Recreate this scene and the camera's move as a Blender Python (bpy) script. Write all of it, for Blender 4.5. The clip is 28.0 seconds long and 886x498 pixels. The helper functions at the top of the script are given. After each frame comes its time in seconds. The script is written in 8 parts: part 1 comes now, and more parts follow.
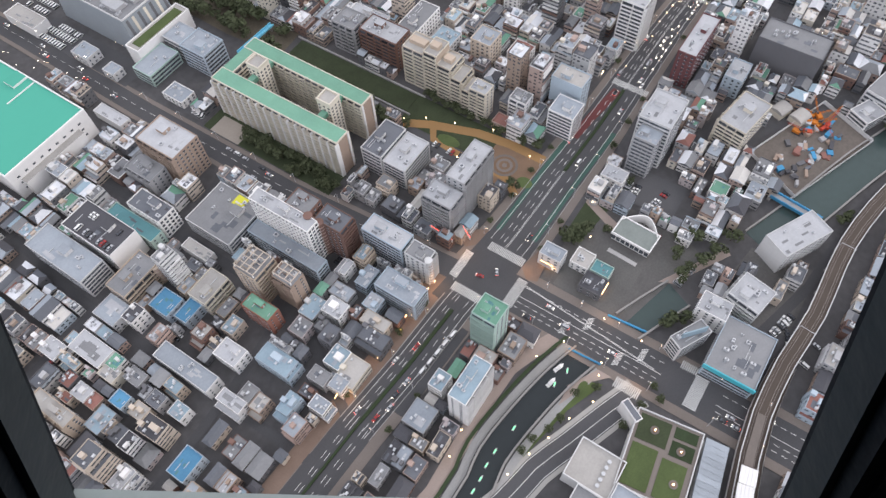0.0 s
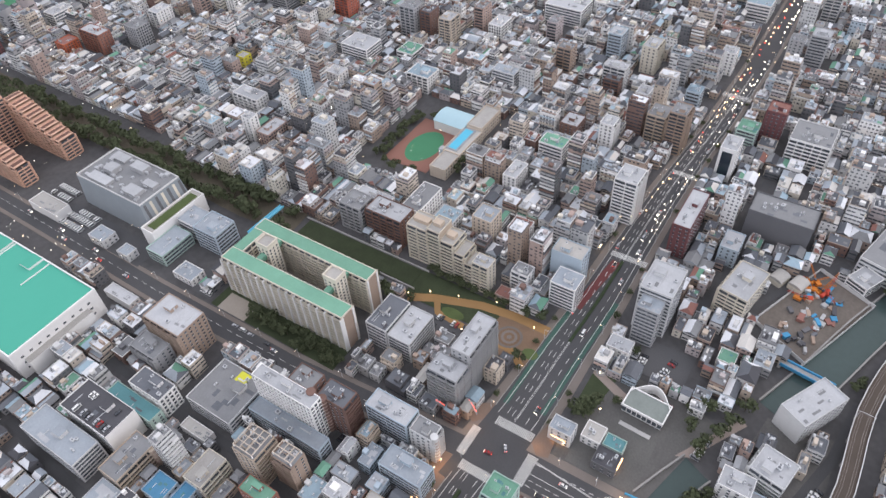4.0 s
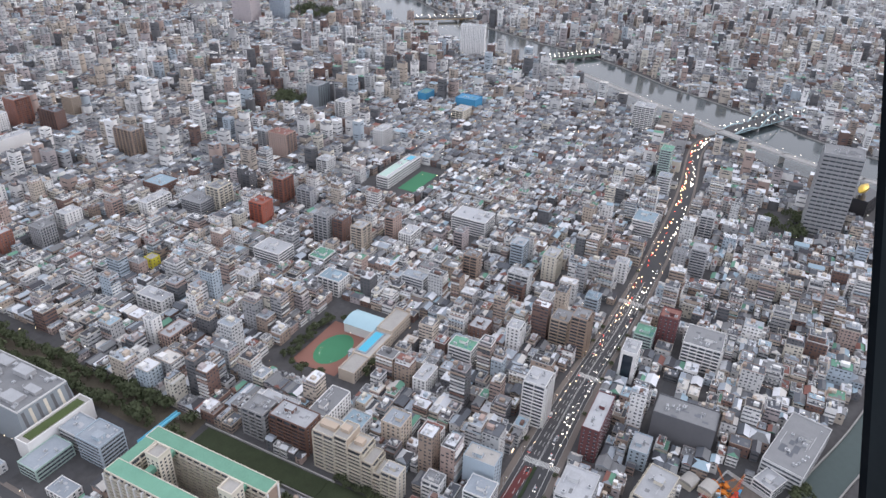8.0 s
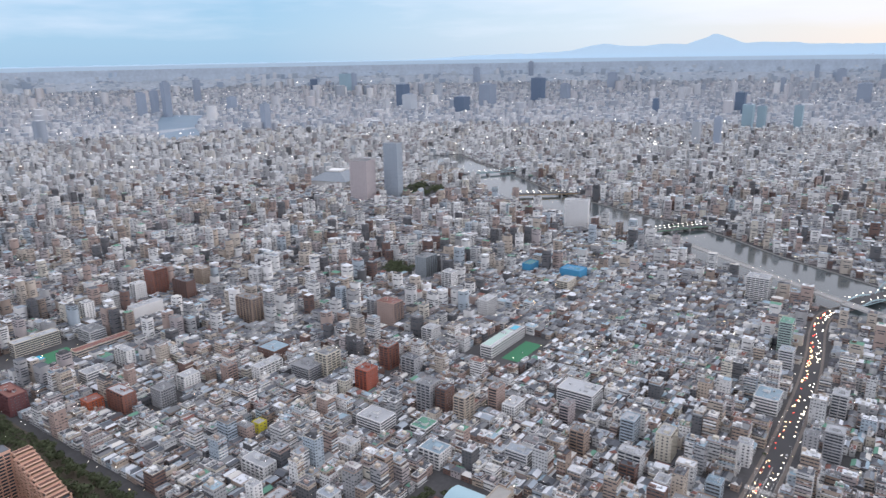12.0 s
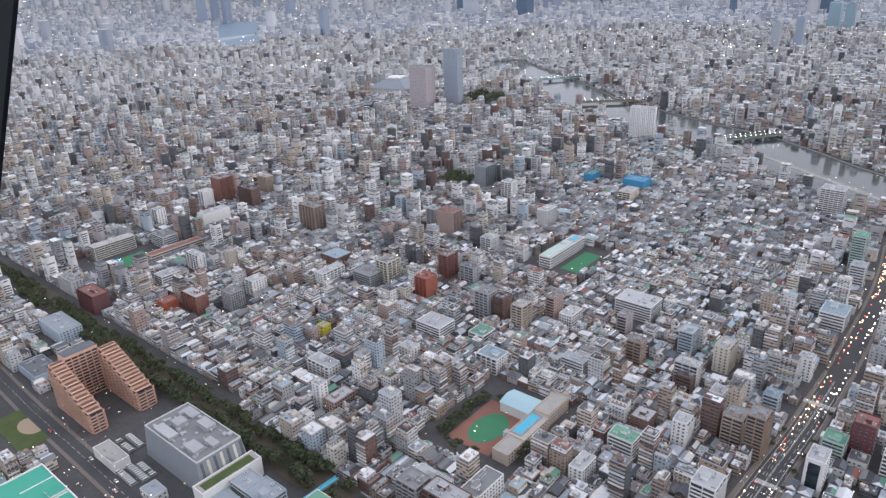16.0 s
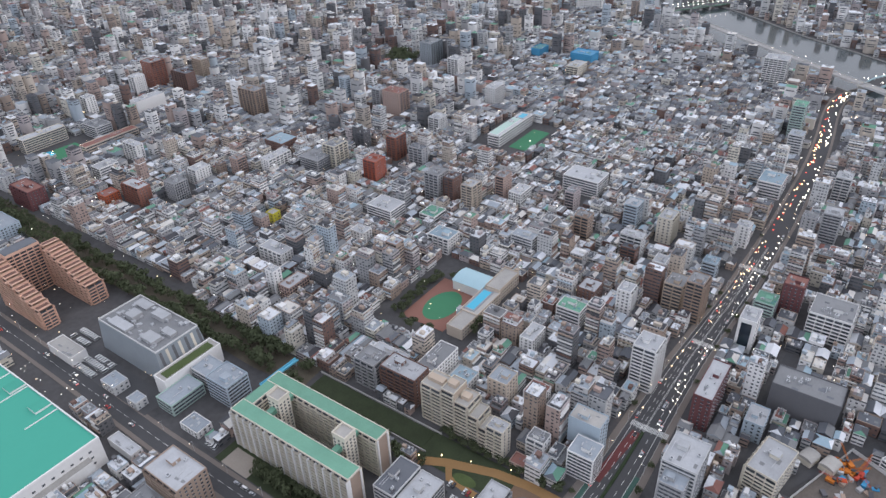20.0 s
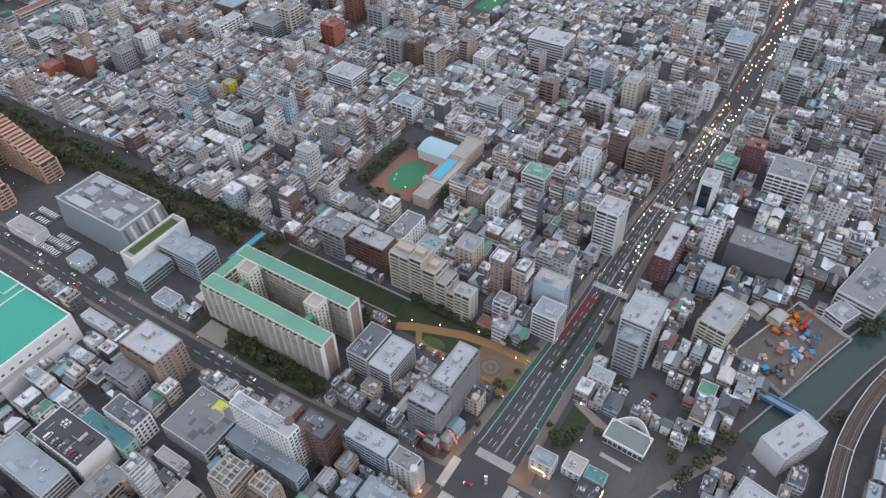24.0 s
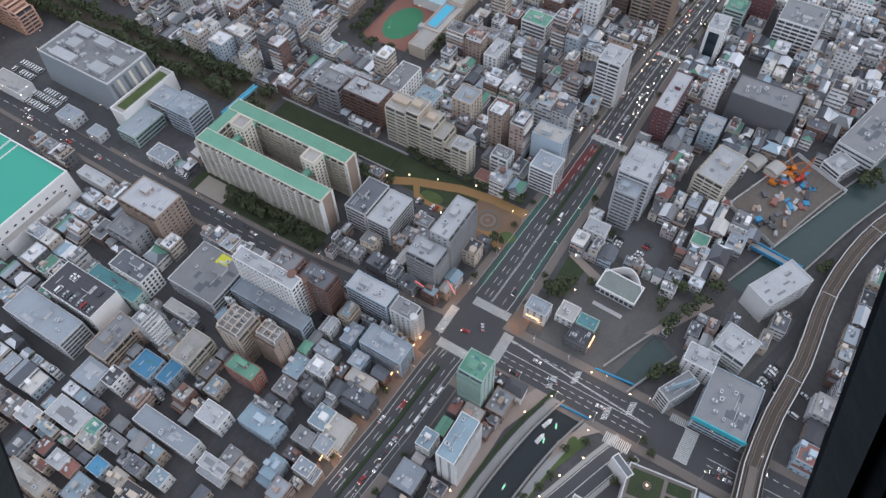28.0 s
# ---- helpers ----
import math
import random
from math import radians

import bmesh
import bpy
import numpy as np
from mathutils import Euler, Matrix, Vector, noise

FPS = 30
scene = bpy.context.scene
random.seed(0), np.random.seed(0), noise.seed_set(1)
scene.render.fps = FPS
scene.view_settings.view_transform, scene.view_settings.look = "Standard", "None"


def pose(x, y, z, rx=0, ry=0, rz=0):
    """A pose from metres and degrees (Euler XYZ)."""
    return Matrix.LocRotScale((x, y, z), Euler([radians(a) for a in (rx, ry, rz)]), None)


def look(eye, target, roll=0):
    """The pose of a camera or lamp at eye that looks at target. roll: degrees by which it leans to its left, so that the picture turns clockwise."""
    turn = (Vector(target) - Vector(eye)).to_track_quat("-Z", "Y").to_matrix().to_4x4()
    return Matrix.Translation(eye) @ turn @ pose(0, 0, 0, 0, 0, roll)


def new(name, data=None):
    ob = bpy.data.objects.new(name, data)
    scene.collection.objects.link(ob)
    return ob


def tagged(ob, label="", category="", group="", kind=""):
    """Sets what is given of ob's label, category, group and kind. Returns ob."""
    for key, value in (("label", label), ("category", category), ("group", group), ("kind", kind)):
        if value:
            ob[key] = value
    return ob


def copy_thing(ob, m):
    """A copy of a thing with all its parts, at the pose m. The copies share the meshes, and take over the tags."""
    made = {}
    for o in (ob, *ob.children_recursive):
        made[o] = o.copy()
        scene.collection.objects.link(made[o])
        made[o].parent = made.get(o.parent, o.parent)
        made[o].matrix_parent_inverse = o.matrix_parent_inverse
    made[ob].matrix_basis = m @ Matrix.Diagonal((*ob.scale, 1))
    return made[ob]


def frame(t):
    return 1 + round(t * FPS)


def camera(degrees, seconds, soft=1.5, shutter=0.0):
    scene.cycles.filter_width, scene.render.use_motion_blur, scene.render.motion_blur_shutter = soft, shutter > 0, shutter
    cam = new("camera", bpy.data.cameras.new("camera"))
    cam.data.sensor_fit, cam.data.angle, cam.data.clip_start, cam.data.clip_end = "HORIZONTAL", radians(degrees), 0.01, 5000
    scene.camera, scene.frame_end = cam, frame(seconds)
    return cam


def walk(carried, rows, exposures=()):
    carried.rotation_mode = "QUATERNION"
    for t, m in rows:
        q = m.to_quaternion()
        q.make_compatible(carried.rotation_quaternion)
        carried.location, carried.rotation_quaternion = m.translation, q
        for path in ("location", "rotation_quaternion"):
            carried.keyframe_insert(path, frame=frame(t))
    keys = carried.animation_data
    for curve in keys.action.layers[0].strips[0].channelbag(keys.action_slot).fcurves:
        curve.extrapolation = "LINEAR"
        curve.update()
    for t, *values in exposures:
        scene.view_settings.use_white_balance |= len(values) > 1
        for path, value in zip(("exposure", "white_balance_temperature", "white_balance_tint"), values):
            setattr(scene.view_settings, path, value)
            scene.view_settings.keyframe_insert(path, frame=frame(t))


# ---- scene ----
# ---- camera and walk ----
EYE = (0.0, 0.0, 350.0)
cam = camera(64.56, 28.0, soft=1.4, shutter=0.4)


def aim(heading, tilt, roll, dx=0.0, dy=0.0, dz=0.0):
    """The hand-held camera at the deck's window: it hardly moves, it only turns."""
    return pose(EYE[0] + dx, EYE[1] + dy, EYE[2] + dz, 90 + tilt, 0, heading) @ pose(0, 0, 0, 0, 0, roll)


PATH = [
    (0.0, -53.248, -59.729, -3.930, 0.0, 0.010),
    (0.5, -50.849, -60.246, -6.293, 0.0, 0.012),
    (1.0, -50.956, -58.610, -6.186, 0.0, 0.014),
    (1.5, -52.324, -56.807, -5.229, 0.0, 0.014),
    (2.0, -60.548, -54.163, 3.234, 0.0, 0.022),
    (2.5, -60.155, -52.413, 2.881, 0.0, 0.022),
    (3.0, -55.945, -51.376, -1.609, 0.0, 0.022),
    (3.5, -54.740, -48.415, -3.410, 0.0, 0.020),
    (5.5, -55.291, -37.885, -2.351, 0.0, 0.010),
    (6.0, -56.402, -34.617, -1.814, 0.0, 0.009),
    (6.5, -58.246, -32.646, -0.235, 0.0, 0.007),
    (7.0, -61.307, -31.421, 2.158, 0.0, 0.006),
    (7.5, -62.578, -30.402, 2.232, 0.0, 0.015),
    (8.0, -63.834, -29.367, 1.905, 0.0, 0.030),
    (8.5, -62.533, -25.990, 0.145, 0.0, 0.036),
    (9.0, -62.260, -22.608, -0.534, 0.0, 0.042),
    (9.5, -63.462, -20.923, 0.057, 0.0, 0.046),
    (10.0, -63.585, -17.915, -0.081, 0.0, 0.048),
    (10.5, -60.872, -16.228, -1.213, 0.0, 0.055),
    (11.0, -60.000, -15.684, -0.557, 0.0, 0.050),
    (11.5, -57.787, -15.651, -0.689, 0.0, 0.045),
    (12.0, -54.585, -15.659, -0.934, 0.0, 0.034),
    (12.5, -52.184, -16.544, -1.534, 0.0, 0.023),
    (13.0, -50.338, -17.570, -2.614, 0.0, 0.012),
    (13.5, -48.559, -18.259, -3.207, 0.0, 0.010),
    (15.5, -48.835, -21.996, -2.364, 0.0, 0.003),
    (16.0, -49.260, -22.898, -2.170, 0.0, 0.003),
    (16.5, -49.589, -23.211, -1.885, 0.0, 0.004),
    (17.0, -49.961, -23.953, -1.614, 0.0, 0.004),
    (17.5, -50.488, -25.321, -1.893, 0.0, 0.004),
    (18.0, -51.289, -27.418, -2.421, 0.0, 0.004),
    (18.5, -51.951, -28.600, -1.979, 0.0, 0.005),
    (19.0, -52.291, -30.138, -2.262, 0.0, 0.005),
    (19.5, -53.096, -31.492, -2.384, 0.0, 0.005),
    (20.0, -53.417, -32.689, -2.312, 0.0, 0.005),
    (20.5, -54.094, -34.240, -2.039, 0.0, 0.005),
    (21.0, -54.952, -35.306, -1.093, 0.0, 0.006),
    (21.5, -55.398, -36.402, -0.815, 0.0, 0.006),
    (23.5, -56.533, -41.806, -0.859, 0.0, 0.028),
    (24.0, -56.440, -43.414, -1.839, 0.0, 0.030),
    (24.5, -56.487, -44.329, -1.881, 0.0, 0.030),
    (25.0, -56.398, -45.880, -1.020, 0.0, 0.029),
    (25.5, -55.953, -46.519, -1.696, 0.0, 0.027),
    (26.0, -55.901, -48.389, -1.873, 0.0, 0.025),
    (26.5, -55.839, -49.698, -2.356, 0.0, 0.023),
    (27.0, -55.658, -51.550, -2.989, 0.0, 0.021),
    (27.5, -56.053, -53.348, -2.668, 0.0, 0.020),
    (28.0, -56.044, -55.276, -2.545, 0.0, 0.019),
]
walk(cam, [(row[0], aim(*row[1:])) for row in PATH], exposures=[(0.0, 0.39, 6880, 12), (3.5, 0.36, 6830, 12), (6.0, 0.34, 6700, 12), (8.0, 0.28, 6600, 12), (11.0, 0.16, 6560, 12), (13.0, 0.13, 6550, 12), (17.0, 0.12, 6540, 12.5), (20.0, 0.06, 6470, 11), (25.0, 0.05, 6350, 9.5), (28.0, -0.03, 6320, 9)])

# ---- world and sun ----
SUN_TURN = radians(-32)       # the low sun stands to the west, behind thin cloud
world = bpy.data.worlds.new("dusk_sky")
scene.world = world
world.use_nodes = True
wn, wl = world.node_tree.nodes, world.node_tree.links
wn.clear()
w_out = wn.new("ShaderNodeOutputWorld")
w_bg = wn.new("ShaderNodeBackground")
w_sky = wn.new("ShaderNodeTexSky")
w_sky.sky_type = "NISHITA"
w_sky.sun_disc = False
w_sky.sun_elevation = radians(24)
w_sky.sun_rotation = radians(90) - SUN_TURN
w_sky.altitude = 350
w_sky.air_density = 1.0
w_sky.dust_density = 0.6
w_sky.ozone_density = 2.0
w_co = wn.new("ShaderNodeTexCoord")
w_map = wn.new("ShaderNodeMapping")
w_map.inputs["Scale"].default_value = (1.0, 1.0, 7.0)
w_noise = wn.new("ShaderNodeTexNoise")
w_noise.inputs["Scale"].default_value = 2.2
w_noise.inputs["Detail"].default_value = 6
w_noise.inputs["Roughness"].default_value = 0.55
w_sep = wn.new("ShaderNodeSeparateXYZ")
w_up = wn.new("ShaderNodeMapRange")            # the sheet of cloud closes overhead
w_up.inputs["From Min"].default_value, w_up.inputs["From Max"].default_value = 0.0, 0.35
w_up.inputs["To Min"].default_value, w_up.inputs["To Max"].default_value = -0.27, 0.75
w_add = wn.new("ShaderNodeMath")
w_ramp = wn.new("ShaderNodeValToRGB")
w_ramp.color_ramp.elements[0].position = 0.30
w_ramp.color_ramp.elements[1].position = 0.75
w_mix = wn.new("ShaderNodeMixRGB")
w_mix.inputs["Color2"].default_value = (7.4, 7.8, 8.9, 1)
wl.new(w_co.outputs["Generated"], w_map.inputs["Vector"])
wl.new(w_co.outputs["Generated"], w_sep.inputs["Vector"])
wl.new(w_sep.outputs["Z"], w_up.inputs["Value"])
wl.new(w_map.outputs["Vector"], w_noise.inputs["Vector"])
wl.new(w_noise.outputs["Fac"], w_add.inputs[0])
wl.new(w_up.outputs["Result"], w_add.inputs[1])
wl.new(w_add.outputs[0], w_ramp.inputs["Fac"])
w_dot = wn.new("ShaderNodeVectorMath")          # thin haze low in the sky: rosy towards the sun, blue away from it
w_dot.operation = "DOT_PRODUCT"
w_dot.inputs[1].default_value = (math.cos(SUN_TURN), math.sin(SUN_TURN), 0)
w_tone = wn.new("ShaderNodeValToRGB")
w_tone.color_ramp.elements[0].position, w_tone.color_ramp.elements[0].color = 0.15, (2.7, 4.9, 7.2, 1)
w_tone.color_ramp.elements[1].position, w_tone.color_ramp.elements[1].color = 0.90, (7.1, 6.3, 6.1, 1)
w_tone.color_ramp.elements.new(0.58).color = (5.2, 6.4, 7.8, 1)
w_veil = wn.new("ShaderNodeMixRGB")
w_veil.inputs["Fac"].default_value = 0.8
wl.new(w_co.outputs["Generated"], w_dot.inputs[0])
wl.new(w_dot.outputs["Value"], w_tone.inputs["Fac"])
wl.new(w_sky.outputs["Color"], w_veil.inputs["Color1"])
wl.new(w_tone.outputs["Color"], w_veil.inputs["Color2"])
wl.new(w_ramp.outputs["Color"], w_mix.inputs["Fac"])
wl.new(w_veil.outputs["Color"], w_mix.inputs["Color1"])
wl.new(w_mix.outputs["Color"], w_bg.inputs["Color"])
w_bg.inputs["Strength"].default_value = 0.12
wl.new(w_bg.outputs["Background"], w_out.inputs["Surface"])
sun = new("sun", bpy.data.lights.new("sun", "SUN"))
sun.data.energy, sun.data.angle, sun.data.color = 0.7, radians(25), (1.0, 0.93, 0.88)
sun.matrix_world = look((0, 0, 900), (-900 * math.cos(SUN_TURN) * 2.2, -900 * math.sin(SUN_TURN) * 2.2, 0))


# ---- materials ----
def material(name, colour, rough=0.8, vary=0.25, grain=0.6, big=0.05, metal=0.0, bump=0.15, tint=0.10, island=False, spec=0.3):
    """A surface with grain and stains at two scales, and a slight difference from piece to piece."""
    m = bpy.data.materials.new(name)
    m.use_nodes = True
    n, l = m.node_tree.nodes, m.node_tree.links
    b = n["Principled BSDF"]
    b.inputs["Roughness"].default_value, b.inputs["Metallic"].default_value = rough, metal
    b.inputs["Specular IOR Level"].default_value = spec
    geo = n.new("ShaderNodeNewGeometry")
    fine, broad = n.new("ShaderNodeTexNoise"), n.new("ShaderNodeTexNoise")
    fine.inputs["Scale"].default_value, fine.inputs["Detail"].default_value = grain, 4
    broad.inputs["Scale"].default_value, broad.inputs["Detail"].default_value = big, 3
    l.new(geo.outputs["Position"], fine.inputs["Vector"])
    l.new(geo.outputs["Position"], broad.inputs["Vector"])
    add = n.new("ShaderNodeMath")
    add.operation = "ADD"
    l.new(fine.outputs["Fac"], add.inputs[0])
    l.new(broad.outputs["Fac"], add.inputs[1])
    rnd = geo.outputs["Random Per Island"] if island else n.new("ShaderNodeObjectInfo").outputs["Random"]
    sum3 = n.new("ShaderNodeMath")
    sum3.operation = "MULTIPLY_ADD"
    sum3.inputs[1].default_value = tint / max(vary, 0.01) * 2
    l.new(rnd, sum3.inputs[0])
    l.new(add.outputs[0], sum3.inputs[2])
    rng = n.new("ShaderNodeMapRange")
    rng.inputs["From Min"].default_value, rng.inputs["From Max"].default_value = 0.5, 1.5 + tint / max(vary, 0.01) * 2
    rng.inputs["To Min"].default_value, rng.inputs["To Max"].default_value = 1 - vary, 1 + vary
    l.new(sum3.outputs[0], rng.inputs["Value"])
    mul = n.new("ShaderNodeVectorMath")
    mul.operation = "SCALE"
    mul.inputs[0].default_value = colour
    l.new(rng.outputs["Result"], mul.inputs["Scale"])
    l.new(mul.outputs["Vector"], b.inputs["Base Color"])
    if bump:
        bp = n.new("ShaderNodeBump")
        bp.inputs["Strength"].default_value, bp.inputs["Distance"].default_value = bump, 0.1
        l.new(fine.outputs["Fac"], bp.inputs["Height"])
        l.new(bp.outputs["Normal"], b.inputs["Normal"])
    return m


def palette(name, colours, rough=0.85, vary=0.22):
    """A surface for many joined pieces: each island draws one of the given base colours."""
    m = material(name, (1, 1, 1), rough, vary, island=True)
    n, l = m.node_tree.nodes, m.node_tree.links
    mul = next(x for x in n if x.bl_idname == "ShaderNodeVectorMath")
    geo = next(x for x in n if x.bl_idname == "ShaderNodeNewGeometry")
    ramp = n.new("ShaderNodeValToRGB")
    ramp.color_ramp.interpolation = "CONSTANT"
    e = ramp.color_ramp.elements
    while len(e) < len(colours):
        e.new(0.5)
    for i, c in enumerate(colours):
        e[i].position = i / len(colours)
        e[i].color = (*c, 1)
    l.new(geo.outputs["Random Per Island"], ramp.inputs["Fac"])
    l.new(ramp.outputs["Color"], mul.inputs[0])
    return m


def glow(name, colour, strength):
    m = bpy.data.materials.new(name)
    m.use_nodes = True
    b = m.node_tree.nodes["Principled BSDF"]
    b.inputs["Base Color"].default_value = (*colour, 1)
    b.inputs["Emission Color"].default_value = (*colour, 1)
    b.inputs["Emission Strength"].default_value = strength
    m.cycles.emission_sampling = "NONE"
    return m


WALLS = {
    "white": (0.80, 0.79, 0.78), "pale": (0.62, 0.62, 0.62), "grey": (0.40, 0.40, 0.41), "beige": (0.58, 0.50, 0.42),
    "sand": (0.50, 0.41, 0.33), "tan": (0.38, 0.29, 0.235), "brown": (0.20, 0.12, 0.10), "pink": (0.42, 0.31, 0.27),
    "brick": (0.31, 0.14, 0.105), "dark": (0.14, 0.14, 0.15), "blue": (0.42, 0.50, 0.57), "cream": (0.66, 0.61, 0.52),
    "maroon": (0.17, 0.072, 0.075), "orange": (0.68, 0.44, 0.335), "rose": (0.47, 0.41, 0.41), "mint": (0.42, 0.55, 0.50), "slate_blue": (0.27, 0.30, 0.325), "yellow": (0.62, 0.56, 0.07), "azure": (0.07, 0.29, 0.50),
    "hotel": (0.52, 0.46, 0.47), "glassy": (0.40, 0.46, 0.53), "red": (0.44, 0.13, 0.085), "flame": (0.58, 0.16, 0.08)}
ROOFS = {
    "light": (0.42, 0.43, 0.45), "silver": (0.31, 0.345, 0.385), "mid": (0.235, 0.24, 0.25), "slate": (0.14, 0.15, 0.17),
    "black": (0.08, 0.08, 0.09), "green": (0.16, 0.34, 0.25), "rust": (0.27, 0.13, 0.11), "azure": (0.09, 0.26, 0.42),
    "ivory": (0.40, 0.385, 0.365), "teal": (0.10, 0.24, 0.26), "sky": (0.27, 0.36, 0.42)}
WALL = {k: material("wall_" + k, c, 0.85, 0.14, 0.5, 0.08, tint=0.08) for k, c in WALLS.items()}
ROOF = {k: material("roof_" + k, c, 0.75, 0.26, 0.9, 0.15, tint=0.12) for k, c in ROOFS.items()}
GLASS = material("window_glass", (0.075, 0.085, 0.10), 0.15, 0.6, 0.3, 0.1, bump=0, tint=0.6, island=True, spec=0.6)
STEEL = material("painted_metal", (0.55, 0.56, 0.58), 0.5, 0.25, 1.0, 0.2, metal=0.3, tint=0.25, island=True)
CONCRETE = material("concrete", (0.40, 0.39, 0.38), 0.9, 0.25, 0.8, 0.06)
ASPHALT = material("asphalt", (0.088, 0.088, 0.093), 0.9, 0.28, 1.2, 0.04)
GROUND = material("town_ground", (0.085, 0.083, 0.086), 0.95, 0.45, 0.25, 0.03)
PAVING = material("paving", (0.18, 0.155, 0.14), 0.9, 0.3, 1.4, 0.06)
PAINT = material("road_paint", (0.68, 0.68, 0.66), 0.7, 0.25, 1.5, 0.2)
LAMP = glow("warm_lamp", (1.0, 0.72, 0.42), 6.0)
COOL = glow("cool_lamp", (1.0, 0.92, 0.80), 6.0)
SIGN = glow("warm_shopfront", (1.0, 0.50, 0.20), 7.0)
SIGN.cycles.emission_sampling = "AUTO"
REDLAMP = glow("red_lamp", (1.0, 0.08, 0.05), 3.0)


def muted(c, k=0.10):
    """A greyer tone of a colour, with the dulling of haze put into it."""
    m = sum(c) / 3
    return tuple(v + (m - v) * k for v in c)


ROOF_LIFT = {"light": 1.7, "ivory": 1.6, "silver": 1.15, "sky": 1.15}
CITY_WALL = palette("city_wall", [muted(WALLS[k]) for k in ("white", "pale", "grey", "white", "beige", "rose", "white", "tan", "pale", "dark", "cream", "blue", "white", "brown", "rose", "dark", "pink", "beige", "sand", "grey", "pink", "tan", "white", "pale")])
CITY_ROOF = palette("city_roof", [tuple(min(v * ROOF_LIFT.get(k, 0.9), 0.8) for v in ROOFS[k]) for k in ("light", "silver", "mid", "slate", "mid", "ivory", "black", "silver", "slate", "mid", "light", "slate", "green", "mid", "silver", "light", "rust", "slate", "black", "mid", "slate", "sky", "silver", "slate", "light", "mid", "ivory", "black")])


# ---- mesh helpers ----
class Geo:
    """Gathers faces for one mesh; m is the slot of the material."""

    def __init__(self):
        self.v, self.f, self.m = [], [], []

    def quad(self, a, b, c, d, m=0):
        i = len(self.v)
        self.v += [a, b, c, d]
        self.f.append((i, i + 1, i + 2, i + 3))
        self.m.append(m)

    def ring(self, x0, x1, y0, y1, e, z0, z1, m=0):
        """A rim of thickness e round a rectangle, as one connected piece."""
        i = len(self.v)
        for z in (z0, z1):
            self.v += [(x0, y0, z), (x1, y0, z), (x1, y1, z), (x0, y1, z)]
        for z in (z0, z1):
            self.v += [(x0 + e, y0 + e, z), (x1 - e, y0 + e, z), (x1 - e, y1 - e, z), (x0 + e, y1 - e, z)]
        for k in range(4):
            n = (k + 1) % 4
            self.f += [(i + k, i + n, i + 4 + n, i + 4 + k), (i + 8 + n, i + 8 + k, i + 12 + k, i + 12 + n), (i + 4 + k, i + 4 + n, i + 12 + n, i + 12 + k)]
            self.m += [m, m, m]

    def poly(self, pts, m=0):
        i = len(self.v)
        self.v += pts
        self.f.append(tuple(range(i, i + len(pts))))
        self.m.append(m)

    def box(self, x0, x1, y0, y1, z0, z1, m=0, top=None, bottom=False):
        i = len(self.v)
        self.v += [(x0, y0, z0), (x1, y0, z0), (x1, y1, z0), (x0, y1, z0), (x0, y0, z1), (x1, y0, z1), (x1, y1, z1), (x0, y1, z1)]
        self.f += [(i, i + 1, i + 5, i + 4), (i + 1, i + 2, i + 6, i + 5), (i + 2, i + 3, i + 7, i + 6), (i + 3, i, i + 4, i + 7), (i + 4, i + 5, i + 6, i + 7)]
        self.m += [m, m, m, m, m if top is None else top]
        if bottom:
            self.f.append((i + 3, i + 2, i + 1, i))
            self.m.append(m)

    def tube(self, x, y, z0, z1, r0, r1, n=8, m=0):
        i = len(self.v)
        for k in range(n):
            c, s = math.cos(k * math.tau / n), math.sin(k * math.tau / n)
            self.v += [(x + c * r0, y + s * r0, z0), (x + c * r1, y + s * r1, z1)]
        for k in range(n):
            a, b = i + 2 * k, i + 2 * ((k + 1) % n)
            self.f.append((a, b, b + 1, a + 1))
            self.m.append(m)
        self.f.append(tuple(i + 2 * k + 1 for k in range(n)))
        self.m.append(m)

    def prism(self, pts, z0, z1, m=0, top=None):
        """Walls and top over a footprint, counter-clockwise."""
        i, n = len(self.v), len(pts)
        self.v += [(x, y, z0) for x, y in pts] + [(x, y, z1) for x, y in pts]
        for k in range(n):
            self.f.append((i + k, i + (k + 1) % n, i + n + (k + 1) % n, i + n + k))
            self.m.append(m)
        self.f.append(tuple(i + n + k for k in range(n)))
        self.m.append(m if top is None else top)

    def mesh(self, name, mats):
        me = bpy.data.meshes.new(name)
        me.from_pydata(self.v, [], self.f)
        for mt in mats:
            me.materials.append(mt)
        if len(mats) > 1:
            me.polygons.foreach_set("material_index", self.m)
        me.update()
        return me


def part(name, geo, mats, parent=None, label=""):
    ob = new(name, geo.mesh(name, mats if isinstance(mats, (list, tuple)) else [mats]))
    if parent is not None:
        ob.parent = parent
    if label:
        ob["label"] = label
    return ob


def thing(name, m, label, category, group="", kind=""):
    ob = new(name)
    ob.empty_display_size = 1
    ob.matrix_world = m
    return tagged(ob, label, category, group, kind)


def structure(name, geo, mats, label, category="", kind="structure"):
    return tagged(part(name, geo, mats), label, category or name.replace("_", " "), kind=kind)


def band(line, width):
    """The outline of a strip of that width (or widths at its two ends) along a line of points."""
    wa, wb = width if isinstance(width, tuple) else (width, width)
    left, right, n = [], [], len(line)
    for k, (x, y) in enumerate(line):
        (ax, ay), (bx, by) = line[max(k - 1, 0)], line[min(k + 1, n - 1)]
        dx, dy = bx - ax, by - ay
        q = math.hypot(dx, dy)
        w = (wa + (wb - wa) * k / (n - 1)) / 2
        left.append((x - dy / q * w, y + dx / q * w))
        right.append((x + dy / q * w, y - dx / q * w))
    return left, right


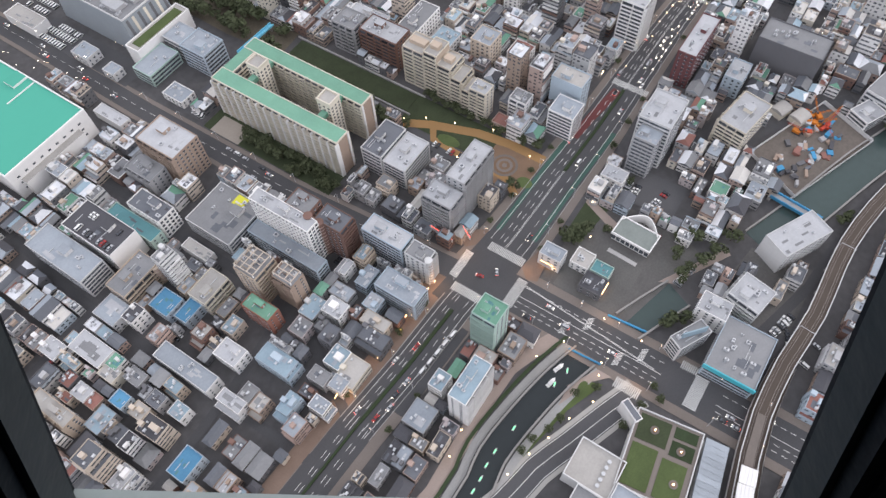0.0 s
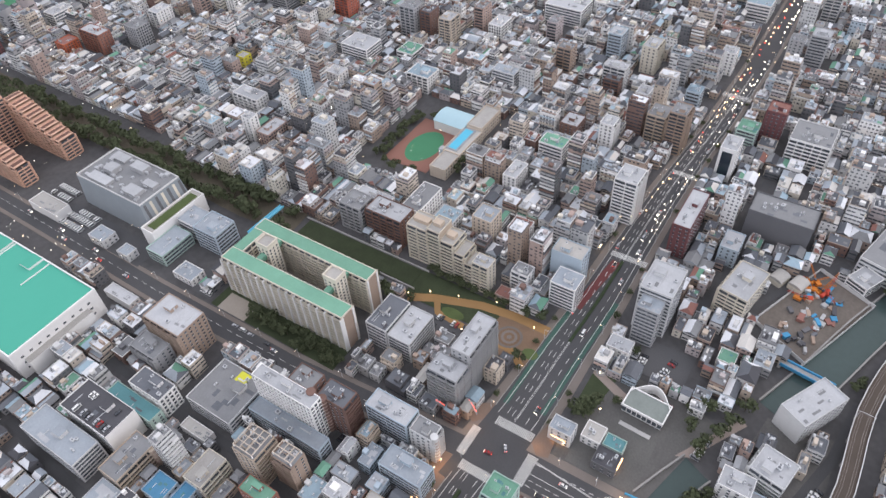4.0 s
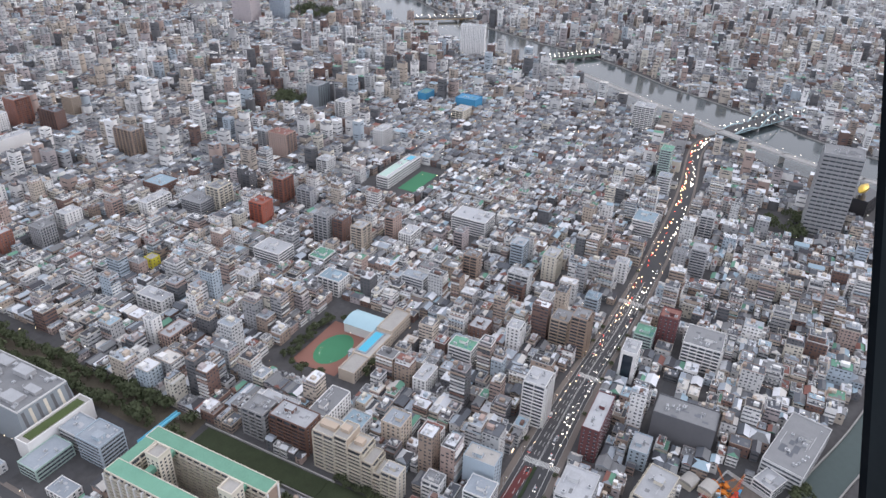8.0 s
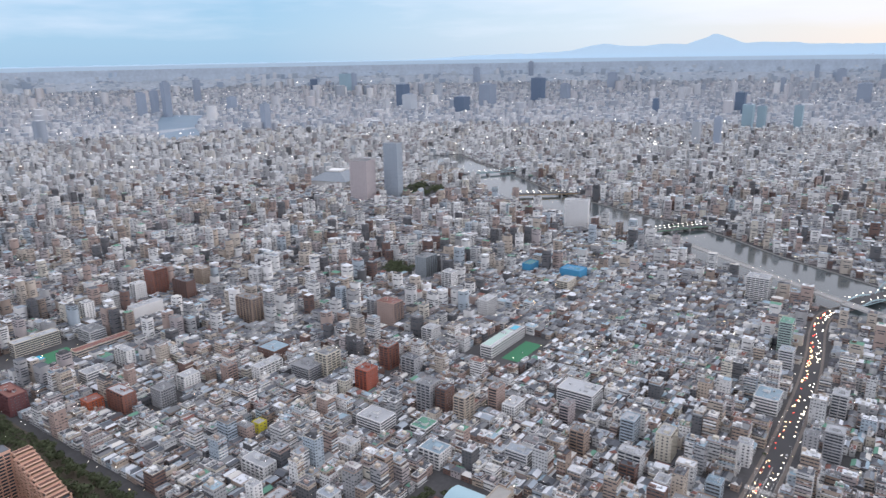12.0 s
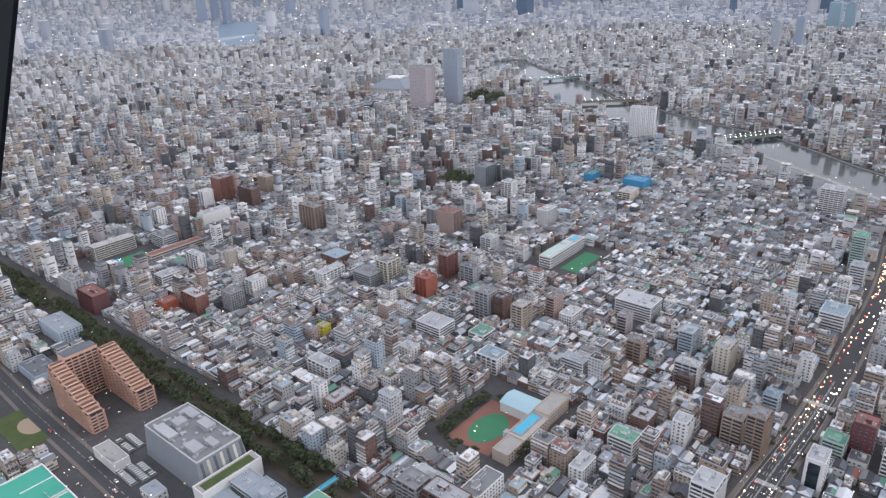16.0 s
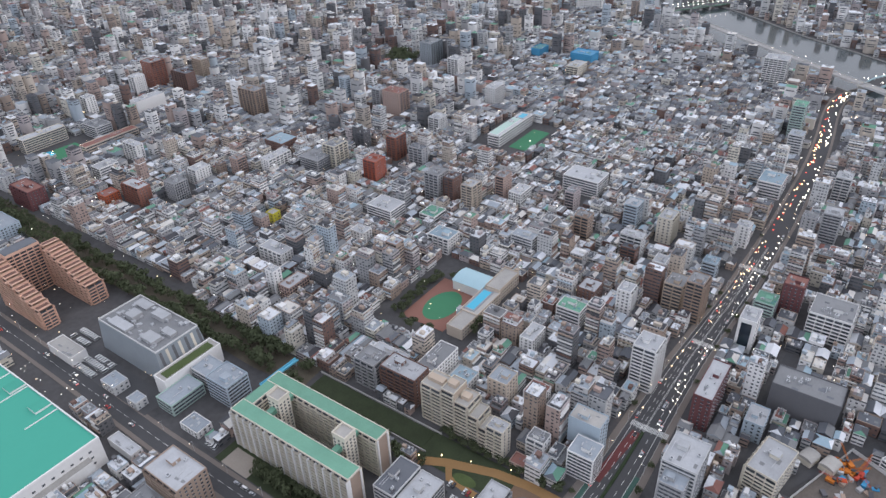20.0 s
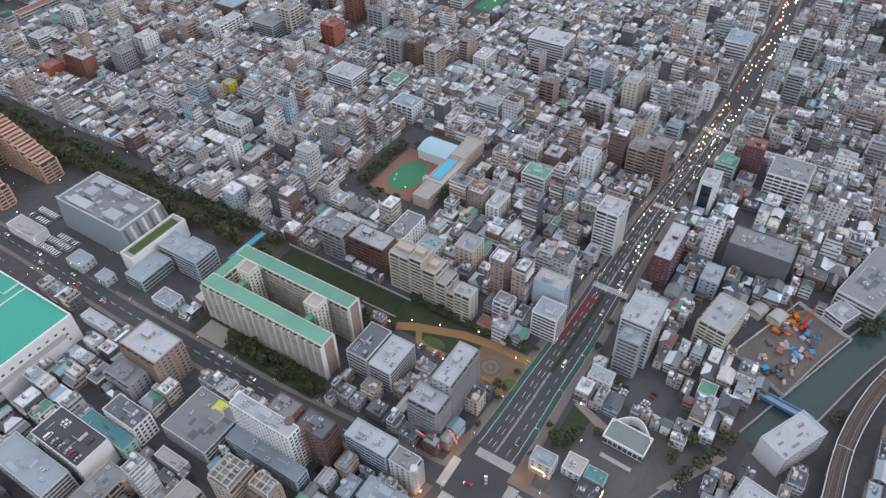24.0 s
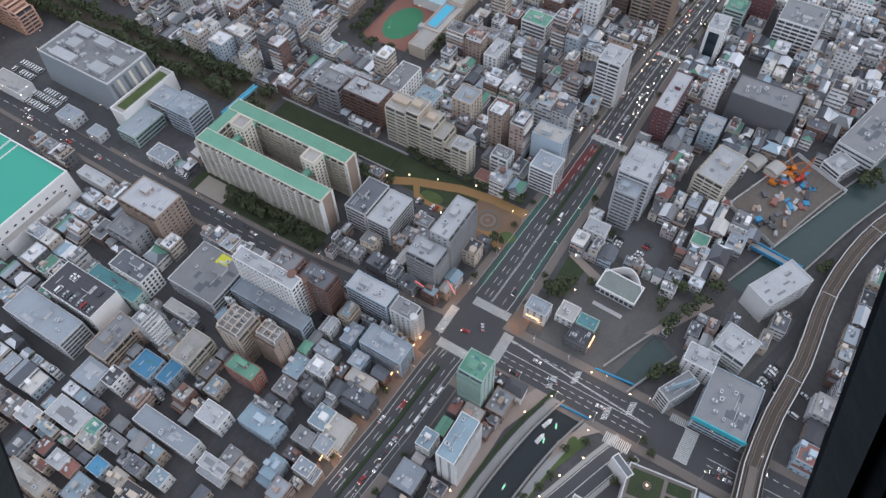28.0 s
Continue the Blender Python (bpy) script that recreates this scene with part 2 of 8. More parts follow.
def strip(geo, line, width, z, m=0):
    left, right = band(line, width)
    for k in range(len(line) - 1):
        geo.quad((*right[k], z), (*right[k + 1], z), (*left[k + 1], z), (*left[k], z), m)


def outline(line, width):
    left, right = band(line, width)
    return right + left[::-1]


def far(x, y, z):
    """Beyond 3.4 km the distance is drawn nearer and smaller on the same line of sight, as a backdrop on a rising sheet."""
    d = np.hypot(x, y)
    near = np.where(d > 3400, 3400 + 1450 * (1 - np.exp(-(d - 3400) / 1450)), d)
    s = np.where(d > 3400, near / np.maximum(d, 1), 1.0)
    z = z - np.where(d > 3400, (d * d - 3400.0 ** 2) / 1.48e7, 0.0)      # the earth's curve
    return x * s, y * s, EYE[2] - (EYE[2] - z) * s


# ---- plan: streets, water, railway ----
def smooth(line, step=12.0):
    """A gentle curve through the points of a line."""
    out, n = [], len(line)
    for k in range(n - 1):
        p0, p1, p2, p3 = (Vector(line[max(min(i, n - 1), 0)]) for i in (k - 1, k, k + 1, k + 2))
        m = max(int((p2 - p1).length / step), 1)
        for i in range(m):
            t = i / m
            q = 0.5 * (2 * p1 + (p2 - p0) * t + (2 * p0 - 5 * p1 + 4 * p2 - p3) * t * t + (3 * p1 - p0 - 3 * p2 + p3) * t ** 3)
            out.append((q.x, q.y))
    return out + [tuple(line[-1])]


AVENUE = [(-400, 125), (56, 102), (95, 98.5), (135, 96.5), (190, 91.5), (240, 90), (288, 88), (340, 88), (408, 87), (466, 84), (512, 81), (618, 78), (708, 78), (797, 80), (880, 86), (960, 94), (1025, 92), (1075, 68)]
AVENUE = smooth(AVENUE, 20)
NEAR_AVE, FAR_AVE, LAST_AVE = [p for p in AVENUE if p[0] < 152], [p for p in AVENUE if 132 < p[0] < 480], [p for p in AVENUE if p[0] > 450]
CROSS = [(161, 300), (161, 92), (161, -20), (161, -110), (161, -400)]
SIDE = [(156, 110), (148, 226), (147, 350), (149, 470), (150, 600), (160, 900)]
CANAL = [(245, 135), (243, 230), (243, 300), (240, 350), (245, 440), (246, 520), (248, 620), (254, 900), (262, 1500)]
RIVER = [(262, -29), (300, -44), (346, -60), (400, -82), (520, -125), (800, -190), (1010, -240)]
BASIN = [(176, 12), (192, 5), (209, -3)]
CUT = smooth([(-60, 45), (48, 35), (78, 37), (105, 34), (130, 29), (149, 23)], 8)
RAIL = [(-80, -100), (60, -83), (122, -70.5), (143, -66.5), (165, -64), (197, -64.5), (232, -68.5), (283, -69), (330, -78), (364, -92), (440, -130), (560, -175), (760, -220), (1020, -262)]
SUMIDA = [(690, -900), (945, -330), (1030, -60), (1104, 46), (1168, 144), (1219, 230), (1340, 388), (1402, 535), (1492, 720), (1566, 856), (1768, 1102), (1897, 1306), (2010, 1440)]
RIVER_ROAD = [(905, -330), (940, -180), (972, -70), (1012, 8), (1050, 72), (1120, 172), (1190, 270), (1280, 400)]
RAIL, SUMIDA, RIVER, RIVER_ROAD = smooth(RAIL, 14), smooth(SUMIDA, 60), smooth(RIVER, 14), smooth(RIVER_ROAD, 25)
BAY = [(2607, 4000), (2738, 3725), (2244, 3126), (1880, 2600), (1760, 2740), (1990, 3114)]


def rect_of(x0, x1, y0, y1):
    return [(x0, y0), (x1, y0), (x1, y1), (x0, y1)]


LANES = [[(33, 345), (27, 280), (26, 217), (27, 181), (27, 100)], [(148, 172), (121, 171), (86, 175), (35, 169), (-40, 165)], [(92, 330), (88, 205), (80, 154), (52, 104)], [(140, 268), (87, 262), (15, 266), (-60, 266)],
         [(163, -26), (203, -47), (250, -61), (290, -66)], [(310, 32), (346, 25), (402, 30), (460, 28)], [(322, 8), (361, -12), (399, -39)]]
keep_clear = [outline(NEAR_AVE, 33), outline(FAR_AVE, (44, 27)), outline(LAST_AVE, (26, 20)), outline(CROSS[1:], 30), outline(SIDE, 18), outline(CANAL, (27, 20)), *[outline(q, 6.5) for q in LANES], outline(RIVER, 34), outline(CUT, 40), outline(BASIN, 40),
              outline(RAIL, 24), outline(SUMIDA, (152, 160)), [(-40, -60), (150, -60), (150, 20), (-40, 40)], [(176, 2), (238, -12), (238, 66), (176, 66)], rect_of(249, 277, 19, 49), outline([(238, -12), (262, -22)], 16), outline(RIVER_ROAD, 22), BAY,
              [(300, -36), (322, 4), (388, -22), (372, -64)]]


def rect(x0, x1, y0, y1, pad=0):
    return [(x0 - pad, y0 - pad), (x1 + pad, y0 - pad), (x1 + pad, y1 + pad), (x0 - pad, y1 + pad)]


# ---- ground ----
# Haze put into the colours: bluer ring by ring, the outer two also glow
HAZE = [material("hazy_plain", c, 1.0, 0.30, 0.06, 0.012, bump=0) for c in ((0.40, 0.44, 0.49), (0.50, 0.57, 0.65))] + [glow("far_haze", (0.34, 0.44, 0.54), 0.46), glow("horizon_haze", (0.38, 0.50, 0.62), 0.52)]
g, hz = Geo(), Geo()
rings = [0, 150, 300, 500, 800, 1200, 1800, 2600, 3400, 4000, 4800, 6000, 8000, 12000, 16000, 20000, 26000, 34000, 48000, 75000]
spokes = 72
for k in range(spokes):
    a, b = k * math.tau / spokes, (k + 1) * math.tau / spokes
    for r0, r1 in zip(rings, rings[1:]):
        q = [(r0 * math.cos(a), r0 * math.sin(a)), (r1 * math.cos(a), r1 * math.sin(a)), (r1 * math.cos(b), r1 * math.sin(b)), (r0 * math.cos(b), r0 * math.sin(b))]
        q = [tuple(float(c) for c in far(x, y, -0.3)) for x, y in q]
        if r0 == 0:
            g.poly(q[:3])
        else:
            if r1 <= 3400:
                g.quad(*q)
            else:
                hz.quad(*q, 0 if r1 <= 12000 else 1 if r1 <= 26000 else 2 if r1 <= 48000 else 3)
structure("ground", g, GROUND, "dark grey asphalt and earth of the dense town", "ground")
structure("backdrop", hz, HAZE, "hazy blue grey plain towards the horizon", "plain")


def ridge(th):
    """How high the far mountains stand over the eye's level, in degrees, by the direction in degrees."""
    az = 30 - th
    e = -0.52 + 0.42 * min(max((az + 8) / 14, 0), 1) * min(max((44 - az) / 10, 0), 1) + 0.10 * math.exp(-((az - 9) / 6) ** 2) + 0.42 * math.exp(-((az - 7.2) / 1.8) ** 2) + 0.38 * math.exp(-((az - 12) / 2.6) ** 2) + 0.42 * math.exp(-((az - 18.5) / 3.2) ** 2)
    e += 0.25 * math.exp(-((az - 25) / 5) ** 2) + 0.10 * math.exp(-((az + 2) / 3) ** 2)
    e = max(e, 1.08 - 0.42 * abs(az - 15.35) ** 0.85) if abs(az - 15.35) > 0.25 else 1.0
    return e + 0.07 * noise.noise((az * 0.9, 1, 0)) + 0.03 * noise.noise((az * 3.5, 4, 0))


# Aerial haze painted as an even pale blue that glows of itself
RANGE = glow("hazed_mountains", (0.37, 0.50, 0.62), 0.60)
g = Geo()
last = None
for k in range(361):
    th = -40 + k * 0.3
    d, c, s = 4870, math.cos(math.radians(th)), math.sin(math.radians(th))
    top, low = (d * c, d * s, 350 + d * math.tan(math.radians(ridge(th)))), (d * c, d * s, 350 - 70)
    if last:
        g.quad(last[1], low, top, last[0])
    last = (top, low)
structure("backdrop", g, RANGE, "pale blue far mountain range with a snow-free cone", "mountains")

WATER = material("water", (0.048, 0.072, 0.070), 0.22, 0.2, 0.25, 0.01, bump=0.9, spec=0.30)
CUT_WATER = material("dark_canal_water", (0.022, 0.028, 0.031), 0.25, 0.2, 0.25, 0.01, bump=0.9, spec=0.25)
BROAD_WATER = material("broad_water", (0.07, 0.085, 0.09), 0.12, 0.2, 0.2, 0.01, bump=0.25, spec=0.6)
BANK = material("river_wall", (0.30, 0.29, 0.28), 0.9, 0.3, 0.7, 0.05)
for line, width, lab in ((RIVER, 22, "dull green water of the narrow canal"), (CUT, 14, "dark water of the embanked canal"), (BASIN, 18, "dark water of the canal basin by the bridge"), (SUMIDA, (142, 150), "grey water of the broad river under the evening sky")):
    g = Geo()
    strip(g, line, width, -0.18)
    structure("water", g, BROAD_WATER if line is SUMIDA else CUT_WATER if line is CUT else WATER, lab, "river")
    g = Geo()
    left, right = band(line, width)
    for side in (left, right):
        for p, q in zip(side, side[1:]):
            dx, dy = q[0] - p[0], q[1] - p[1]
            n = math.hypot(dx, dy)
            ox, oy = -dy / n * 0.5, dx / n * 0.5
            g.prism([(p[0] - ox, p[1] - oy), (q[0] - ox, q[1] - oy), (q[0] + ox, q[1] + oy), (p[0] + ox, p[1] + oy)], -0.3, 1.6)
    structure("embankment", g, BANK, "concrete wall along the water", "embankment")

g = Geo()
g.poly([tuple(float(c) for c in far(x, y, 1.0)) for x, y in BAY])
# A hazy blue-grey put into the water's colour for its distance
structure("water", g, material("far_water", (0.20, 0.28, 0.36), 0.5, 0.15, 0.02, 0.01, bump=0), "blue-grey water of a far basin", "basin")
KERB = material("kerb_stone", (0.36, 0.35, 0.33), 0.9, 0.2)
g = Geo()
strip(g, NEAR_AVE, 32, 0.02)
strip(g, FAR_AVE, (42, 26), 0.024)
strip(g, LAST_AVE, (25, 19), 0.022)
strip(g, [(161, 100), (161, 60), (161, -120)], 32, 0.03)
strip(g, SIDE, 19, 0.025)
structure("pavement", g, PAVING, "greyish brown paved footways along the streets", "pavement")
g = Geo()
strip(g, NEAR_AVE, 20, 0.058)
strip(g, FAR_AVE, (31, 19), 0.06)
strip(g, LAST_AVE, (18.6, 14), 0.056)
strip(g, [(161, 100), (161, 60), (161, -120)], 22, 0.075)
strip(g, SIDE, 13, 0.09)
for k, q in enumerate(LANES):
    strip(g, q, 5.5, 0.028 + 0.004 * k)
structure("road", g, ASPHALT, "wide asphalt avenue and crossing streets", "road")


# ---- buildings with parts ----
landmarks = []

ROOF_WORN = {"light": "mid", "silver": "light", "mid": "slate", "slate": "black", "black": "slate", "green": "teal", "rust": "slate", "azure": "teal", "ivory": "mid", "teal": "slate", "sky": "silver"}


def roof_kit(w, d, wall, roof, parent, rs, units=4, hut=True, z=0.0):
    """Roof slab, parapet, stair hut, plant boxes and tanks on a flat roof at height z."""
    g = Geo()
    g.box(-w / 2 + 0.25, w / 2 - 0.25, -d / 2 + 0.25, d / 2 - 0.25, z - 0.2, z + 0.12)
    part("roof", g, ROOF[roof], parent)
    g = Geo()
    for k in range(rs.randint(2, 5)):        # sheets of newer or darker roofing
        a, b = rs.uniform(-0.46, 0.2) * w, rs.uniform(-0.46, 0.2) * d
        g.box(a, a + w * rs.uniform(0.06, 0.17), b, b + d * rs.uniform(0.06, 0.17), z + 0.12, z + 0.16 + 0.005 * k)
    part("roofing_sheet", g, ROOF[ROOF_WORN[roof]], parent)["kind"] = "stuff"
    g = Geo()
    for k in range(rs.randint(1, 3)):        # pipes and ducts
        a, b = rs.uniform(-0.4, 0.1) * w, rs.uniform(-0.42, 0.42) * d
        g.box(a, a + w * rs.uniform(0.2, 0.3), b, b + 0.25, z + 0.12, z + 0.45)
    part("duct", g, STEEL, parent)["kind"] = "stuff"
    g = Geo()
    g.ring(-w / 2, w / 2, -d / 2, d / 2, 0.3, z, z + 0.9)
    part("parapet", g, WALL[wall], parent)
    if hut and min(w, d) > 6:
        hw, hd = min(w * 0.3, 5.5), min(d * 0.3, 6.5)
        hx, hy = rs.uniform(-0.25, 0.25) * (w - hw), rs.uniform(-0.25, 0.25) * (d - hd)
        g = Geo()
        g.box(hx - hw / 2, hx + hw / 2, hy - hd / 2, hy + hd / 2, z + 0.12, z + 2.9, 0, 1)
        g.box(hx - hw / 2 - 0.15, hx + hw / 2 + 0.15, hy - hd / 2 - 0.15, hy + hd / 2 + 0.15, z + 2.9, z + 3.1, 1, 1)
        g.box(hx - 0.5, hx + 0.5, hy - hd / 2 - 0.06, hy - hd / 2, z + 0.15, z + 2.2, 2)
        part("stair_hut", g, [WALL[wall], ROOF[roof], STEEL], parent)
    for k in range((units * 2 + 2) // 3):
        uw, ud, uh = rs.uniform(0.9, 2.4), rs.uniform(0.9, 2.8), rs.uniform(0.8, 1.9)
        ux, uy = rs.uniform(-0.42, 0.42) * (w - 3), rs.uniform(-0.42, 0.42) * (d - 3)
        g = Geo()
        g.box(ux - uw / 2, ux + uw / 2, uy - ud / 2, uy + ud / 2, z + 0.35, z + 0.35 + uh, 0, bottom=True)
        for sx in (-0.4, 0.4):
            g.box(ux + sx * uw - 0.08, ux + sx * uw + 0.08, uy - ud / 2, uy + ud / 2, z + 0.12, z + 0.35)
        g.tube(ux, uy, z + 0.35 + uh, z + 0.45 + uh, min(uw, ud) * 0.35, min(uw, ud) * 0.35, 8, 1)
        part("rooftop_unit", g, [STEEL, ROOF["slate"]], parent)


def row_mesh(length, style):
    """One storey's windows along a wall that runs along x and faces -y; the sill is at z = 0."""
    g = Geo()
    if style == "ribbon":
        g.box(-length / 2 + 0.6, length / 2 - 0.6, -0.06, 0.02, 0, 1.5, 0)
        n = max(int(length / 3), 1)
        for k in range(n + 1):
            x = -length / 2 + 0.6 + k * (length - 1.2) / n
            g.box(x - 0.06, x + 0.06, -0.12, 0, 0, 1.5, 1)
        g.box(-length / 2 + 0.5, length / 2 - 0.5, -0.16, 0, -0.12, 0, 1)
    elif style == "grid":
        n = max(int(length / 2.6), 1)
        for k in range(n):
            x = -length / 2 + (k + 0.5) * length / n
            g.box(x - 0.85, x + 0.85, -0.05, 0.02, -0.3, 1.5, 0)
            g.box(x + 0.9, x + 1.2, -0.5, 0, -0.9, 2.1, 1)
        g.box(-length / 2, length / 2, -0.5, 0, -0.9, -0.5, 1)
    else:
        n = max(int(length / 3.2), 1)
        for k in range(n):
            x = -length / 2 + (k + 0.5) * length / n
            hw = 0.8 if (k * 7) % 3 else 0.5
            g.box(x - hw, x + hw, -0.06, 0.02, 0, 1.25, 0)
            g.box(x - hw - 0.1, x + hw + 0.1, -0.16, 0, -0.1, 0, 1)
    return g


def balcony_mesh(length):
    g = Geo()
    g.box(-length / 2 + 0.2, length / 2 - 0.2, -1.4, 0, -0.18, 0, 0, bottom=True)
    g.box(-length / 2 + 0.2, length / 2 - 0.2, -1.4, -1.28, 0, 1.05, 0)
    n = max(int(length / 5.5), 1)
    for k in range(n + 1):
        x = -length / 2 + 0.2 + k * (length - 0.4) / n
        g.box(x - 0.07, x + 0.07, -1.4, 0, 0, 2.6, 0)
    for k in range(n):
        x = -length / 2 + 0.2 + (k + 0.5) * (length - 0.4) / n
        hw = (length - 0.4) / n / 2 - 0.35
        g.box(x - hw, x + hw, -0.05, 0.02, 0.05, 2.3, 1)
    return g


SIDES = {"s": (0, lambda w, d: (0, -d / 2), lambda w, d: w), "e": (90, lambda w, d: (w / 2, 0), lambda w, d: d),
         "n": (180, lambda w, d: (0, d / 2), lambda w, d: w), "w": (-90, lambda w, d: (-w / 2, 0), lambda w, d: d)}


def storeys(w, d, h, wall, parent, style="plain", balcony="", blank="", z0=0.0, step=3.0, frame=None, far_off=False):
    floors = max(int(round(h / step)), 1)
    for side, (turn, place, length) in SIDES.items():
        if side in blank:
            continue
        L = length(w, d)
        has = side in balcony
        geo = balcony_mesh(L) if has else row_mesh(L - 0.4, style)
        nm = "balcony" if has else "window_band"
        me = geo.mesh(nm, [WALL[wall], GLASS] if has else [GLASS, WALL[wall] if style == "grid" else (frame or STEEL)])
        px, py = place(w, d)
        if (side in "en" and not has) or far_off:      # sides that stay far off: their storeys in one piece
            g = Geo()
            for f in range(floors):
                k = len(g.v)
                g.v += [(x, y, z + f * (h / floors)) for x, y, z in geo.v]
                g.f += [tuple(i + k for i in q) for q in geo.f]
                g.m += geo.m
            ob = part(nm, g, list(me.materials), parent)
            ob["kind"] = "stuff"
            ob.matrix_local = pose(px, py, z0 + (0.15 if has else 0.95), 0, 0, turn)
            continue
        for f in range(floors):
            ob = new(nm, me)
            ob.parent = parent
            if not has:
                ob["kind"] = "stuff"
            ob.matrix_local = pose(px, py, z0 + f * (h / floors) + (0.15 if has else 0.95), 0, 0, turn)


def block(x0, x1, y0, y1, h, wall, roof, label, style="plain", balcony="", blank="", units=5, hut=True, turn=0.0, name="apartment_block", category="building", group="", step=3.0):
    """A flat-roofed building on a rectangle: walls, storeys of windows or balconies, roof and what stands on it."""
    w, d = x1 - x0, y1 - y0
    cx, cy = (x0 + x1) / 2, (y0 + y1) / 2
    rs = random.Random(int(cx * 31 + cy * 17))
    root = thing(name, pose(cx, cy, 0, 0, 0, turn), label, category, group)
    g = Geo()
    g.box(-w / 2, w / 2, -d / 2, d / 2, -0.3, h)
    part("wall", g, WALL[wall], root)
    storeys(w, d, h, wall, root, style, balcony, blank, step=step, far_off=math.hypot(cx, cy) > 330)
    roof_kit(w, d, wall, roof, root, rs, units, hut, h)
    a = math.radians(turn)
    landmarks.append((cx, cy, max(w, d), h))
    keep_clear.append([(cx + math.cos(a) * px - math.sin(a) * py, cy + math.sin(a) * px + math.cos(a) * py) for px, py in rect(-w / 2, w / 2, -d / 2, d / 2, 1.6)])
    return root


def lot(x0, x1, y0, y1):
    keep_clear.append(rect(x0, x1, y0, y1, 3))


# -- the green-roofed U of flats --
def green_flats():
    root = thing("apartment_block", pose(196, 252, 0), "long cream U-shaped flats with green flat roofs", "apartment building")
    x0, x1, y0, y1, h = -20.5, 20.5, -49, 50, 30.5
    lot(156, 220, 198, 306)
    for nm, (a, b, c, d), sides in (("wing", (x0, x0 + 10.5, y0, y1), "we"), ("wing", (x1 - 10, x1, y0 + 5, y1), "we"), ("link", (x0 + 10.5, x1 - 10, y1 - 9, y1), "s")):
        g = Geo()
        g.box(a, b, c, d, -0.3, h, 0)
        wob = part(nm, g, WALL["cream"], root)
        g = Geo()
        g.box(a + 0.3, b - 0.3, c + 0.3, d - 0.3, h + 0.16, h + 0.5)
        part("roof", g, ROOF["green"], wob)
        g = Geo()
        if nm == "wing":
            g.ring(a - 0.15, b + 0.15, c - 0.15, d + 0.15, 0.45, h - 0.5, h + 0.75)
        else:
            g.box(a + 0.3, b - 0.3, c, c + 0.6, h - 0.4, h + 0.8)
        part("cornice", g, WALL["cream"], wob)
        w, dd = b - a, d - c
        for side in sides:
            turn, place, length = SIDES[side]
            me = balcony_mesh(length(w, dd)).mesh("balcony", [WALL["cream"], GLASS])
            px, py = place(w, dd)
            for f in range(11):
                ob = new("balcony", me)
                ob.parent = wob
                ob.matrix_local = pose((a + b) / 2 + px, (c + d) / 2 + py, f * 2.75 + 0.2, 0, 0, turn)
        if nm == "wing":      # piers along the outer front, a tan end wall between white edges
            if a < 0:
                for k in range(17):
                    y = c + k * (d - c) / 16
                    q = Geo()
                    q.box(a - 1.8, a, y - 0.45, y + 0.45, -0.3, h - 1.2)
                    part("pier", q, WALL["white"], root)
            q = Geo()
            q.box(a + 1.3, b - 1.3, c - 0.25, c, -0.3, h - 0.8)
            part("end_wall", q, WALL["tan"], root)
            for x in (a - 0.2, b - 1.1):
                q = Geo()
                q.box(x, x + 1.3, c - 0.6, c, -0.3, h - 0.6)
                part("end_pier", q, WALL["white"], root)
    for cy in (27.5, -28):
        g = Geo()
        g.box(-4.5, 5.0, cy - 5, cy + 5, -0.3, h + 7.5, 0)
        tow = part("lift_tower", g, WALL["cream"], root)
        g = Geo()
        g.box(-4, 4.5, cy - 4.5, cy + 4.5, h + 7.5, h + 7.7)
        part("roof", g, ROOF["ivory"], tow)
        g = Geo()
        g.ring(-4.7, 5.2, cy - 5.2, cy + 5.2, 0.7, h + 7.3, h + 9.0)
        part("parapet", g, WALL["cream"], tow)
        g = Geo()
        g.box(-10.2, -4.5, cy - 2, cy + 2, h - 3, h + 0.5)
        part("bridge", g, ROOF["green"], tow)
        g = Geo()
        g.box(5.0, 10.6, cy - 2, cy + 2, h - 3, h + 0.5)
        part("bridge", g, ROOF["green"], tow)
        g = Geo()
        for z in range(13):
            for x in (-2.8, 0.2, 3.2):
                g.box(x - 0.7, x + 0.7, cy - 5.1, cy - 5, 2.75 * z + 1, 2.75 * z + 2.3)
            for y in (-3.5, 0, 3.5):
                g.box(-4.6, -4.5, cy + y - 0.7, cy + y + 0.7, 2.75 * z + 1, 2.75 * z + 2.3)
        part("glazing", g, GLASS, tow)["kind"] = "stuff"


green_flats()


def roof_frame(parent, w, d, z, nx, ny):
    """White beams over a flat roof."""
    for k in range(nx + 1):
        x = -w / 2 + k * w / nx
        g = Geo()
        g.box(x - 0.2, x + 0.2, -d / 2, d / 2, z, z + 0.5, bottom=True)
        part("roof_beam", g, WALL["beige"], parent)
    for k in range(ny + 1):
        y = -d / 2 + k * d / ny
        g = Geo()
        g.box(-w / 2, w / 2, y - 0.2, y + 0.2, z, z + 0.45, bottom=True)
        part("roof_beam", g, WALL["beige"], parent)
    for x in (-w / 2, w / 2):
        for y in (-d / 2, d / 2):
            g = Geo()
            g.box(x - 0.25, x + 0.25, y - 0.25, y + 0.25, z - 2.4, z)
            part("roof_post", g, WALL["white"], parent)


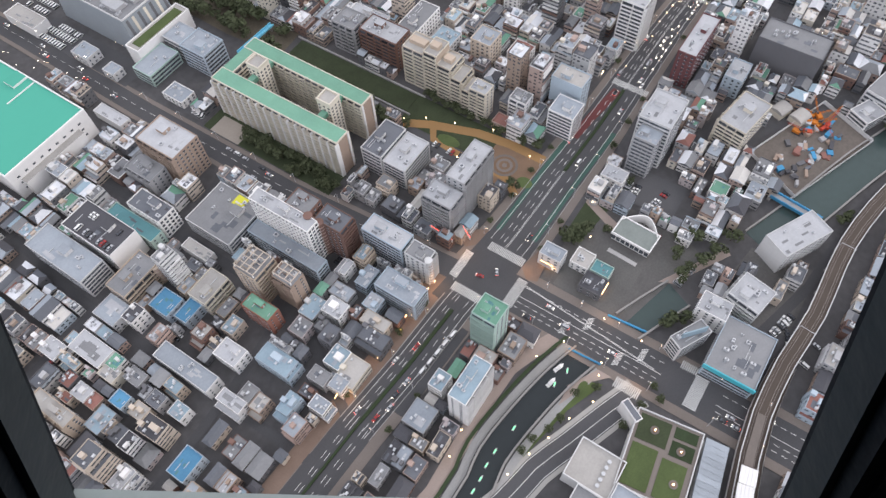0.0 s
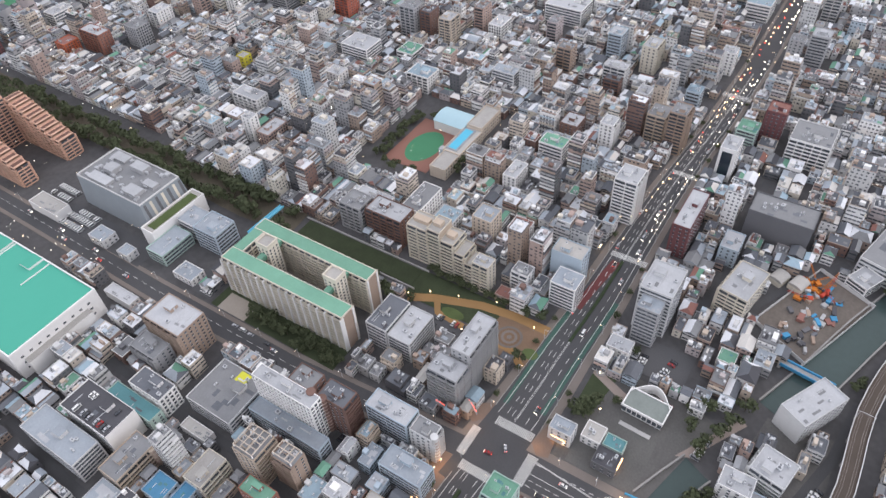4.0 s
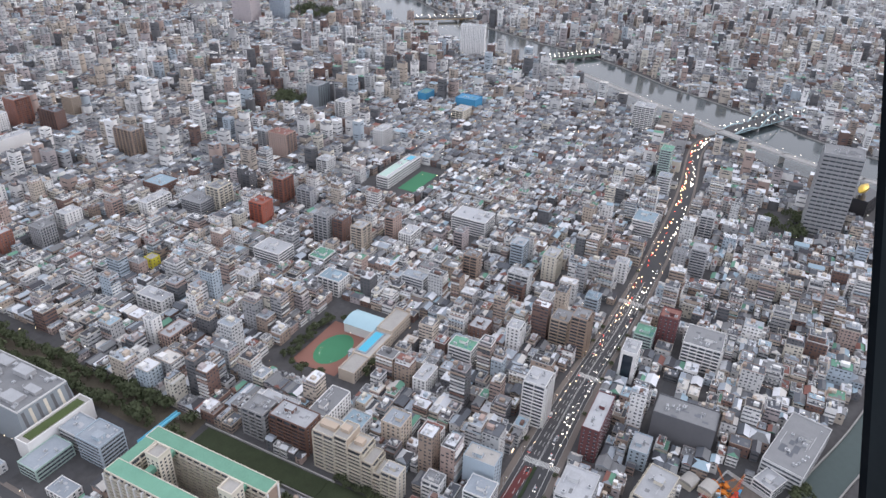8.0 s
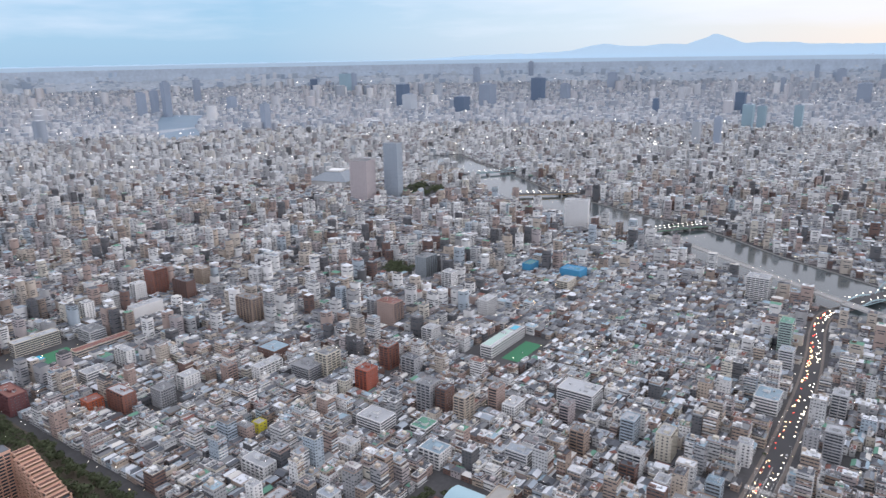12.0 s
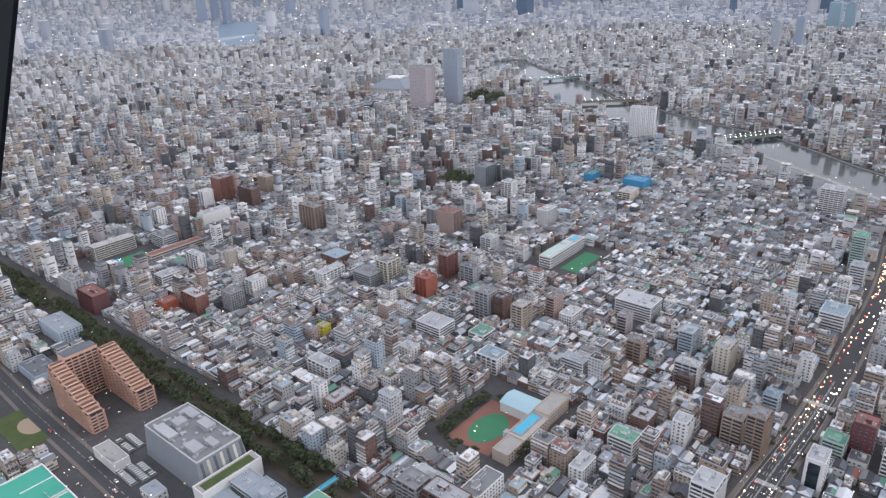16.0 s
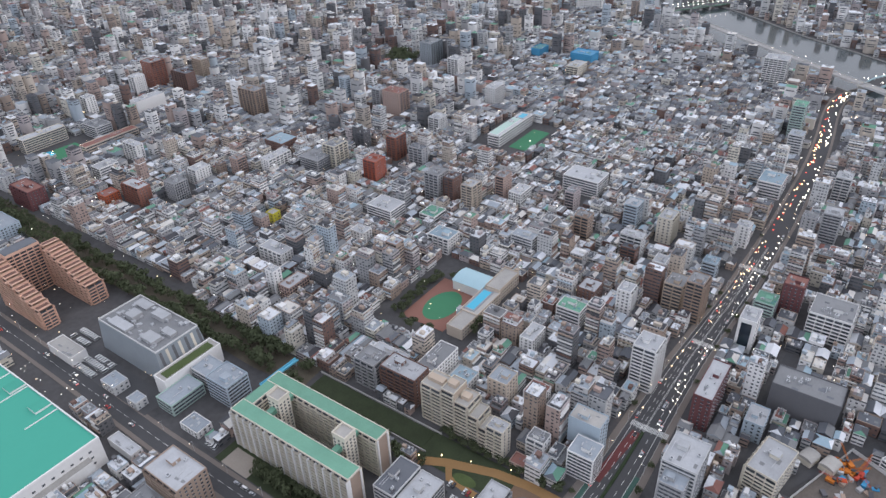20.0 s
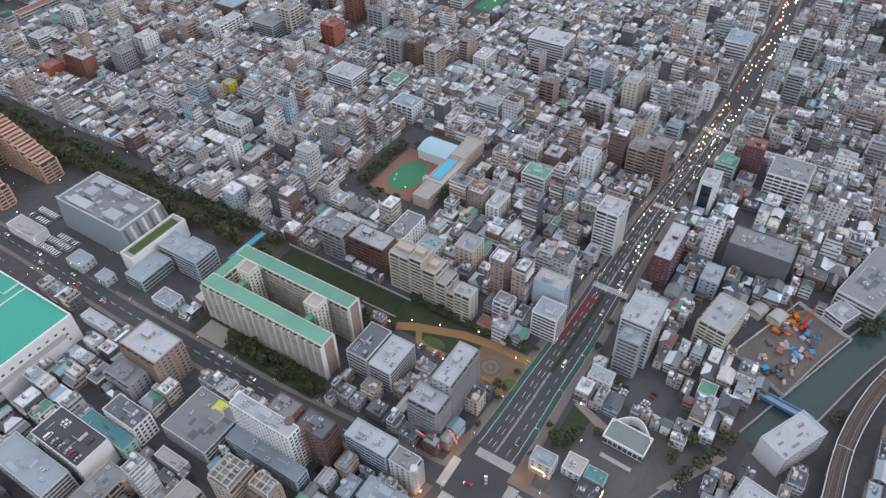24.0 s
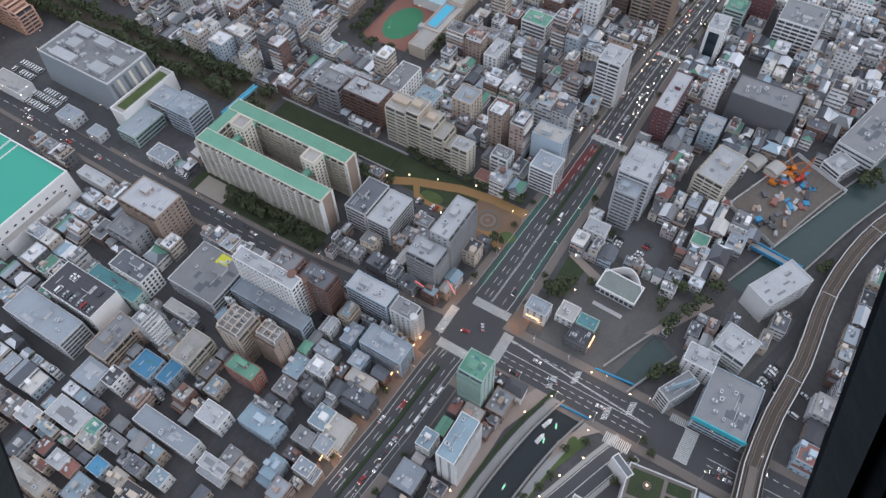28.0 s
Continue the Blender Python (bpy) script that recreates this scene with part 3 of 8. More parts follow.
def stair_bay(parent, x, y, h, wall, r=2.6):
    """A round stair bay with a ring of pale sill at each storey."""
    g = Geo()
    g.tube(x, y, -0.3, h, r, r, 14)
    bay = part("stair_bay", g, WALL[wall], parent)
    for k in range(int(h / 3)):
        g = Geo()
        g.tube(x, y, k * 3 + 0.6, k * 3 + 1.5, r + 0.12, r + 0.12, 14)
        part("sill_ring", g, WALL["pink"], bay)


def terraced_flats():
    root = thing("apartment_block", pose(269, 188, 0), "tan terraced flats stepping down towards the park", "apartment building")
    lot(258, 280, 154, 220)
    for k, (ya, yb, h, w) in enumerate(((12, 28, 30, 15), (2, 12, 33, 15), (-8, 2, 27, 15), (-16, -8, 21, 14), (-23, -16, 15, 13), (-29, -23, 9, 12))):
        g = Geo()
        g.box(-8, -8 + w, ya, yb, -0.3, h)
        tier = part("tier", g, WALL["sand"], root)
        g = Geo()
        g.box(-7.6, -8.4 + w, ya + 0.3, yb - 0.3, h, h + 0.15)
        part("roof", g, ROOF["ivory"], tier)
        g = Geo()
        g.ring(-8, -8 + w, ya, yb, 0.25, h, h + 1.0)
        part("parapet", g, WALL["cream"], tier)
        for side, px, py, turn, L in (("w", -8, (ya + yb) / 2, -90, yb - ya), ("s", -8 + w / 2, ya, 0, w)):
            if side == "s" and k < 2:
                continue
            me = balcony_mesh(L).mesh("balcony", [WALL["cream"], GLASS])
            for f in range(int(h / 3)):
                if side == "s" and f * 3 < h - 9:
                    continue
                ob = new("balcony", me)
                ob.parent = tier
                ob.matrix_local = pose(px, py, f * 3 + 0.2, 0, 0, turn)
        if k < 3:
            g = Geo()
            g.box(-3, 2, ya + 2, yb - 2, h + 0.15, h + 3)
            part("stair_hut", g, WALL["sand"], tier)


terraced_flats()


# -- stepped orange flats --
def stepped_flats():
    root = thing("apartment_block", pose(200, 560, 0), "stepped salmon-orange brick flats round a courtyard", "apartment building")
    lot(165, 232, 515, 612)
    for wx, hw, (y0, y1) in ((-26.5, 5.5, (-34, 30)), (15, 7, (-35, 24))):
        steps = 8
        for k in range(steps):
            ya = y0 + (y1 - y0) * k / steps
            yb = y0 + (y1 - y0) * (k + 1) / steps
            h = 18 + 3.2 * k
            g = Geo()
            g.box(wx - hw, wx + hw, ya, yb, -0.3, h, 0)
            g.box(wx - hw + 0.6, wx + hw - 0.6, ya + 4.2, yb - 0.1, h, h + 0.5, 1)
            g.box(wx - hw, wx + hw, ya, ya + 0.4, h, h + 1.0, 0)
            tier = part("tier", g, [WALL["orange"], WALL["brown"]], root)
            L = yb - ya
            edge = Geo()
            edge.ring(wx - hw - 0.1, wx + hw + 0.1, ya, yb, 0.5, h - 0.5, h + 0.7)
            part("parapet", edge, WALL["orange"], tier)
            if k == 0:
                end = balcony_mesh(2 * hw).mesh("balcony", [WALL["orange"], GLASS])
                for f in range(6):
                    ob = new("balcony", end)
                    ob.parent = tier
                    ob.matrix_local = pose(wx, ya, f * 3 + 0.2)
            for side, px, turn in (("w", -hw, -90), ("e", hw, 90)):
                me = balcony_mesh(L).mesh("balcony", [WALL["orange"], GLASS])
                for f in range(int(h / 3)):
                    ob = new("balcony", me)
                    ob.parent = tier
                    ob.matrix_local = pose(wx + px, (ya + yb) / 2, f * 3 + 0.2, 0, 0, turn)
    g = Geo()
    g.box(-21, 8, 24, 37, -0.3, 44, 0)
    g.box(-20.5, 7.5, 24.5, 36.5, 44, 44.4, 1)
    back = part("back_wing", g, [WALL["orange"], ROOF["slate"]], root)
    me = balcony_mesh(29).mesh("balcony", [WALL["orange"], GLASS])
    for f in range(14):
        ob = new("balcony", me)
        ob.parent = back
        ob.matrix_local = pose(-6.5, 24, f * 3 + 0.2)


stepped_flats()


# -- the wide hall with a turquoise roof --
def turquoise_hall():
    TURQ = material("turquoise_roofing", (0.06, 0.37, 0.275), 0.6, 0.08, 0.3, 0.05)
    root = thing("department_store", pose(87, 425, 0), "long white store with a flat turquoise roof", "store")
    lot(55, 124, 358, 500)
    w, d, h = 62, 128, 21
    g = Geo()
    g.box(-w / 2, w / 2, -d / 2, d / 2, -0.3, h)
    part("wall", g, WALL["white"], root)
    g = Geo()
    g.box(-w / 2 + 1, w / 2 - 1, -d / 2 + 1, d / 2 - 1, h, h + 0.5)
    part("roof", g, TURQ, root)
    for a, b, c, e in ((-w / 2, w / 2, -d / 2, -d / 2 + 0.9), (-w / 2, w / 2, d / 2 - 0.9, d / 2), (-w / 2, -w / 2 + 0.9, -d / 2 + 0.9, d / 2 - 0.9), (w / 2 - 0.9, w / 2, -d / 2 + 0.9, d / 2 - 0.9)):
        g = Geo()
        g.box(a, b, c, e, h, h + 1.5)
        part("parapet", g, WALL["white"], root)
    for y in (-18, 20, 44):
        g = Geo()
        g.box(8, w / 2 - 1.2, y - 0.3, y + 0.3, h + 0.5, h + 1.2)
        part("roof_rib", g, WALL["white"], root)
    for k, y in enumerate((-6, 27)):
        g = Geo()
        g.box(w / 2 - 12, w / 2 - 1, y - 5, y + 5, h + 0.5, h + 2.2, 0, 1)
        part("roof_box", g, [WALL["white"], TURQ], root)
    for k in range(9):
        for f in range(3):
            g = Geo()
            g.box(-w / 2 + 5 + k * 6, -w / 2 + 7 + k * 6, -d / 2 - 0.08, -d / 2, 5 + f * 5, 6.4 + f * 5)
            part("window", g, GLASS, root)
    g = Geo()
    g.box(-w / 2 + 6, w / 2 - 10, -d / 2 - 5, -d / 2, -0.3, 13, 0, 1)
    part("lower_wing", g, [WALL["white"], ROOF["ivory"]], root)


turquoise_hall()


# -- the grey works with tapered striped wall and the annexes --
def works():
    root = thing("office_works", pose(203, 425, 0), "large blue-grey works building with roof plant", "works building")
    lot(160, 226, 325, 512)
    g = Geo()
    lo, hi = [(-21, -36), (20, -36), (20, 42), (-21, 42)], [(-19, -31), (18, -31), (18, 40), (-19, 40)]
    h = 26
    for k in range(4):
        a, b, c, d = lo[k], lo[(k + 1) % 4], hi[(k + 1) % 4], hi[k]
        g.quad((*a, -0.3), (*b, -0.3), (*c, h), (*d, h), 0)
    g.poly([(*p, h) for p in hi], 1)
    part("wall", g, [WALL["slate_blue"], ROOF["mid"]], root)
    for k in range(7):
        y = -33.5
        x = -17 + k * 5.4
        q = Geo()
        q.quad((x, -36.1, 1), (x + 2.2, -36.1, 1), (x + 2.2, -31.3, h - 1.5), (x, -31.3, h - 1.5), 0)
        part("stripe_panel", q, WALL["cream" if k % 2 else "dark"], root)
    rs = random.Random(4)
    for a, b, c, d, hh in ((-17, -9, 8, 30, 2.2), (-6, 3, 14, 24, 4.5), (6, 14, -6, 8, 4.0), (-15, -6, -22, -8, 3.0), (8, 16, 18, 34, 1.6), (-2, 4, -26, -14, 2.4)):
        q = Geo()
        q.box(a, b, c, d, h, h + hh, 0, 1)
        part("roof_house", q, [WALL["grey"], ROOF["light"]], root)
    for k in range(48):
        x, y = rs.uniform(-17, 15), rs.uniform(-28, 36)
        w, d, hh = rs.uniform(0.8, 3.2), rs.uniform(0.8, 3.6), rs.uniform(0.6, 2.2)
        q = Geo()
        q.box(x, x + w, y, y + d, h, h + hh, 0, 1)
        part("rooftop_unit", q, [STEEL, ROOF["light"]], root)
    for a, b, c, d in ((-19, 18, 39.4, 40), (-19, -18.4, -31, 39.4), (17.4, 18, -31, 39.4), (-18.4, 17.4, -31, -30.4)):
        q = Geo()
        q.box(a, b, c, d, h, h + 1.2)
        part("parapet", q, WALL["pale"], root)
    deck = thing("annex", pose(200, 383, 0), "low white annex with a strip of lawn on its roof", "annex")
    q = Geo()
    q.box(-25, 24, -7.5, 5, -0.3, 15, 0, 1)
    part("wall", q, [WALL["white"], ROOF["ivory"]], deck)
    q = Geo()
    q.box(-21, 20, -5, 2.5, 15.0, 15.35)
    part("roof_lawn", q, GRASS, deck)
    for a, b, c, d in ((-25, 24, -7.5, -6.9), (-25, 24, 4.4, 5), (-25, -24.4, -6.9, 4.4), (23.4, 24, -6.9, 4.4)):
        q = Geo()
        q.box(a, b, c, d, 15, 15.9)
        part("parapet", q, WALL["white"], deck)
    block(196, 213, 354, 375, 13, "pale", "silver", "low silver-roofed annex beside the works", "ribbon", units=2, hut=False)
    block(193, 212, 331, 353, 18, "blue", "silver", "glazed blue office with a pale roof", "ribbon", units=6)
    block(166, 193, 358, 375, 9, "mint", "silver", "low pale green annex beside the works", "ribbon", units=3, hut=False)
    block(155, 167, 410, 426, 7, "pale", "silver", "small pale shed in the lorry yard", "plain", units=1, hut=False, name="shed", category="shed")
    block(155, 164, 384, 395, 6, "pale", "silver", "low pale shed in the lorry yard", "plain", units=0, hut=False, name="shed", category="shed")
    block(162, 174, 327, 345, 5, "white", "silver", "small white shop with a pale roof", "plain", units=1, hut=False, name="shop", category="shop")
    block(155, 168, 465, 497, 8, "white", "ivory", "white storage shed in a lorry yard", "plain", blank="wesn", units=0, hut=False, name="shed", category="shed")
    block(126, 134, 346, 372, 6, "pale", "light", "low white-roofed shed beside the store", "plain", blank="wn", units=0, hut=False, name="shed", category="shed")


GRASS = material("lawn", (0.085, 0.115, 0.045), 0.95, 0.35, 1.5, 0.12)
works()

# -- blocks near the crossing and along the streets --
block(117, 138, 280, 311, 27, "tan", "light", "taupe brown flats with a pale roof", "plain", balcony="w")
deck = block(95, 126, 222, 256, 12, "pale", "mid", "grey parking deck with a yellow landing mark on its roof", "ribbon", units=8, name="parking_deck", category="parking deck")
q = Geo()
q.box(7.5, 14.5, -6.5, 1.5, 12.12, 12.3)
part("landing_mark", q, material("yellow_paint", (0.62, 0.60, 0.06), 0.7, 0.15), deck, "yellow painted landing mark")
q = Geo()
q.box(9, 10, -5, 0, 12.3, 12.34)
q.box(10, 13, -5, -4, 12.3, 12.34)
part("mark_stroke", q, WALL["pale"], deck)
block(117.5, 126, 177, 219, 34, "white", "light", "tall white slab office with a gridded front", "grid", units=6, name="office_block")
block(108, 117, 168, 219, 13, "blue", "silver", "silver-roofed podium in front of a white slab", "ribbon", units=4, hut=False, name="podium")
b1 = block(128, 140, 164, 182, 30, "brown", "slate", "dark red-brown flats with rounded stair bay", "plain", balcony="s", units=4)
b2 = block(126, 138, 184, 200, 34, "brown", "mid", "tall red-brown flats with a stair bay", "plain", balcony="w", units=4)
b3 = block(82, 98, 186, 201, 27, "sand", "mid", "sand-coloured flats with a framed roof", "plain", balcony="s", units=8)
b4 = block(90, 100, 168, 182, 24, "tan", "mid", "tan flats with roof trellis", "plain", balcony="w", units=6)
roof_frame(b3, 14, 13, 30.5, 4, 3)
roof_frame(b4, 8, 12, 27.5, 2, 3)
stair_bay(b1, -6.5, 5, 31, "brown")
stair_bay(b2, -6, -8.5, 35, "brown")
block(82, 89, 230, 250, 5, "white", "ivory", "plain low hall with a white roof", "plain", blank="wesn", units=0, hut=False, name="hall", category="hall")
block(-15, 0, 153, 164, 9, "blue", "azure", "low workshop with a bright turquoise-blue roof", "plain", units=0, hut=False, name="workshop", category="workshop")
block(-6, 2, 205, 214, 9, "blue", "azure", "small workshop with a blue roof", "plain", units=0, hut=False, name="workshop", category="workshop")
block(-28, -20, 219, 246, 14, "sand", "ivory", "sand-coloured flats with stacked balconies", "plain", balcony="w", units=3)
block(44, 57, 222, 236, 9, "blue", "azure", "low workshop with a bright blue roof", "plain", units=0, hut=False, name="workshop", category="workshop")
block(47, 60, 211, 220, 8, "blue", "azure", "low workshop with a bright blue roof", "plain", units=0, hut=False, name="workshop", category="workshop")
block(60, 79, 207, 220, 13, "cream", "ivory", "cream flats with a pale roof", "plain", balcony="s", units=3)
b5 = block(39, 65, 246, 261, 15, "sand", "mid", "sandy grey flats with a flat roof", "plain", balcony="s", units=3)
stair_bay(b5, 10, -7.5, 15, "sand", 2.2)
block(52, 72, 268, 308, 20, "white", "black", "white parking building with cars on its dark roof", "plain", blank="s", units=0, name="parking_deck", category="parking deck")
block(73, 82, 262, 300, 11, "mint", "teal", "teal-roofed hall behind a parking building", "plain", units=0, hut=False, name="hall", category="hall")
block(32, 49, 272, 318, 17, "pale", "silver", "long block with a pale blue roof", "ribbon", units=4)
block(42, 53, 171, 186, 10, "white", "light", "white house with a flat white roof", "plain", units=2, name="house", category="house")
block(24, 34, 174, 212, 10, "pale", "silver", "long workshop with a pale blue roof", "plain", units=5, hut=False, name="workshop", category="workshop")
block(70, 79, 170, 189, 16, "brick", "green", "red-brick house with a green roof terrace", "plain", units=3, name="house", category="house")
block(124, 137, 64, 78, 36, "mint", "green", "pale green tower with a green roof on the corner", "plain", balcony="w", units=4, name="office_tower", category="office")
block(84, 108, 56, 66, 31, "white", "sky", "white tower with a pale blue roof by the canal", "plain", balcony="s", units=4, name="office_tower", category="office")
block(140, 152, 133, 160, 22, "blue", "light", "blue-grey office with a framed roof", "ribbon", units=8, name="office_block")
b6 = block(140, 150, 117, 131, 22, "pale", "mid", "pale flats with a rounded stair bay", "plain", balcony="s", units=3)
stair_bay(b6, -2, -7, 23, "pale", 2.2)
block(118, 131, 110, 136, 16, "blue", "silver", "silver office with a pale blue roof", "ribbon", units=5, name="office_block")
block(174, 187, 123, 142, 27, "grey", "light", "grey corner flats beside the paved park", "plain", balcony="ws", units=3)
block(188, 218, 123, 135, 34, "grey", "light", "tall grey slab of flats beside the paved park", "plain", balcony="s", units=4)
block(185, 194, 59, 72, 11, "pale", "silver", "corner shop house with a pale hipped roof", "plain", units=1, name="shop", category="shop")
block(187, 213, 181, 196, 19, "pale", "slate", "grey-white school block with a dark roof", "ribbon", units=6, name="office_block")
block(187, 213, 164, 180, 17, "pale", "light", "grey-white school wing with a pale roof", "ribbon", units=5, name="office_block")
block(264, 280, 224, 254, 24, "brown", "light", "brown and grey flats with roof plant", "plain", balcony="w", units=10)
block(262, 278, 258, 276, 22, "grey", "mid", "grey flats with rounded bays", "plain", balcony="ws", units=4)
block(290, 303, 103, 124, 27, "blue", "ivory", "office slab with a plain blue glass front", "plain", blank="w", units=3, name="office_block")
block(271, 286, 98, 115, 20, "white", "silver", "white office with a pale roof", "ribbon", units=5, name="office_block")
block(258, 268, 152, 164, 23, "cream", "light", "slim cream flats beside the park", "plain", balcony="w", units=2)
block(281, 311, 221, 236, 21, "white", "mid", "white office with a dark flat roof and roof tower", "plain", units=8, name="office_block")
block(281, 306, 200, 216, 12, "pale", "sky", "low hall with a chequered pale blue roof", "plain", units=12, hut=False, name="hall", category="hall")
block(296, 311, 172, 187, 22, "beige", "silver", "beige office with a pale roof", "plain", units=3, name="office_block")
block(281, 291, 249, 278, 15, "white", "light", "white flats with a flat roof", "ribbon", units=5)
dark_front = block(442, 460, 53, 65, 28, "white", "light", "white office tower with a black glass front", "plain", blank="w", units=4, name="office_tower", category="office")
q = Geo()
q.box(-9.12, -9.0, -3.6, 3.9, 3.0, 25.5)
part("glass_front", q, material("black_glass", (0.03, 0.04, 0.055), 0.12, 0.2, bump=0, spec=0.6), dark_front, "black glass curtain wall")
block(364, 382, 98, 114, 36, "white", "light", "tall white flats by the avenue", "plain", balcony="ws", units=6)
block(350, 390, 55, 67, 27, "maroon", "light", "maroon office with a pale roof beside the avenue", "plain", units=6, name="office_block")
block(281, 306, 43, 63, 36, "pale", "light", "tall grey office beside the avenue", "ribbon", units=6, name="office_tower", category="office")
block(270, 281, 46, 60, 31, "grey", "silver", "grey office tower front with roof hut", "ribbon", units=3, name="office_tower", category="office")
block(391, 412, -12, 29, 24, "dark", "mid", "windowless dark grey hall with white roof plant", "plain", blank="wsne", units=12, hut=False, name="hall", category="hall")
block(316, 346, 4, 22, 20, "cream", "light", "curved white flats with continuous balconies", "plain", balcony="wn", units=4, turn=-10)
block(485, 513, -3, 26, 22, "white", "mid", "white complex with long balconies", "plain", balcony="ws", units=9, name="office_block")
block(374.5, 391.5, -57, -43, 8, "white", "light", "small white site building with a pale blue roof", "ribbon", units=4, turn=-27, name="office_block")
block(390, 450, -76, -50, 13, "pale", "mid", "low white hall with a wide roof", "ribbon", blank="ne", units=16, hut=True, turn=-15, name="hall", category="hall")
block(251, 284, -51, -35, 17, "pale", "light", "pale store house by the canal", "plain", blank="wn", units=3, hut=False, turn=-28, name="hall", category="hall")
block(211, 228, -44, -26, 17, "pale", "light", "white flats with wide balconies", "plain", balcony="wn", units=5, turn=-12)
cyan = block(172, 204, -56, -30, 12, "blue", "mid", "grey building with a bright cyan roof edge", "ribbon", units=14, hut=False)
q = Geo()
q.box(-16.6, -15.9, -13.6, 13.6, 9.5, 13.2, bottom=True)
part("cyan_fascia", q, material("cyan_panel", (0.06, 0.42, 0.50), 0.4, 0.12), cyan, "bright cyan fascia panels")
wedge = block(172, 192, -22, -13.5, 15, "pale", "mid", "wedge-shaped pale office beside the canal", "ribbon", units=3, hut=False, turn=-28, name="office_block")
q = Geo()
q.prism([(-6, 0.5), (7.5, -2.5), (7.5, -1.9), (-6, 1.1)], 15.0, 21.0)
part("roof_fin", q, ROOF["sky"], wedge, "pale blue sheet-metal fin")
block(198, 210, -30, -14, 14, "white", "light", "white house with stepped roof", "plain", units=6, name="house", category="house")
block(485, 501, 49, 64, 17, "mint", "green", "pale office with a green roof edge", "ribbon", units=4, name="office_block")
block(503, 519, 34, 49, 28, "maroon", "rust", "dark red office block by the avenue", "plain", units=4, name="office_block")
block(399, 413, 169, 189, 16, "white", "green", "white office with a green roof", "ribbon", units=4, name="office_block")
block(470, 482, 250, 272, 17, "pale", "silver", "pale school block with flat roof", "ribbon", units=4, name="school")
block(505, 522, 460, 477, 26, "red", "rust", "orange-red brick flats among low houses", "plain", balcony="w", units=3)
block(443, 466, 390, 420, 17, "white", "light", "broad white office with banded windows", "ribbon", units=6, name="office_block")
block(507, 525, 379, 396, 31, "grey", "mid", "blue-grey flats with deep balconies", "plain", balcony="w", units=4)
block(511, 526, 363, 375, 29, "brown", "slate", "dark red-brown flats among low houses", "plain", balcony="w", units=4)
block(507, 523, 338, 351, 29, "beige", "light", "slim beige flats with a stair tower", "plain", balcony="ws", units=3)
block(544, 560, 324, 334, 27, "pink", "mid", "slim pinkish flats with a plain side", "plain", balcony="w", units=2)
block(542, 563, 303, 317, 15, "white", "light", "white flats with a gridded front", "grid", units=4)
block(600, 627, 247, 286, 17, "white", "light", "long white flats with dark ribbon windows", "ribbon", units=6)
block(565, 580, 256, 266, 19, "rose", "mid", "slim rosy grey flats among houses", "plain", balcony="w", units=2)
block(460, 478, 112, 127, 25, "sand", "mid", "sandy flats beside the avenue", "plain", balcony="ws", units=4)
block(455, 471, 96, 109, 36, "tan", "mid", "tall tan flats with many balconies", "plain", balcony="ws", units=4)
block(432, 445, 143, 154, 25, "white", "light", "tall plain white flats with a slim front", "plain", balcony="s", units=3)
block(432, 449, 172, 187, 14, "brown", "light", "two dark brown houses with pale roofs", "plain", units=4)
block(500, 514, 140, 151, 14, "white", "light", "white house block with a plain front", "plain", units=3)
block(519, 531, 103, 115, 16, "blue", "sky", "pale blue office by the crossing", "ribbon", units=4)
block(584, 596, 95, 107, 21, "white", "light", "white flats dotted with small windows", "plain", units=4)
block(515, 526, 167, 187, 22, "pale", "light", "pale flats with long balconies", "plain", balcony="w", units=4)
block(506, 515, 168, 182, 15, "brown", "slate", "dark brown stepped flats with balconies", "plain", balcony="w", units=2)
block(518, 530, 219, 233, 25, "tan", "mid", "tan brick flats with a slim front", "plain", balcony="w", units=4)
block(554, 573, 155, 168, 25, "cream", "light", "cream flats with a tan flank", "plain", balcony="s", units=4)
block(561, 577, 190, 203, 25, "blue", "light", "blue glass office between white piers", "ribbon", units=4)
block(692, 720, 93, 116, 16, "white", "sky", "white office with a bright blue roof box", "ribbon", units=5)
block(803, 819, 99, 114, 25, "pale", "silver", "pale office by the far avenue", "ribbon", units=4)
block(852, 872, 110, 124, 40, "mint", "green", "white and green slab by the far avenue", "ribbon", units=3)
block(918, 948, 425, 444, 16, "cream", "light", "cream flats beside a blue hall", "plain", balcony="w", units=4)
block(979, 1006, 433, 468, 15, "azure", "azure", "hall wrapped in bright blue sheeting", "plain", blank="wsen", units=2, hut=False, name="hall", category="hall")
block(973, 1001, 517, 533, 14, "azure", "teal", "hall wrapped in teal-blue sheeting", "plain", blank="wsen", units=1, hut=False, name="hall", category="hall")
block(1028, 1052, 169, 199, 35, "white", "light", "white flats by the river with balcony bays", "ribbon", balcony="w", units=4)
block(762, 788, 470, 485, 25, "white", "light", "white ribbed office among low houses", "grid", units=4)
block(833, 850, 577, 596, 27, "white", "light", "white flats with a slim front", "plain", balcony="w", units=4)
block(858, 888, 645, 666, 34, "slate_blue", "mid", "blue-grey slab of flats beside a wood", "plain", balcony="s", units=4)
block(649, 667, 480, 496, 20, "pale", "light", "pale flats with a slim front", "plain", balcony="w", units=4)
block(666, 686, 555, 583, 33, "pink", "rust", "orange brick flats with a dull flank", "plain", balcony="s", units=4)
block(672, 686, 592, 606, 29, "grey", "silver", "grey flats beside orange brick flats", "plain", balcony="w", units=3)
block(564, 582, 480, 493, 27, "brick", "mid", "brick-red flats with balconies", "plain", balcony="ws", units=3)
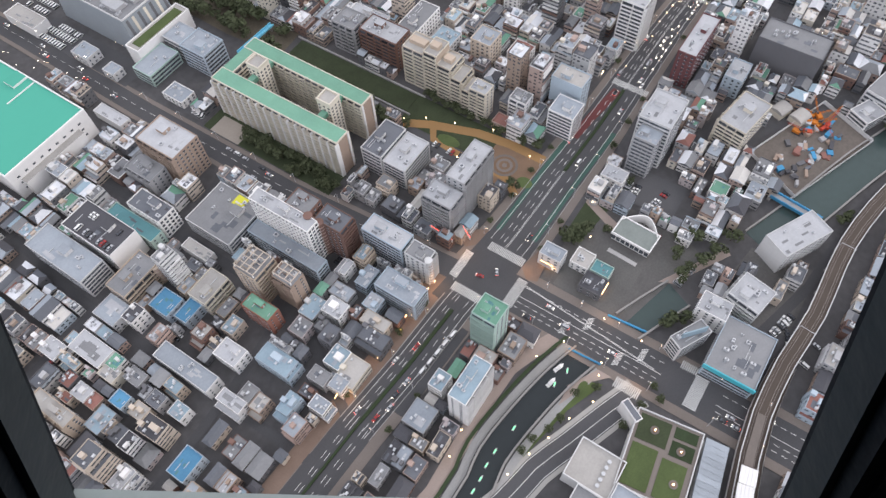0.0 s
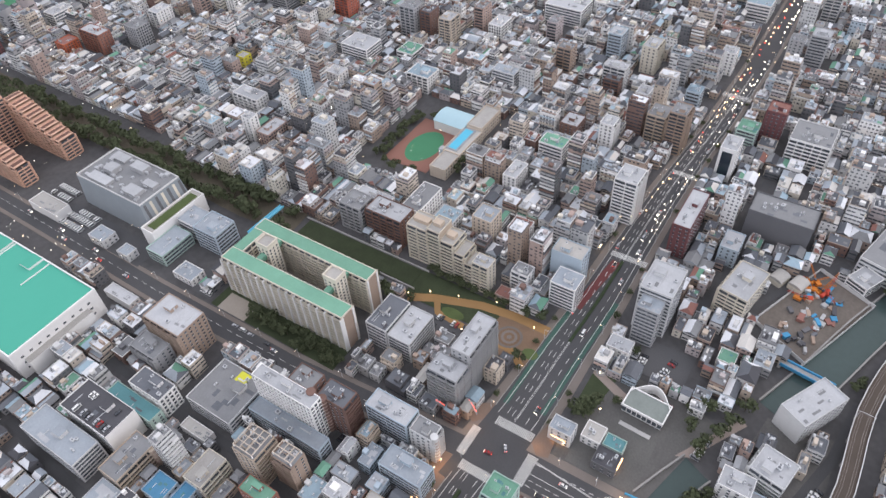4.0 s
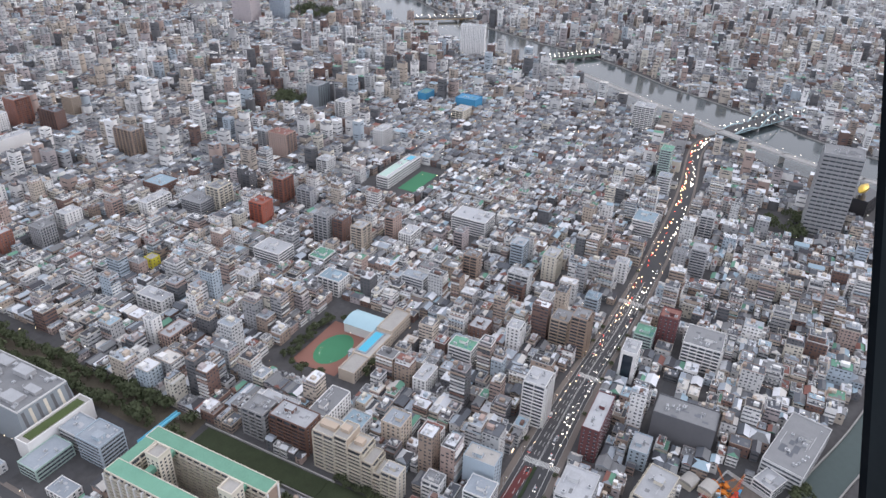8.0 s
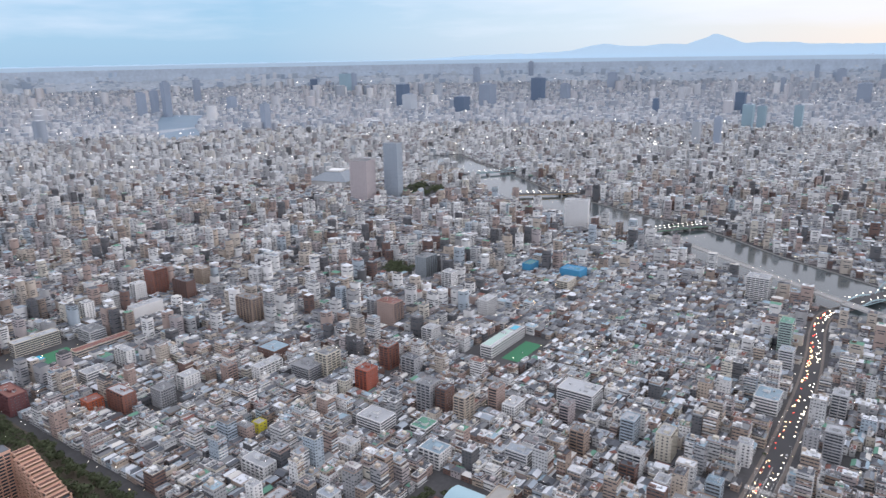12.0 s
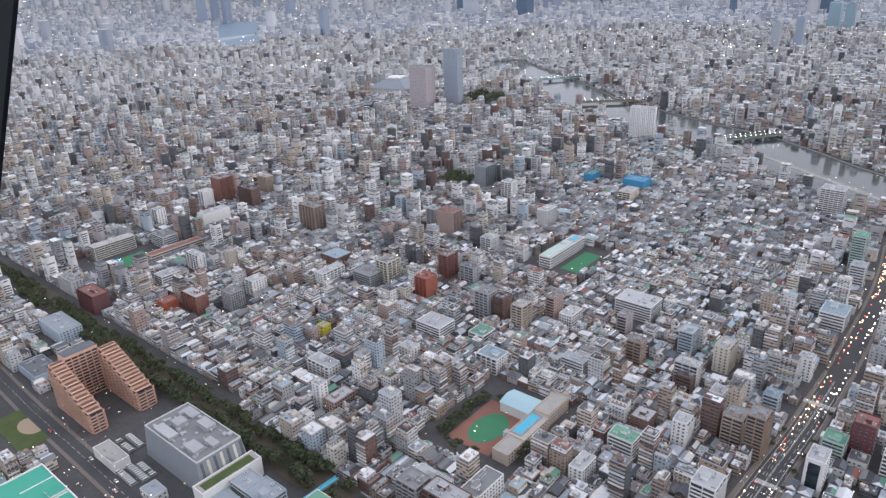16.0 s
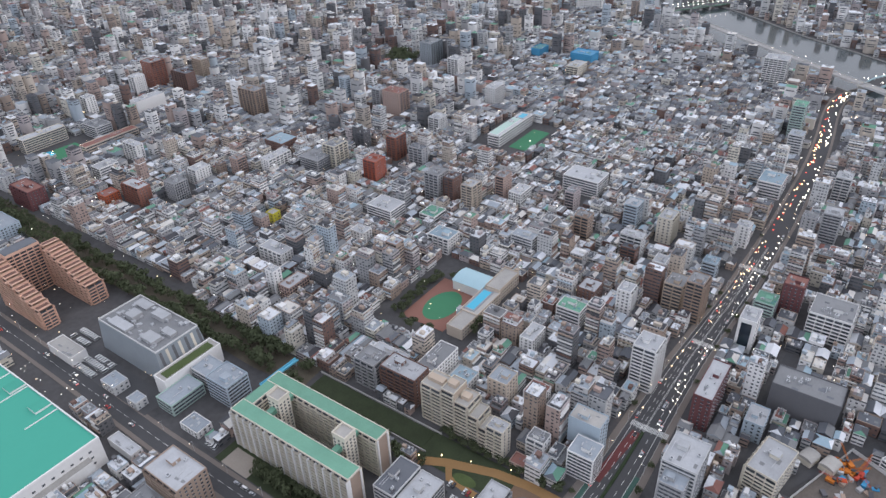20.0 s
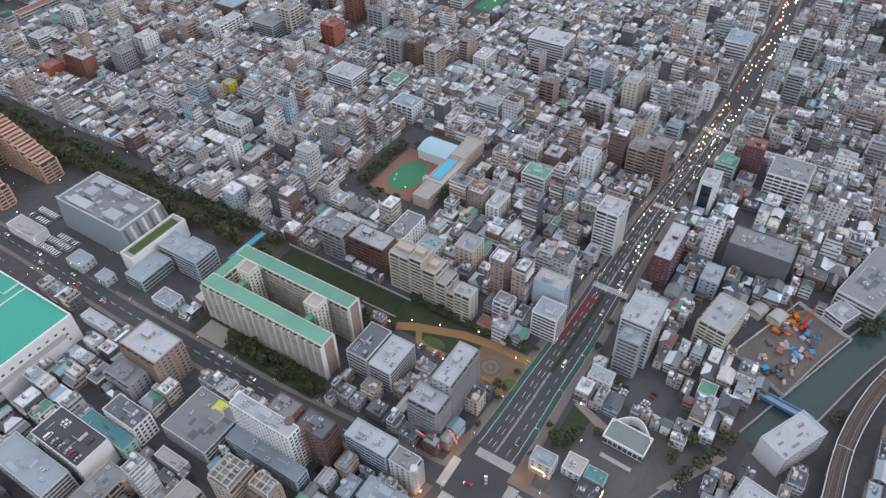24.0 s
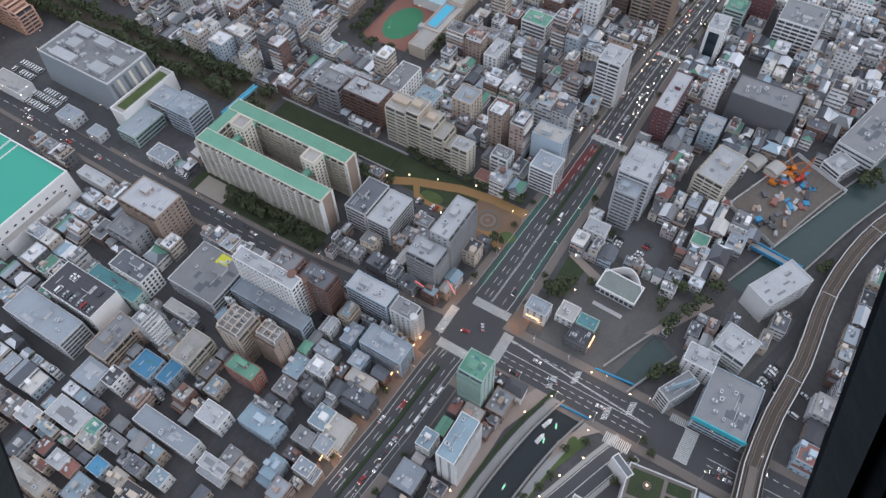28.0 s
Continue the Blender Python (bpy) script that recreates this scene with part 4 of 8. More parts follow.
block(559, 569, 438, 457, 25, "grey", "slate", "dark grey slab of flats", "plain", balcony="w", units=3)
block(565, 576, 528, 540, 21, "dark", "black", "near-black narrow block of flats", "plain", balcony="w", units=2)
block(513, 534, 527, 545, 25, "cream", "mid", "olive-cream flats with balconies all round", "plain", balcony="ws", units=4)
block(492, 516, 535, 563, 14, "grey", "mid", "long low grey flats with ribbon windows", "ribbon", units=6)
block(464, 498, 584, 597, 14, "white", "light", "white flats with long balconies", "plain", balcony="s", units=4)
block(510, 537, 611, 641, 10, "brown", "sky", "dark brown hall with a pale blue roof", "plain", units=3, hut=False, name="hall", category="hall")
block(572, 590, 722, 754, 35, "tan", "mid", "tall taupe flats with an orange end", "plain", balcony="ws", units=4)
block(400, 419, 628, 643, 17, "white", "light", "white flats with stepped balconies", "plain", balcony="w", units=4)
block(440, 453, 608, 620, 19, "pink", "mid", "pink flats with white stripes", "plain", balcony="s", units=3)
block(363, 380, 616, 634, 20, "grey", "mid", "dark grey flats in a white frame", "grid", units=4)
block(336, 350, 639, 669, 20, "brick", "light", "brick-red stepped flats near the park", "plain", balcony="w", units=4)
block(316, 333, 672, 687, 11, "flame", "rust", "orange-red house with a flat roof", "plain", units=1, hut=False, name="house", category="house")
block(401, 411, 739, 765, 20, "white", "light", "white flats with stepped balconies", "plain", balcony="w", units=3)
block(347, 371, 730, 747, 15, "white", "light", "white house block with dark window openings", "ribbon", units=4)
block(268, 286, 731, 768, 21, "maroon", "rust", "maroon flats beside the wooded park", "plain", balcony="w", units=3)
block(275, 287, 799, 834, 17, "pale", "mid", "pale flats with long balconies", "plain", balcony="w", units=4)
block(378, 451, 812, 825, 10, "beige", "rust", "long school wing with a red-brown roof", "ribbon", units=0, hut=False, name="school", category="school")
block(414, 436, 845, 875, 15, "pale", "mid", "pale school block with framed roof plant", "ribbon", units=6, name="school", category="school")
block(340, 395, 882, 897, 17, "cream", "light", "long cream school with rows of windows", "ribbon", units=4, name="school", category="school")
block(453, 466, 925, 940, 26, "white", "light", "white flats with a slim front", "plain", balcony="w", units=3)
block(492, 508, 927, 946, 25, "white", "light", "white ribbed flats with tall piers", "grid", units=3)
block(536, 553, 937, 952, 28, "white", "light", "plain white tower of flats", "plain", balcony="w", units=3)
block(489, 533, 866, 882, 20, "white", "light", "wide windowless white hall", "plain", blank="wsen", units=4, name="hall", category="hall")
block(570, 594, 944, 968, 38, "brick", "mid", "red-brown brick flats with white balconies", "plain", balcony="s", units=4)
block(581, 596, 877, 912, 30, "brown", "slate", "dark brown slab of flats", "plain", balcony="w", units=4)
block(638, 653, 918, 941, 28, "sand", "light", "sand-coloured tower with tall piers", "grid", units=3)
block(386, 396, 494, 504, 10, "yellow", "ivory", "small bright yellow house", "plain", units=1, hut=False, name="house", category="house")
block(466, 486, 355, 373, 10, "white", "green", "white school hall with a pale green roof", "ribbon", units=4)
block(433, 451, 315, 338, 15, "white", "sky", "white flats with blue balcony fronts", "plain", balcony="w", units=4)
block(337, 351, 430, 459, 12, "white", "light", "white terraced flats with stepped balconies", "plain", balcony="w", units=3)
block(407, 420, 395, 411, 9, "white", "light", "plain white house with a flat roof", "plain", units=2, name="house", category="house")
block(303, 312, 402, 412, 23, "white", "light", "slim white house tower", "plain", units=2)
block(304, 327, 386, 399, 12, "pink", "light", "pinkish flats in a white frame", "grid", units=3)
block(308, 322, 152, 166, 11, "white", "rust", "white house with a brown roof terrace", "plain", units=2, name="house", category="house")
block(353, 373, 184, 195, 14, "white", "light", "plain white slab of flats", "plain", units=2)
block(630, 647, 31, 46, 29, "grey", "light", "grey office with pale ribbed fronts", "ribbon", units=4, name="office_block")
block(621, 633, 49, 61, 26, "grey", "mid", "slim grey office by the avenue", "plain", units=3, name="office_block")
block(719, 735, 37, 51, 25, "pale", "light", "pale flats by the far avenue", "plain", balcony="w", units=3)
block(358, 376, 24, 36, 15, "blue", "light", "pale blue house block with a flat roof", "plain", units=3)
block(215, 238, 694, 742, 14, "blue", "silver", "blue-grey hall beside the wooded park", "plain", blank="w", units=4, hut=False, name="hall", category="hall")
block(169, 191, 639, 678, 8, "blue", "slate", "low hall with a slate-blue roof", "plain", blank="ws", units=2, hut=False, name="hall", category="hall")
block(102, 115, 290, 312, 15, "grey", "mid", "grey flats with a plain flat roof", "plain", balcony="w", units=4)
block(83.5, 96, 264, 290, 16, "white", "slate", "white-framed flats with a dark roof terrace", "grid", units=6)
block(790, 822, -86, -48, 92, "grey", "mid", "very tall grey flats with pale balcony bays", "ribbon", balcony="wn", units=6, name="apartment_tower", step=4.5)


# -- far landmarks --
def tower(x, y, w, d, h, wall, roof, label, turn=0.0, step=6.0):
    return block(x - w / 2, x + w / 2, y - d / 2, y + d / 2, h, wall, roof, label, "plain", units=3, turn=turn, name="tower_block", category="tower", step=step)


tower(1282, 1150, 46, 46, 100, "hotel", "mid", "tall pinkish grey hotel tower by the river", 12, 3.3)
tower(1362, 1118, 30, 38, 134, "glassy", "mid", "slim glass tower with a pale side", 12, 3.4)
block(1280, 1298, 558, 606, 60, "white", "light", "broad white office slab near the river", "plain", blank="en", units=3, turn=12, name="tower_block", category="tower")


# ---- streets: markings, crossings, coloured lanes ----
GREEN_LANE = material("green_cycle_lane", (0.055, 0.115, 0.095), 0.9, 0.25, 1.0, 0.1)
RED_LANE = material("red_bus_lane", (0.15, 0.048, 0.048), 0.9, 0.25, 1.0, 0.1)
HEDGE = material("hedge_leaves", (0.035, 0.052, 0.026), 0.95, 0.5, 1.6, 0.2, tint=0.2)
LEAF = material("tree_leaves", (0.068, 0.082, 0.043), 0.9, 0.5, 0.8, 0.15, tint=0.35, island=True)
BARK = material("bark", (0.09, 0.07, 0.055), 0.95, 0.3, 3.0, 0.5)
OCHRE = material("ochre_gravel", (0.32, 0.19, 0.085), 0.95, 0.2, 0.9, 0.08)
PALE_PATH = material("pale_path", (0.33, 0.27, 0.24), 0.9, 0.22, 1.1, 0.1)
PALE_CONCRETE = material("pale_concrete", (0.30, 0.30, 0.295), 0.9, 0.22, 0.8, 0.1)
WORN = material("worn_concrete", (0.125, 0.122, 0.118), 0.9, 0.35, 0.9, 0.08)
DARK_GRASS = material("rough_grass", (0.050, 0.064, 0.034), 0.95, 0.4, 0.9, 0.1)


def along(line, s):
    """The place and the direction at s metres along a line."""
    for (ax, ay), (bx, by) in zip(line, line[1:]):
        q = math.hypot(bx - ax, by - ay)
        if s <= q:
            return ax + (bx - ax) * s / q, ay + (by - ay) * s / q, math.atan2(by - ay, bx - ax)
        s -= q
    return bx, by, math.atan2(by - ay, bx - ax)


def dash(g, x, y, a, length, width, z, m=0):
    c, s = math.cos(a), math.sin(a)
    p = [(-length / 2, -width / 2), (length / 2, -width / 2), (length / 2, width / 2), (-length / 2, width / 2)]
    g.quad(*[(x + c * u - s * v, y + s * u + c * v, z) for u, v in p], m)


AVE = [p for p in AVENUE if p[0] >= 56]


def wide(x):
    """How wide the avenue is there, next to its widest."""
    return 0.64 if x < 146 else 1 - 0.4 * (x - 146) / 324 if x < 470 else 0.6 - 0.13 * (x - 470) / 600


g = Geo()
for off in (-9.2, -6.4, 3.2, 6.4, 9.2):
    s = 0.0
    while s < 520:
        x, y, a = along(AVE, s)
        if not 145 < x < 183 and abs(off) < 9:
            dash(g, x - math.sin(a) * off * wide(x), y + math.cos(a) * off * wide(x), a, 4.6, 0.24, 0.075)
        elif not 145 < x < 183:
            dash(g, x - math.sin(a) * off * 1.22 * wide(x), y + math.cos(a) * off * 1.22 * wide(x), a, 9.6, 0.25, 0.075)
        s += 9.5
for off in (-0.35, 0.35):
    for k in range(60):
        x, y, a = along(AVE, 125 + k * 7)
        if x > 185:
            dash(g, x - math.sin(a) * off, y + math.cos(a) * off, a, 7.0, 0.2, 0.075)
for x in (154.2, 157.6, 161, 167.5):
    k = 0
    while k < 36:
        y = 68 - k * 5
        if -14 < y < 70 or y < -46:
            dash(g, x, y, math.pi / 2, 5.0 if x == 161 else 2.8, 0.26, 0.09)
        k += 1
for off in (-0.25, 0.25):
    dash(g, 165 + off, 30, math.radians(85.2), 81, 0.24, 0.094)
for x0, y0 in ((156, 8), (166, 30), (157, 40), (165, -2)):
    for k in range(9):
        dash(g, x0 - 3 + k * 0.9, y0, math.pi / 2 + 0.5, 3.5, 0.35, 0.095)
for k in range(70):
    x, y, a = along(SIDE, 25 + k * 9)
    dash(g, x, y, a, 5, 0.22, 0.105)
for k in range(12):
    x = -52 + k * 9.5
    y = 102 + (56 - x) * 23 / 456
    for off in (-6, -3.6, 2.2, 4.4):
        dash(g, x, y + off, -0.05, 4.6, 0.24, 0.075)
structure("road_marking", g, PAINT, "white painted lane lines on the asphalt", "road marking")


def crosswalk(x0, x1, y0, y1, bars_along):
    g = Geo()
    n = int((x1 - x0 if bars_along == "y" else y1 - y0) / 0.95)
    for k in range(n):
        if bars_along == "y":
            x = x0 + (k + 0.5) * (x1 - x0) / n
            g.quad((x - 0.25, y0, 0.10), (x + 0.25, y0, 0.10), (x + 0.25, y1, 0.10), (x - 0.25, y1, 0.10))
        else:
            y = y0 + (k + 0.5) * (y1 - y0) / n
            g.quad((x0, y - 0.25, 0.10), (x1, y - 0.25, 0.10), (x1, y + 0.25, 0.10), (x0, y + 0.25, 0.10))
    structure("crosswalk", g, PAINT, "white striped pedestrian crossing", "crosswalk")


crosswalk(144.5, 150, 78, 105, "x")
crosswalk(177.5, 183, 78, 101, "x")
crosswalk(152, 171, 105.5, 110.5, "y")
crosswalk(152, 171, 70, 76, "y")
crosswalk(152, 171, -37, -30, "y")
crosswalk(142, 148, -10, 4, "x")
crosswalk(170, 174.5, -30, -21, "x")
crosswalk(330, 335, 73, 98, "x")
crosswalk(432, 437, 66, 92, "x")
crosswalk(552, 558, 68, 92, "x")
g = Geo()
strip(g, [(192, 102.2), (240, 101), (272, 100)], 3.2, 0.068)
strip(g, [(196, 80.5), (250, 79), (292, 77)], 3.2, 0.068)
structure("cycle_lane", g, GREEN_LANE, "green painted strip along the kerb", "cycle lane")
g = Geo()
strip(g, [(276, 97.5), (300, 95), (326, 91.5)], 6.0, 0.069)
structure("bus_lane", g, RED_LANE, "dull red painted lane of the avenue", "bus lane")
g = Geo()
for a, b in ((30, 140), (250, 330)):
    pts = [along(AVE, s) for s in range(a - 56 if a > 56 else 0, b - 56, 6)]
    for (xa, ya, _), (xb, yb, _) in zip(pts, pts[1:]):
        h = 0.9 + 0.2 * math.sin(xa)
        g.prism([(xa, ya - 0.9), (xb, yb - 0.9), (xb, yb + 0.9), (xa, ya + 0.9)], 0.0, h)
for k in range(17):
    x = -46 + k * 6
    y = 102 + (56 - x) * 23 / 456
    g.prism([(x, y - 0.6), (x + 6, y - 0.9), (x + 6, y + 0.3), (x, y + 0.6)], 0.0, 0.9 + 0.2 * math.sin(x))
structure("hedge", g, HEDGE, "clipped dark green hedge on the median", "hedge")
g = Geo()
for off in (-15.4, 15.4):
    for s in range(0, 560, 8):
        x, y, a = along(AVE, s)
        if not 140 < x < 186:
            o = off * wide(x)
            c, sn = math.cos(a), math.sin(a)
            X, Y = x - sn * o, y + c * o
            g.prism([(X - c * 4 + sn * 0.15, Y - sn * 4 - c * 0.15), (X + c * 4 + sn * 0.15, Y + sn * 4 - c * 0.15), (X + c * 4 - sn * 0.15, Y + sn * 4 + c * 0.15), (X - c * 4 - sn * 0.15, Y - sn * 4 + c * 0.15)], -0.1, 0.2)
structure("kerb", g, KERB, "pale kerb stones of the avenue", "kerb")

# ---- parks, paths, yards ----
def sheet(name, pts, mat, label, z=0.04, kind="structure"):
    g = Geo()
    g.poly([(x, y, z) for x, y in pts])
    return structure(name, g, mat, label, kind=kind)


def disc(cx, cy, rx, ry=None, n=28):
    ry = ry or rx
    return [(cx + rx * math.cos(k * math.tau / n), cy + ry * math.sin(k * math.tau / n)) for k in range(n)]


sheet("lawn", rect(230, 254, 136, 200), DARK_GRASS, "rough green lawn of the canal park", 0.02)
g = Geo()
strip(g, [(229, 196), (237, 180), (241, 168), (247, 150), (250, 128), (250, 104)], 6.5, 0.07)
strip(g, [(237, 178), (228, 172), (226, 150), (226, 118), (218, 106)], 4.5, 0.075)
structure("path", g, OCHRE, "ochre gravel path winding through the park", "path")
CLAY = material("red_brown_gravel", (0.19, 0.125, 0.085), 0.95, 0.3, 0.9, 0.1)
sheet("plaza", rect(219, 252, 104, 136), CLAY, "red-brown gravel square with a round bed", 0.05)
for r, mt, z in ((8.5, PAVING, 0.08), (6.8, CLAY, 0.09), (5.2, PAVING, 0.10), (3.4, CLAY, 0.11), (1.6, PAVING, 0.12)):
    sheet("paving_ring", disc(234, 123, r), mt, "concentric paved ring in the gravel square", z)
sheet("lawn", disc(229, 106, 4, 5), GRASS, "small green lawn in the square", 0.085)
sheet("lawn", disc(232, 163, 4, 8), GRASS, "oval lawn between the gravel paths", 0.085)
g = Geo()
g.box(238, 253, 200, 300, -0.2, 0.35)
structure("hedge", g, DARK_GRASS, "long dark green planted strip of the canal park", "hedge")
for x in (236.6, 254.2):
    g = Geo()
    g.box(x - 0.4, x + 0.4, 196, 304, -0.2, 1.1)
    structure("retaining_wall", g, CONCRETE, "grey retaining wall of the canal park", "wall")
g = Geo()
strip(g, [(246, 305), (242, 350), (245, 440), (247, 520), (249, 620), (254, 880)], 24, 0.03)
structure("wood_floor", g, material("leaf_litter", (0.105, 0.090, 0.068), 0.95, 0.4, 0.6, 0.08), "brown earth and dry leaves under the park trees", "park floor")
sheet("yard", rect(155, 176, 376, 472), ASPHALT, "asphalt lorry yard of the works", 0.05)
sheet("yard", rect(160, 228, 308, 330), ASPHALT, "asphalt yard beside the works", 0.05)
sheet("yard", rect(158, 176, 202, 306), DARK_GRASS, "planted strip before the long flats", 0.04)
sheet("car_park", rect(214, 229, 140, 196), ASPHALT, "asphalt car park beside the school block", 0.045)
sheet("car_park", rect(250, 276, 20, 48), ASPHALT, "asphalt car park with parked cars", 0.045)
sheet("lawn", [(205, 68), (240, 68), (262, 66), (262, 58), (238, 54), (210, 58)], DARK_GRASS, "worn lawn with paths beside the avenue", 0.03)
sheet("path", [(236, 68), (241, 68), (228, 34), (222, 36)], PALE_PATH, "pale path across the lawn", 0.06)
BRICK_PAVE = material("red_brown_brick_paving", (0.21, 0.15, 0.12), 0.9, 0.3, 1.2, 0.1)
sheet("footway", [(-60, 118.5), (56, 112.6), (95, 109), (140, 107), (152, 112), (152, 120), (120, 119), (60, 121), (-60, 127)], BRICK_PAVE, "red-brown brick footway before the shops", 0.034)
sheet("footway", [(172, 112), (180, 104), (190, 104.5), (186, 112), (176, 122)], BRICK_PAVE, "red-brown brick corner of the crossing", 0.036)
sheet("footway", [(178, 78), (192, 75), (192, 68), (174, 66), (172, 72)], BRICK_PAVE, "red-brown brick corner by the bright shop", 0.036)
sheet("parking_bay", [(70, 92), (128, 86.5), (128, 82), (70, 84)], ASPHALT, "parking bay beside the avenue", 0.045)
FORE = material("worn_concrete_paving", (0.122, 0.118, 0.115), 0.92, 0.35, 0.7, 0.09)
sheet("forecourt", [(176, 14), (212, 4), (236, -7), (246, 10), (246, 64), (176, 66)], FORE, "worn grey paving round the oval hall", 0.028)
sheet("path", [(210, 9.4), (250, -14), (247, -18), (213, 2)], PALE_PATH, "pale promenade along the canal", 0.065)
sheet("yard", [(206, -24), (216, -62), (262, -62), (258, -26), (224, -20)], FORE, "worn yard with cars beside the viaduct", 0.03)
sheet("yard", rect(178, 212, 20, 58), WORN, "asphalt yard behind the corner shop", 0.035)
sheet("yard", [(212, 0), (238, -9), (238, 12), (214, 18)], WORN, "worn paved yard by the canal", 0.03)
g = Geo()
strip(g, [(-40, 66), (48, 52), (95, 54), (122, 53), (140, 46), (152, 40)], 8, 0.06)
structure("promenade", g, PALE_PATH, "pale pinkish promenade along the canal", "promenade")
for side in band(CUT, 20.5):
    g = Geo()
    strip(g, side, 4.2, 0.066)
    structure("towpath", g, PALE_CONCRETE, "pale concrete walk along the canal", "path")
g = Geo()
for a, b in zip(band(CUT, 28)[0], band(CUT, 28)[0][1:]):
    g.prism([(a[0], a[1] - 0.9), (b[0], b[1] - 0.9), (b[0], b[1] + 0.9), (a[0], a[1] + 0.9)], 0.0, 0.8)
structure("hedge", g, HEDGE, "clipped hedge between the canal walk and the promenade", "hedge")
RAMP = smooth([(30, 34), (61, 21), (84, 16), (104, 8), (130, -2), (146, -9)], 8)
g = Geo()
strip(g, RAMP, 17, 0.04, 0)
strip(g, RAMP, 12.5, 0.08, 1)
for off in (-5.6, 0.0, 5.6):
    l, r = band(RAMP, abs(off) * 2 + 0.01)
    strip(g, l if off > 0 else r, 0.3, 0.095, 2)
structure("road", g, [KERB, ASPHALT, PAINT], "dark ramp road with white lines", "road")
sheet("lawn", [(86, 24), (118, 17), (140, 8), (138, 14), (118, 22), (92, 28)], GRASS, "green lawn strip beside the canal", 0.05)
sheet("plaza", [(118, 22), (138, 14), (146, 6), (146, 14), (130, 23)], PALE_PATH, "pale paved corner by the bridge", 0.07)
sheet("lawn", disc(133, 16, 4, 2.4), GRASS, "oval planted bed in the paving", 0.09)
sheet("school_field", rect(340, 401, 256, 297), material("clay_field", (0.25, 0.125, 0.10), 0.95, 0.15, 0.8, 0.1), "red clay sports field of the school", 0.06)
TURF = material("green_turf", (0.065, 0.23, 0.125), 0.9, 0.12, 0.8, 0.1)
sheet("pitch", disc(368, 276, 21, 13.5), TURF, "green oval pitch on red clay", 0.085)
lot(322, 428, 230, 312)
sheet("pitch", rect(663, 723, 366, 389), TURF, "green sports ground of a school", 0.06)
lot(650, 736, 362, 428)
sheet("pitch", rect(352, 392, 826, 864), TURF, "green sports ground of a school", 0.06)
lot(325, 400, 815, 896)
sheet("ball_field", rect(120, 150, 550, 612), GRASS, "green ball field behind nets", 0.05)
sheet("ball_field", disc(140, 580, 9, 14), material("sandy_infield", (0.42, 0.33, 0.24), 0.95, 0.2), "sandy infield of the ball field", 0.08)
lot(104, 152, 540, 625)


# ---- trees ----
def tree_kind(seed, height, spread):
    rs = random.Random(seed)
    g = Geo()
    g.tube(0, 0, -0.2, height * 0.55, 0.22, 0.10, 7)
    for k in range(4):
        a = k * 1.6 + rs.uniform(0, 0.6)
        x, y = math.cos(a) * spread * 0.35, math.sin(a) * spread * 0.35
        z0, z1 = height * 0.35, height * 0.68
        g.quad((-0.05, 0, z0), (0.07, 0.03, z0), (x + 0.05, y, z1), (x - 0.05, y, z1))
        g.quad((0, -0.06, z0), (0, 0.06, z0), (x, y + 0.05, z1), (x, y - 0.05, z1))
    c = Geo()
    lumps = [(rs.uniform(-0.5, 0.5) * spread, rs.uniform(-0.5, 0.5) * spread, height * rs.uniform(0.5, 0.86), spread * rs.uniform(0.28, 0.48)) for _ in range(9)]
    lumps.append((0, 0, height * 0.78, spread * 0.45))
    for lx, ly, lz, lr in lumps:
        for k in range(26):
            a, b = rs.uniform(0, math.tau), math.asin(rs.uniform(-0.5, 1))
            r = lr * rs.uniform(0.75, 1.1)
            p = Vector((lx + r * math.cos(a) * math.cos(b), ly + r * math.sin(a) * math.cos(b), lz + r * 0.8 * math.sin(b)))
            n = Vector((math.cos(a) * math.cos(b) + rs.uniform(-0.6, 0.6), math.sin(a) * math.cos(b) + rs.uniform(-0.6, 0.6), math.sin(b) + rs.uniform(-0.3, 0.7))).normalized()
            u = n.orthogonal().normalized()
            v = n.cross(u)
            s = spread * rs.uniform(0.09, 0.17)
            q = [p + u * s, p + v * s * 0.8, p - u * s, p - v * s * 0.9]
            c.quad(*[tuple(t) for t in q])
    return g, c


def tree_model(seed, height, spread, label):
    g, c = tree_kind(seed, height, spread)
    root = thing("tree", pose(0, 0, 0), label, "tree", "park and street trees")
    part("trunk", g, BARK, root)
    part("crown", c, LEAF, root)
    return root


models = [tree_model(1, 9.0, 6.5, "broad dark green park tree"), tree_model(2, 7.5, 5.2, "round dark green park tree"), tree_model(3, 11.0, 7.5, "tall spreading dark green tree"), tree_model(4, 5.0, 3.8, "small clipped dark green tree")]
first_use = [True] * 4
tree_count = 0
rt = random.Random(8)


def tree(x, y, k=None, scale=None):
    global tree_count
    k = rt.randrange(3) if k is None else k
    s = scale or rt.uniform(0.75, 1.2)
    m = pose(x, y, 0, 0, 0, rt.uniform(0, 360))
    if first_use[k]:
        models[k].matrix_world = m
        first_use[k] = False
    else:
        ob = copy_thing(models[k], m)
        ob.scale = (s, s, s * rt.uniform(0.9, 1.1))
    tree_count += 1


for k in range(95):
    y = 308 + k * 3.4
    if 319 < y < 332:
        continue
    x = 244 + (8 if k % 2 else -8) + rt.uniform(-3, 3)
    tree(x, y)
sheet("sand_court", rect(158, 172, 276, 300), material("pale_sand", (0.36, 0.32, 0.28), 0.95, 0.2, 0.8, 0.1), "pale sand court before the long flats", 0.06)
for k in range(26):
    tree(163.5 + rt.uniform(-5, 6), 202 + k * 2.9 + rt.uniform(-1.5, 1.5), 1 if k % 3 else 3)
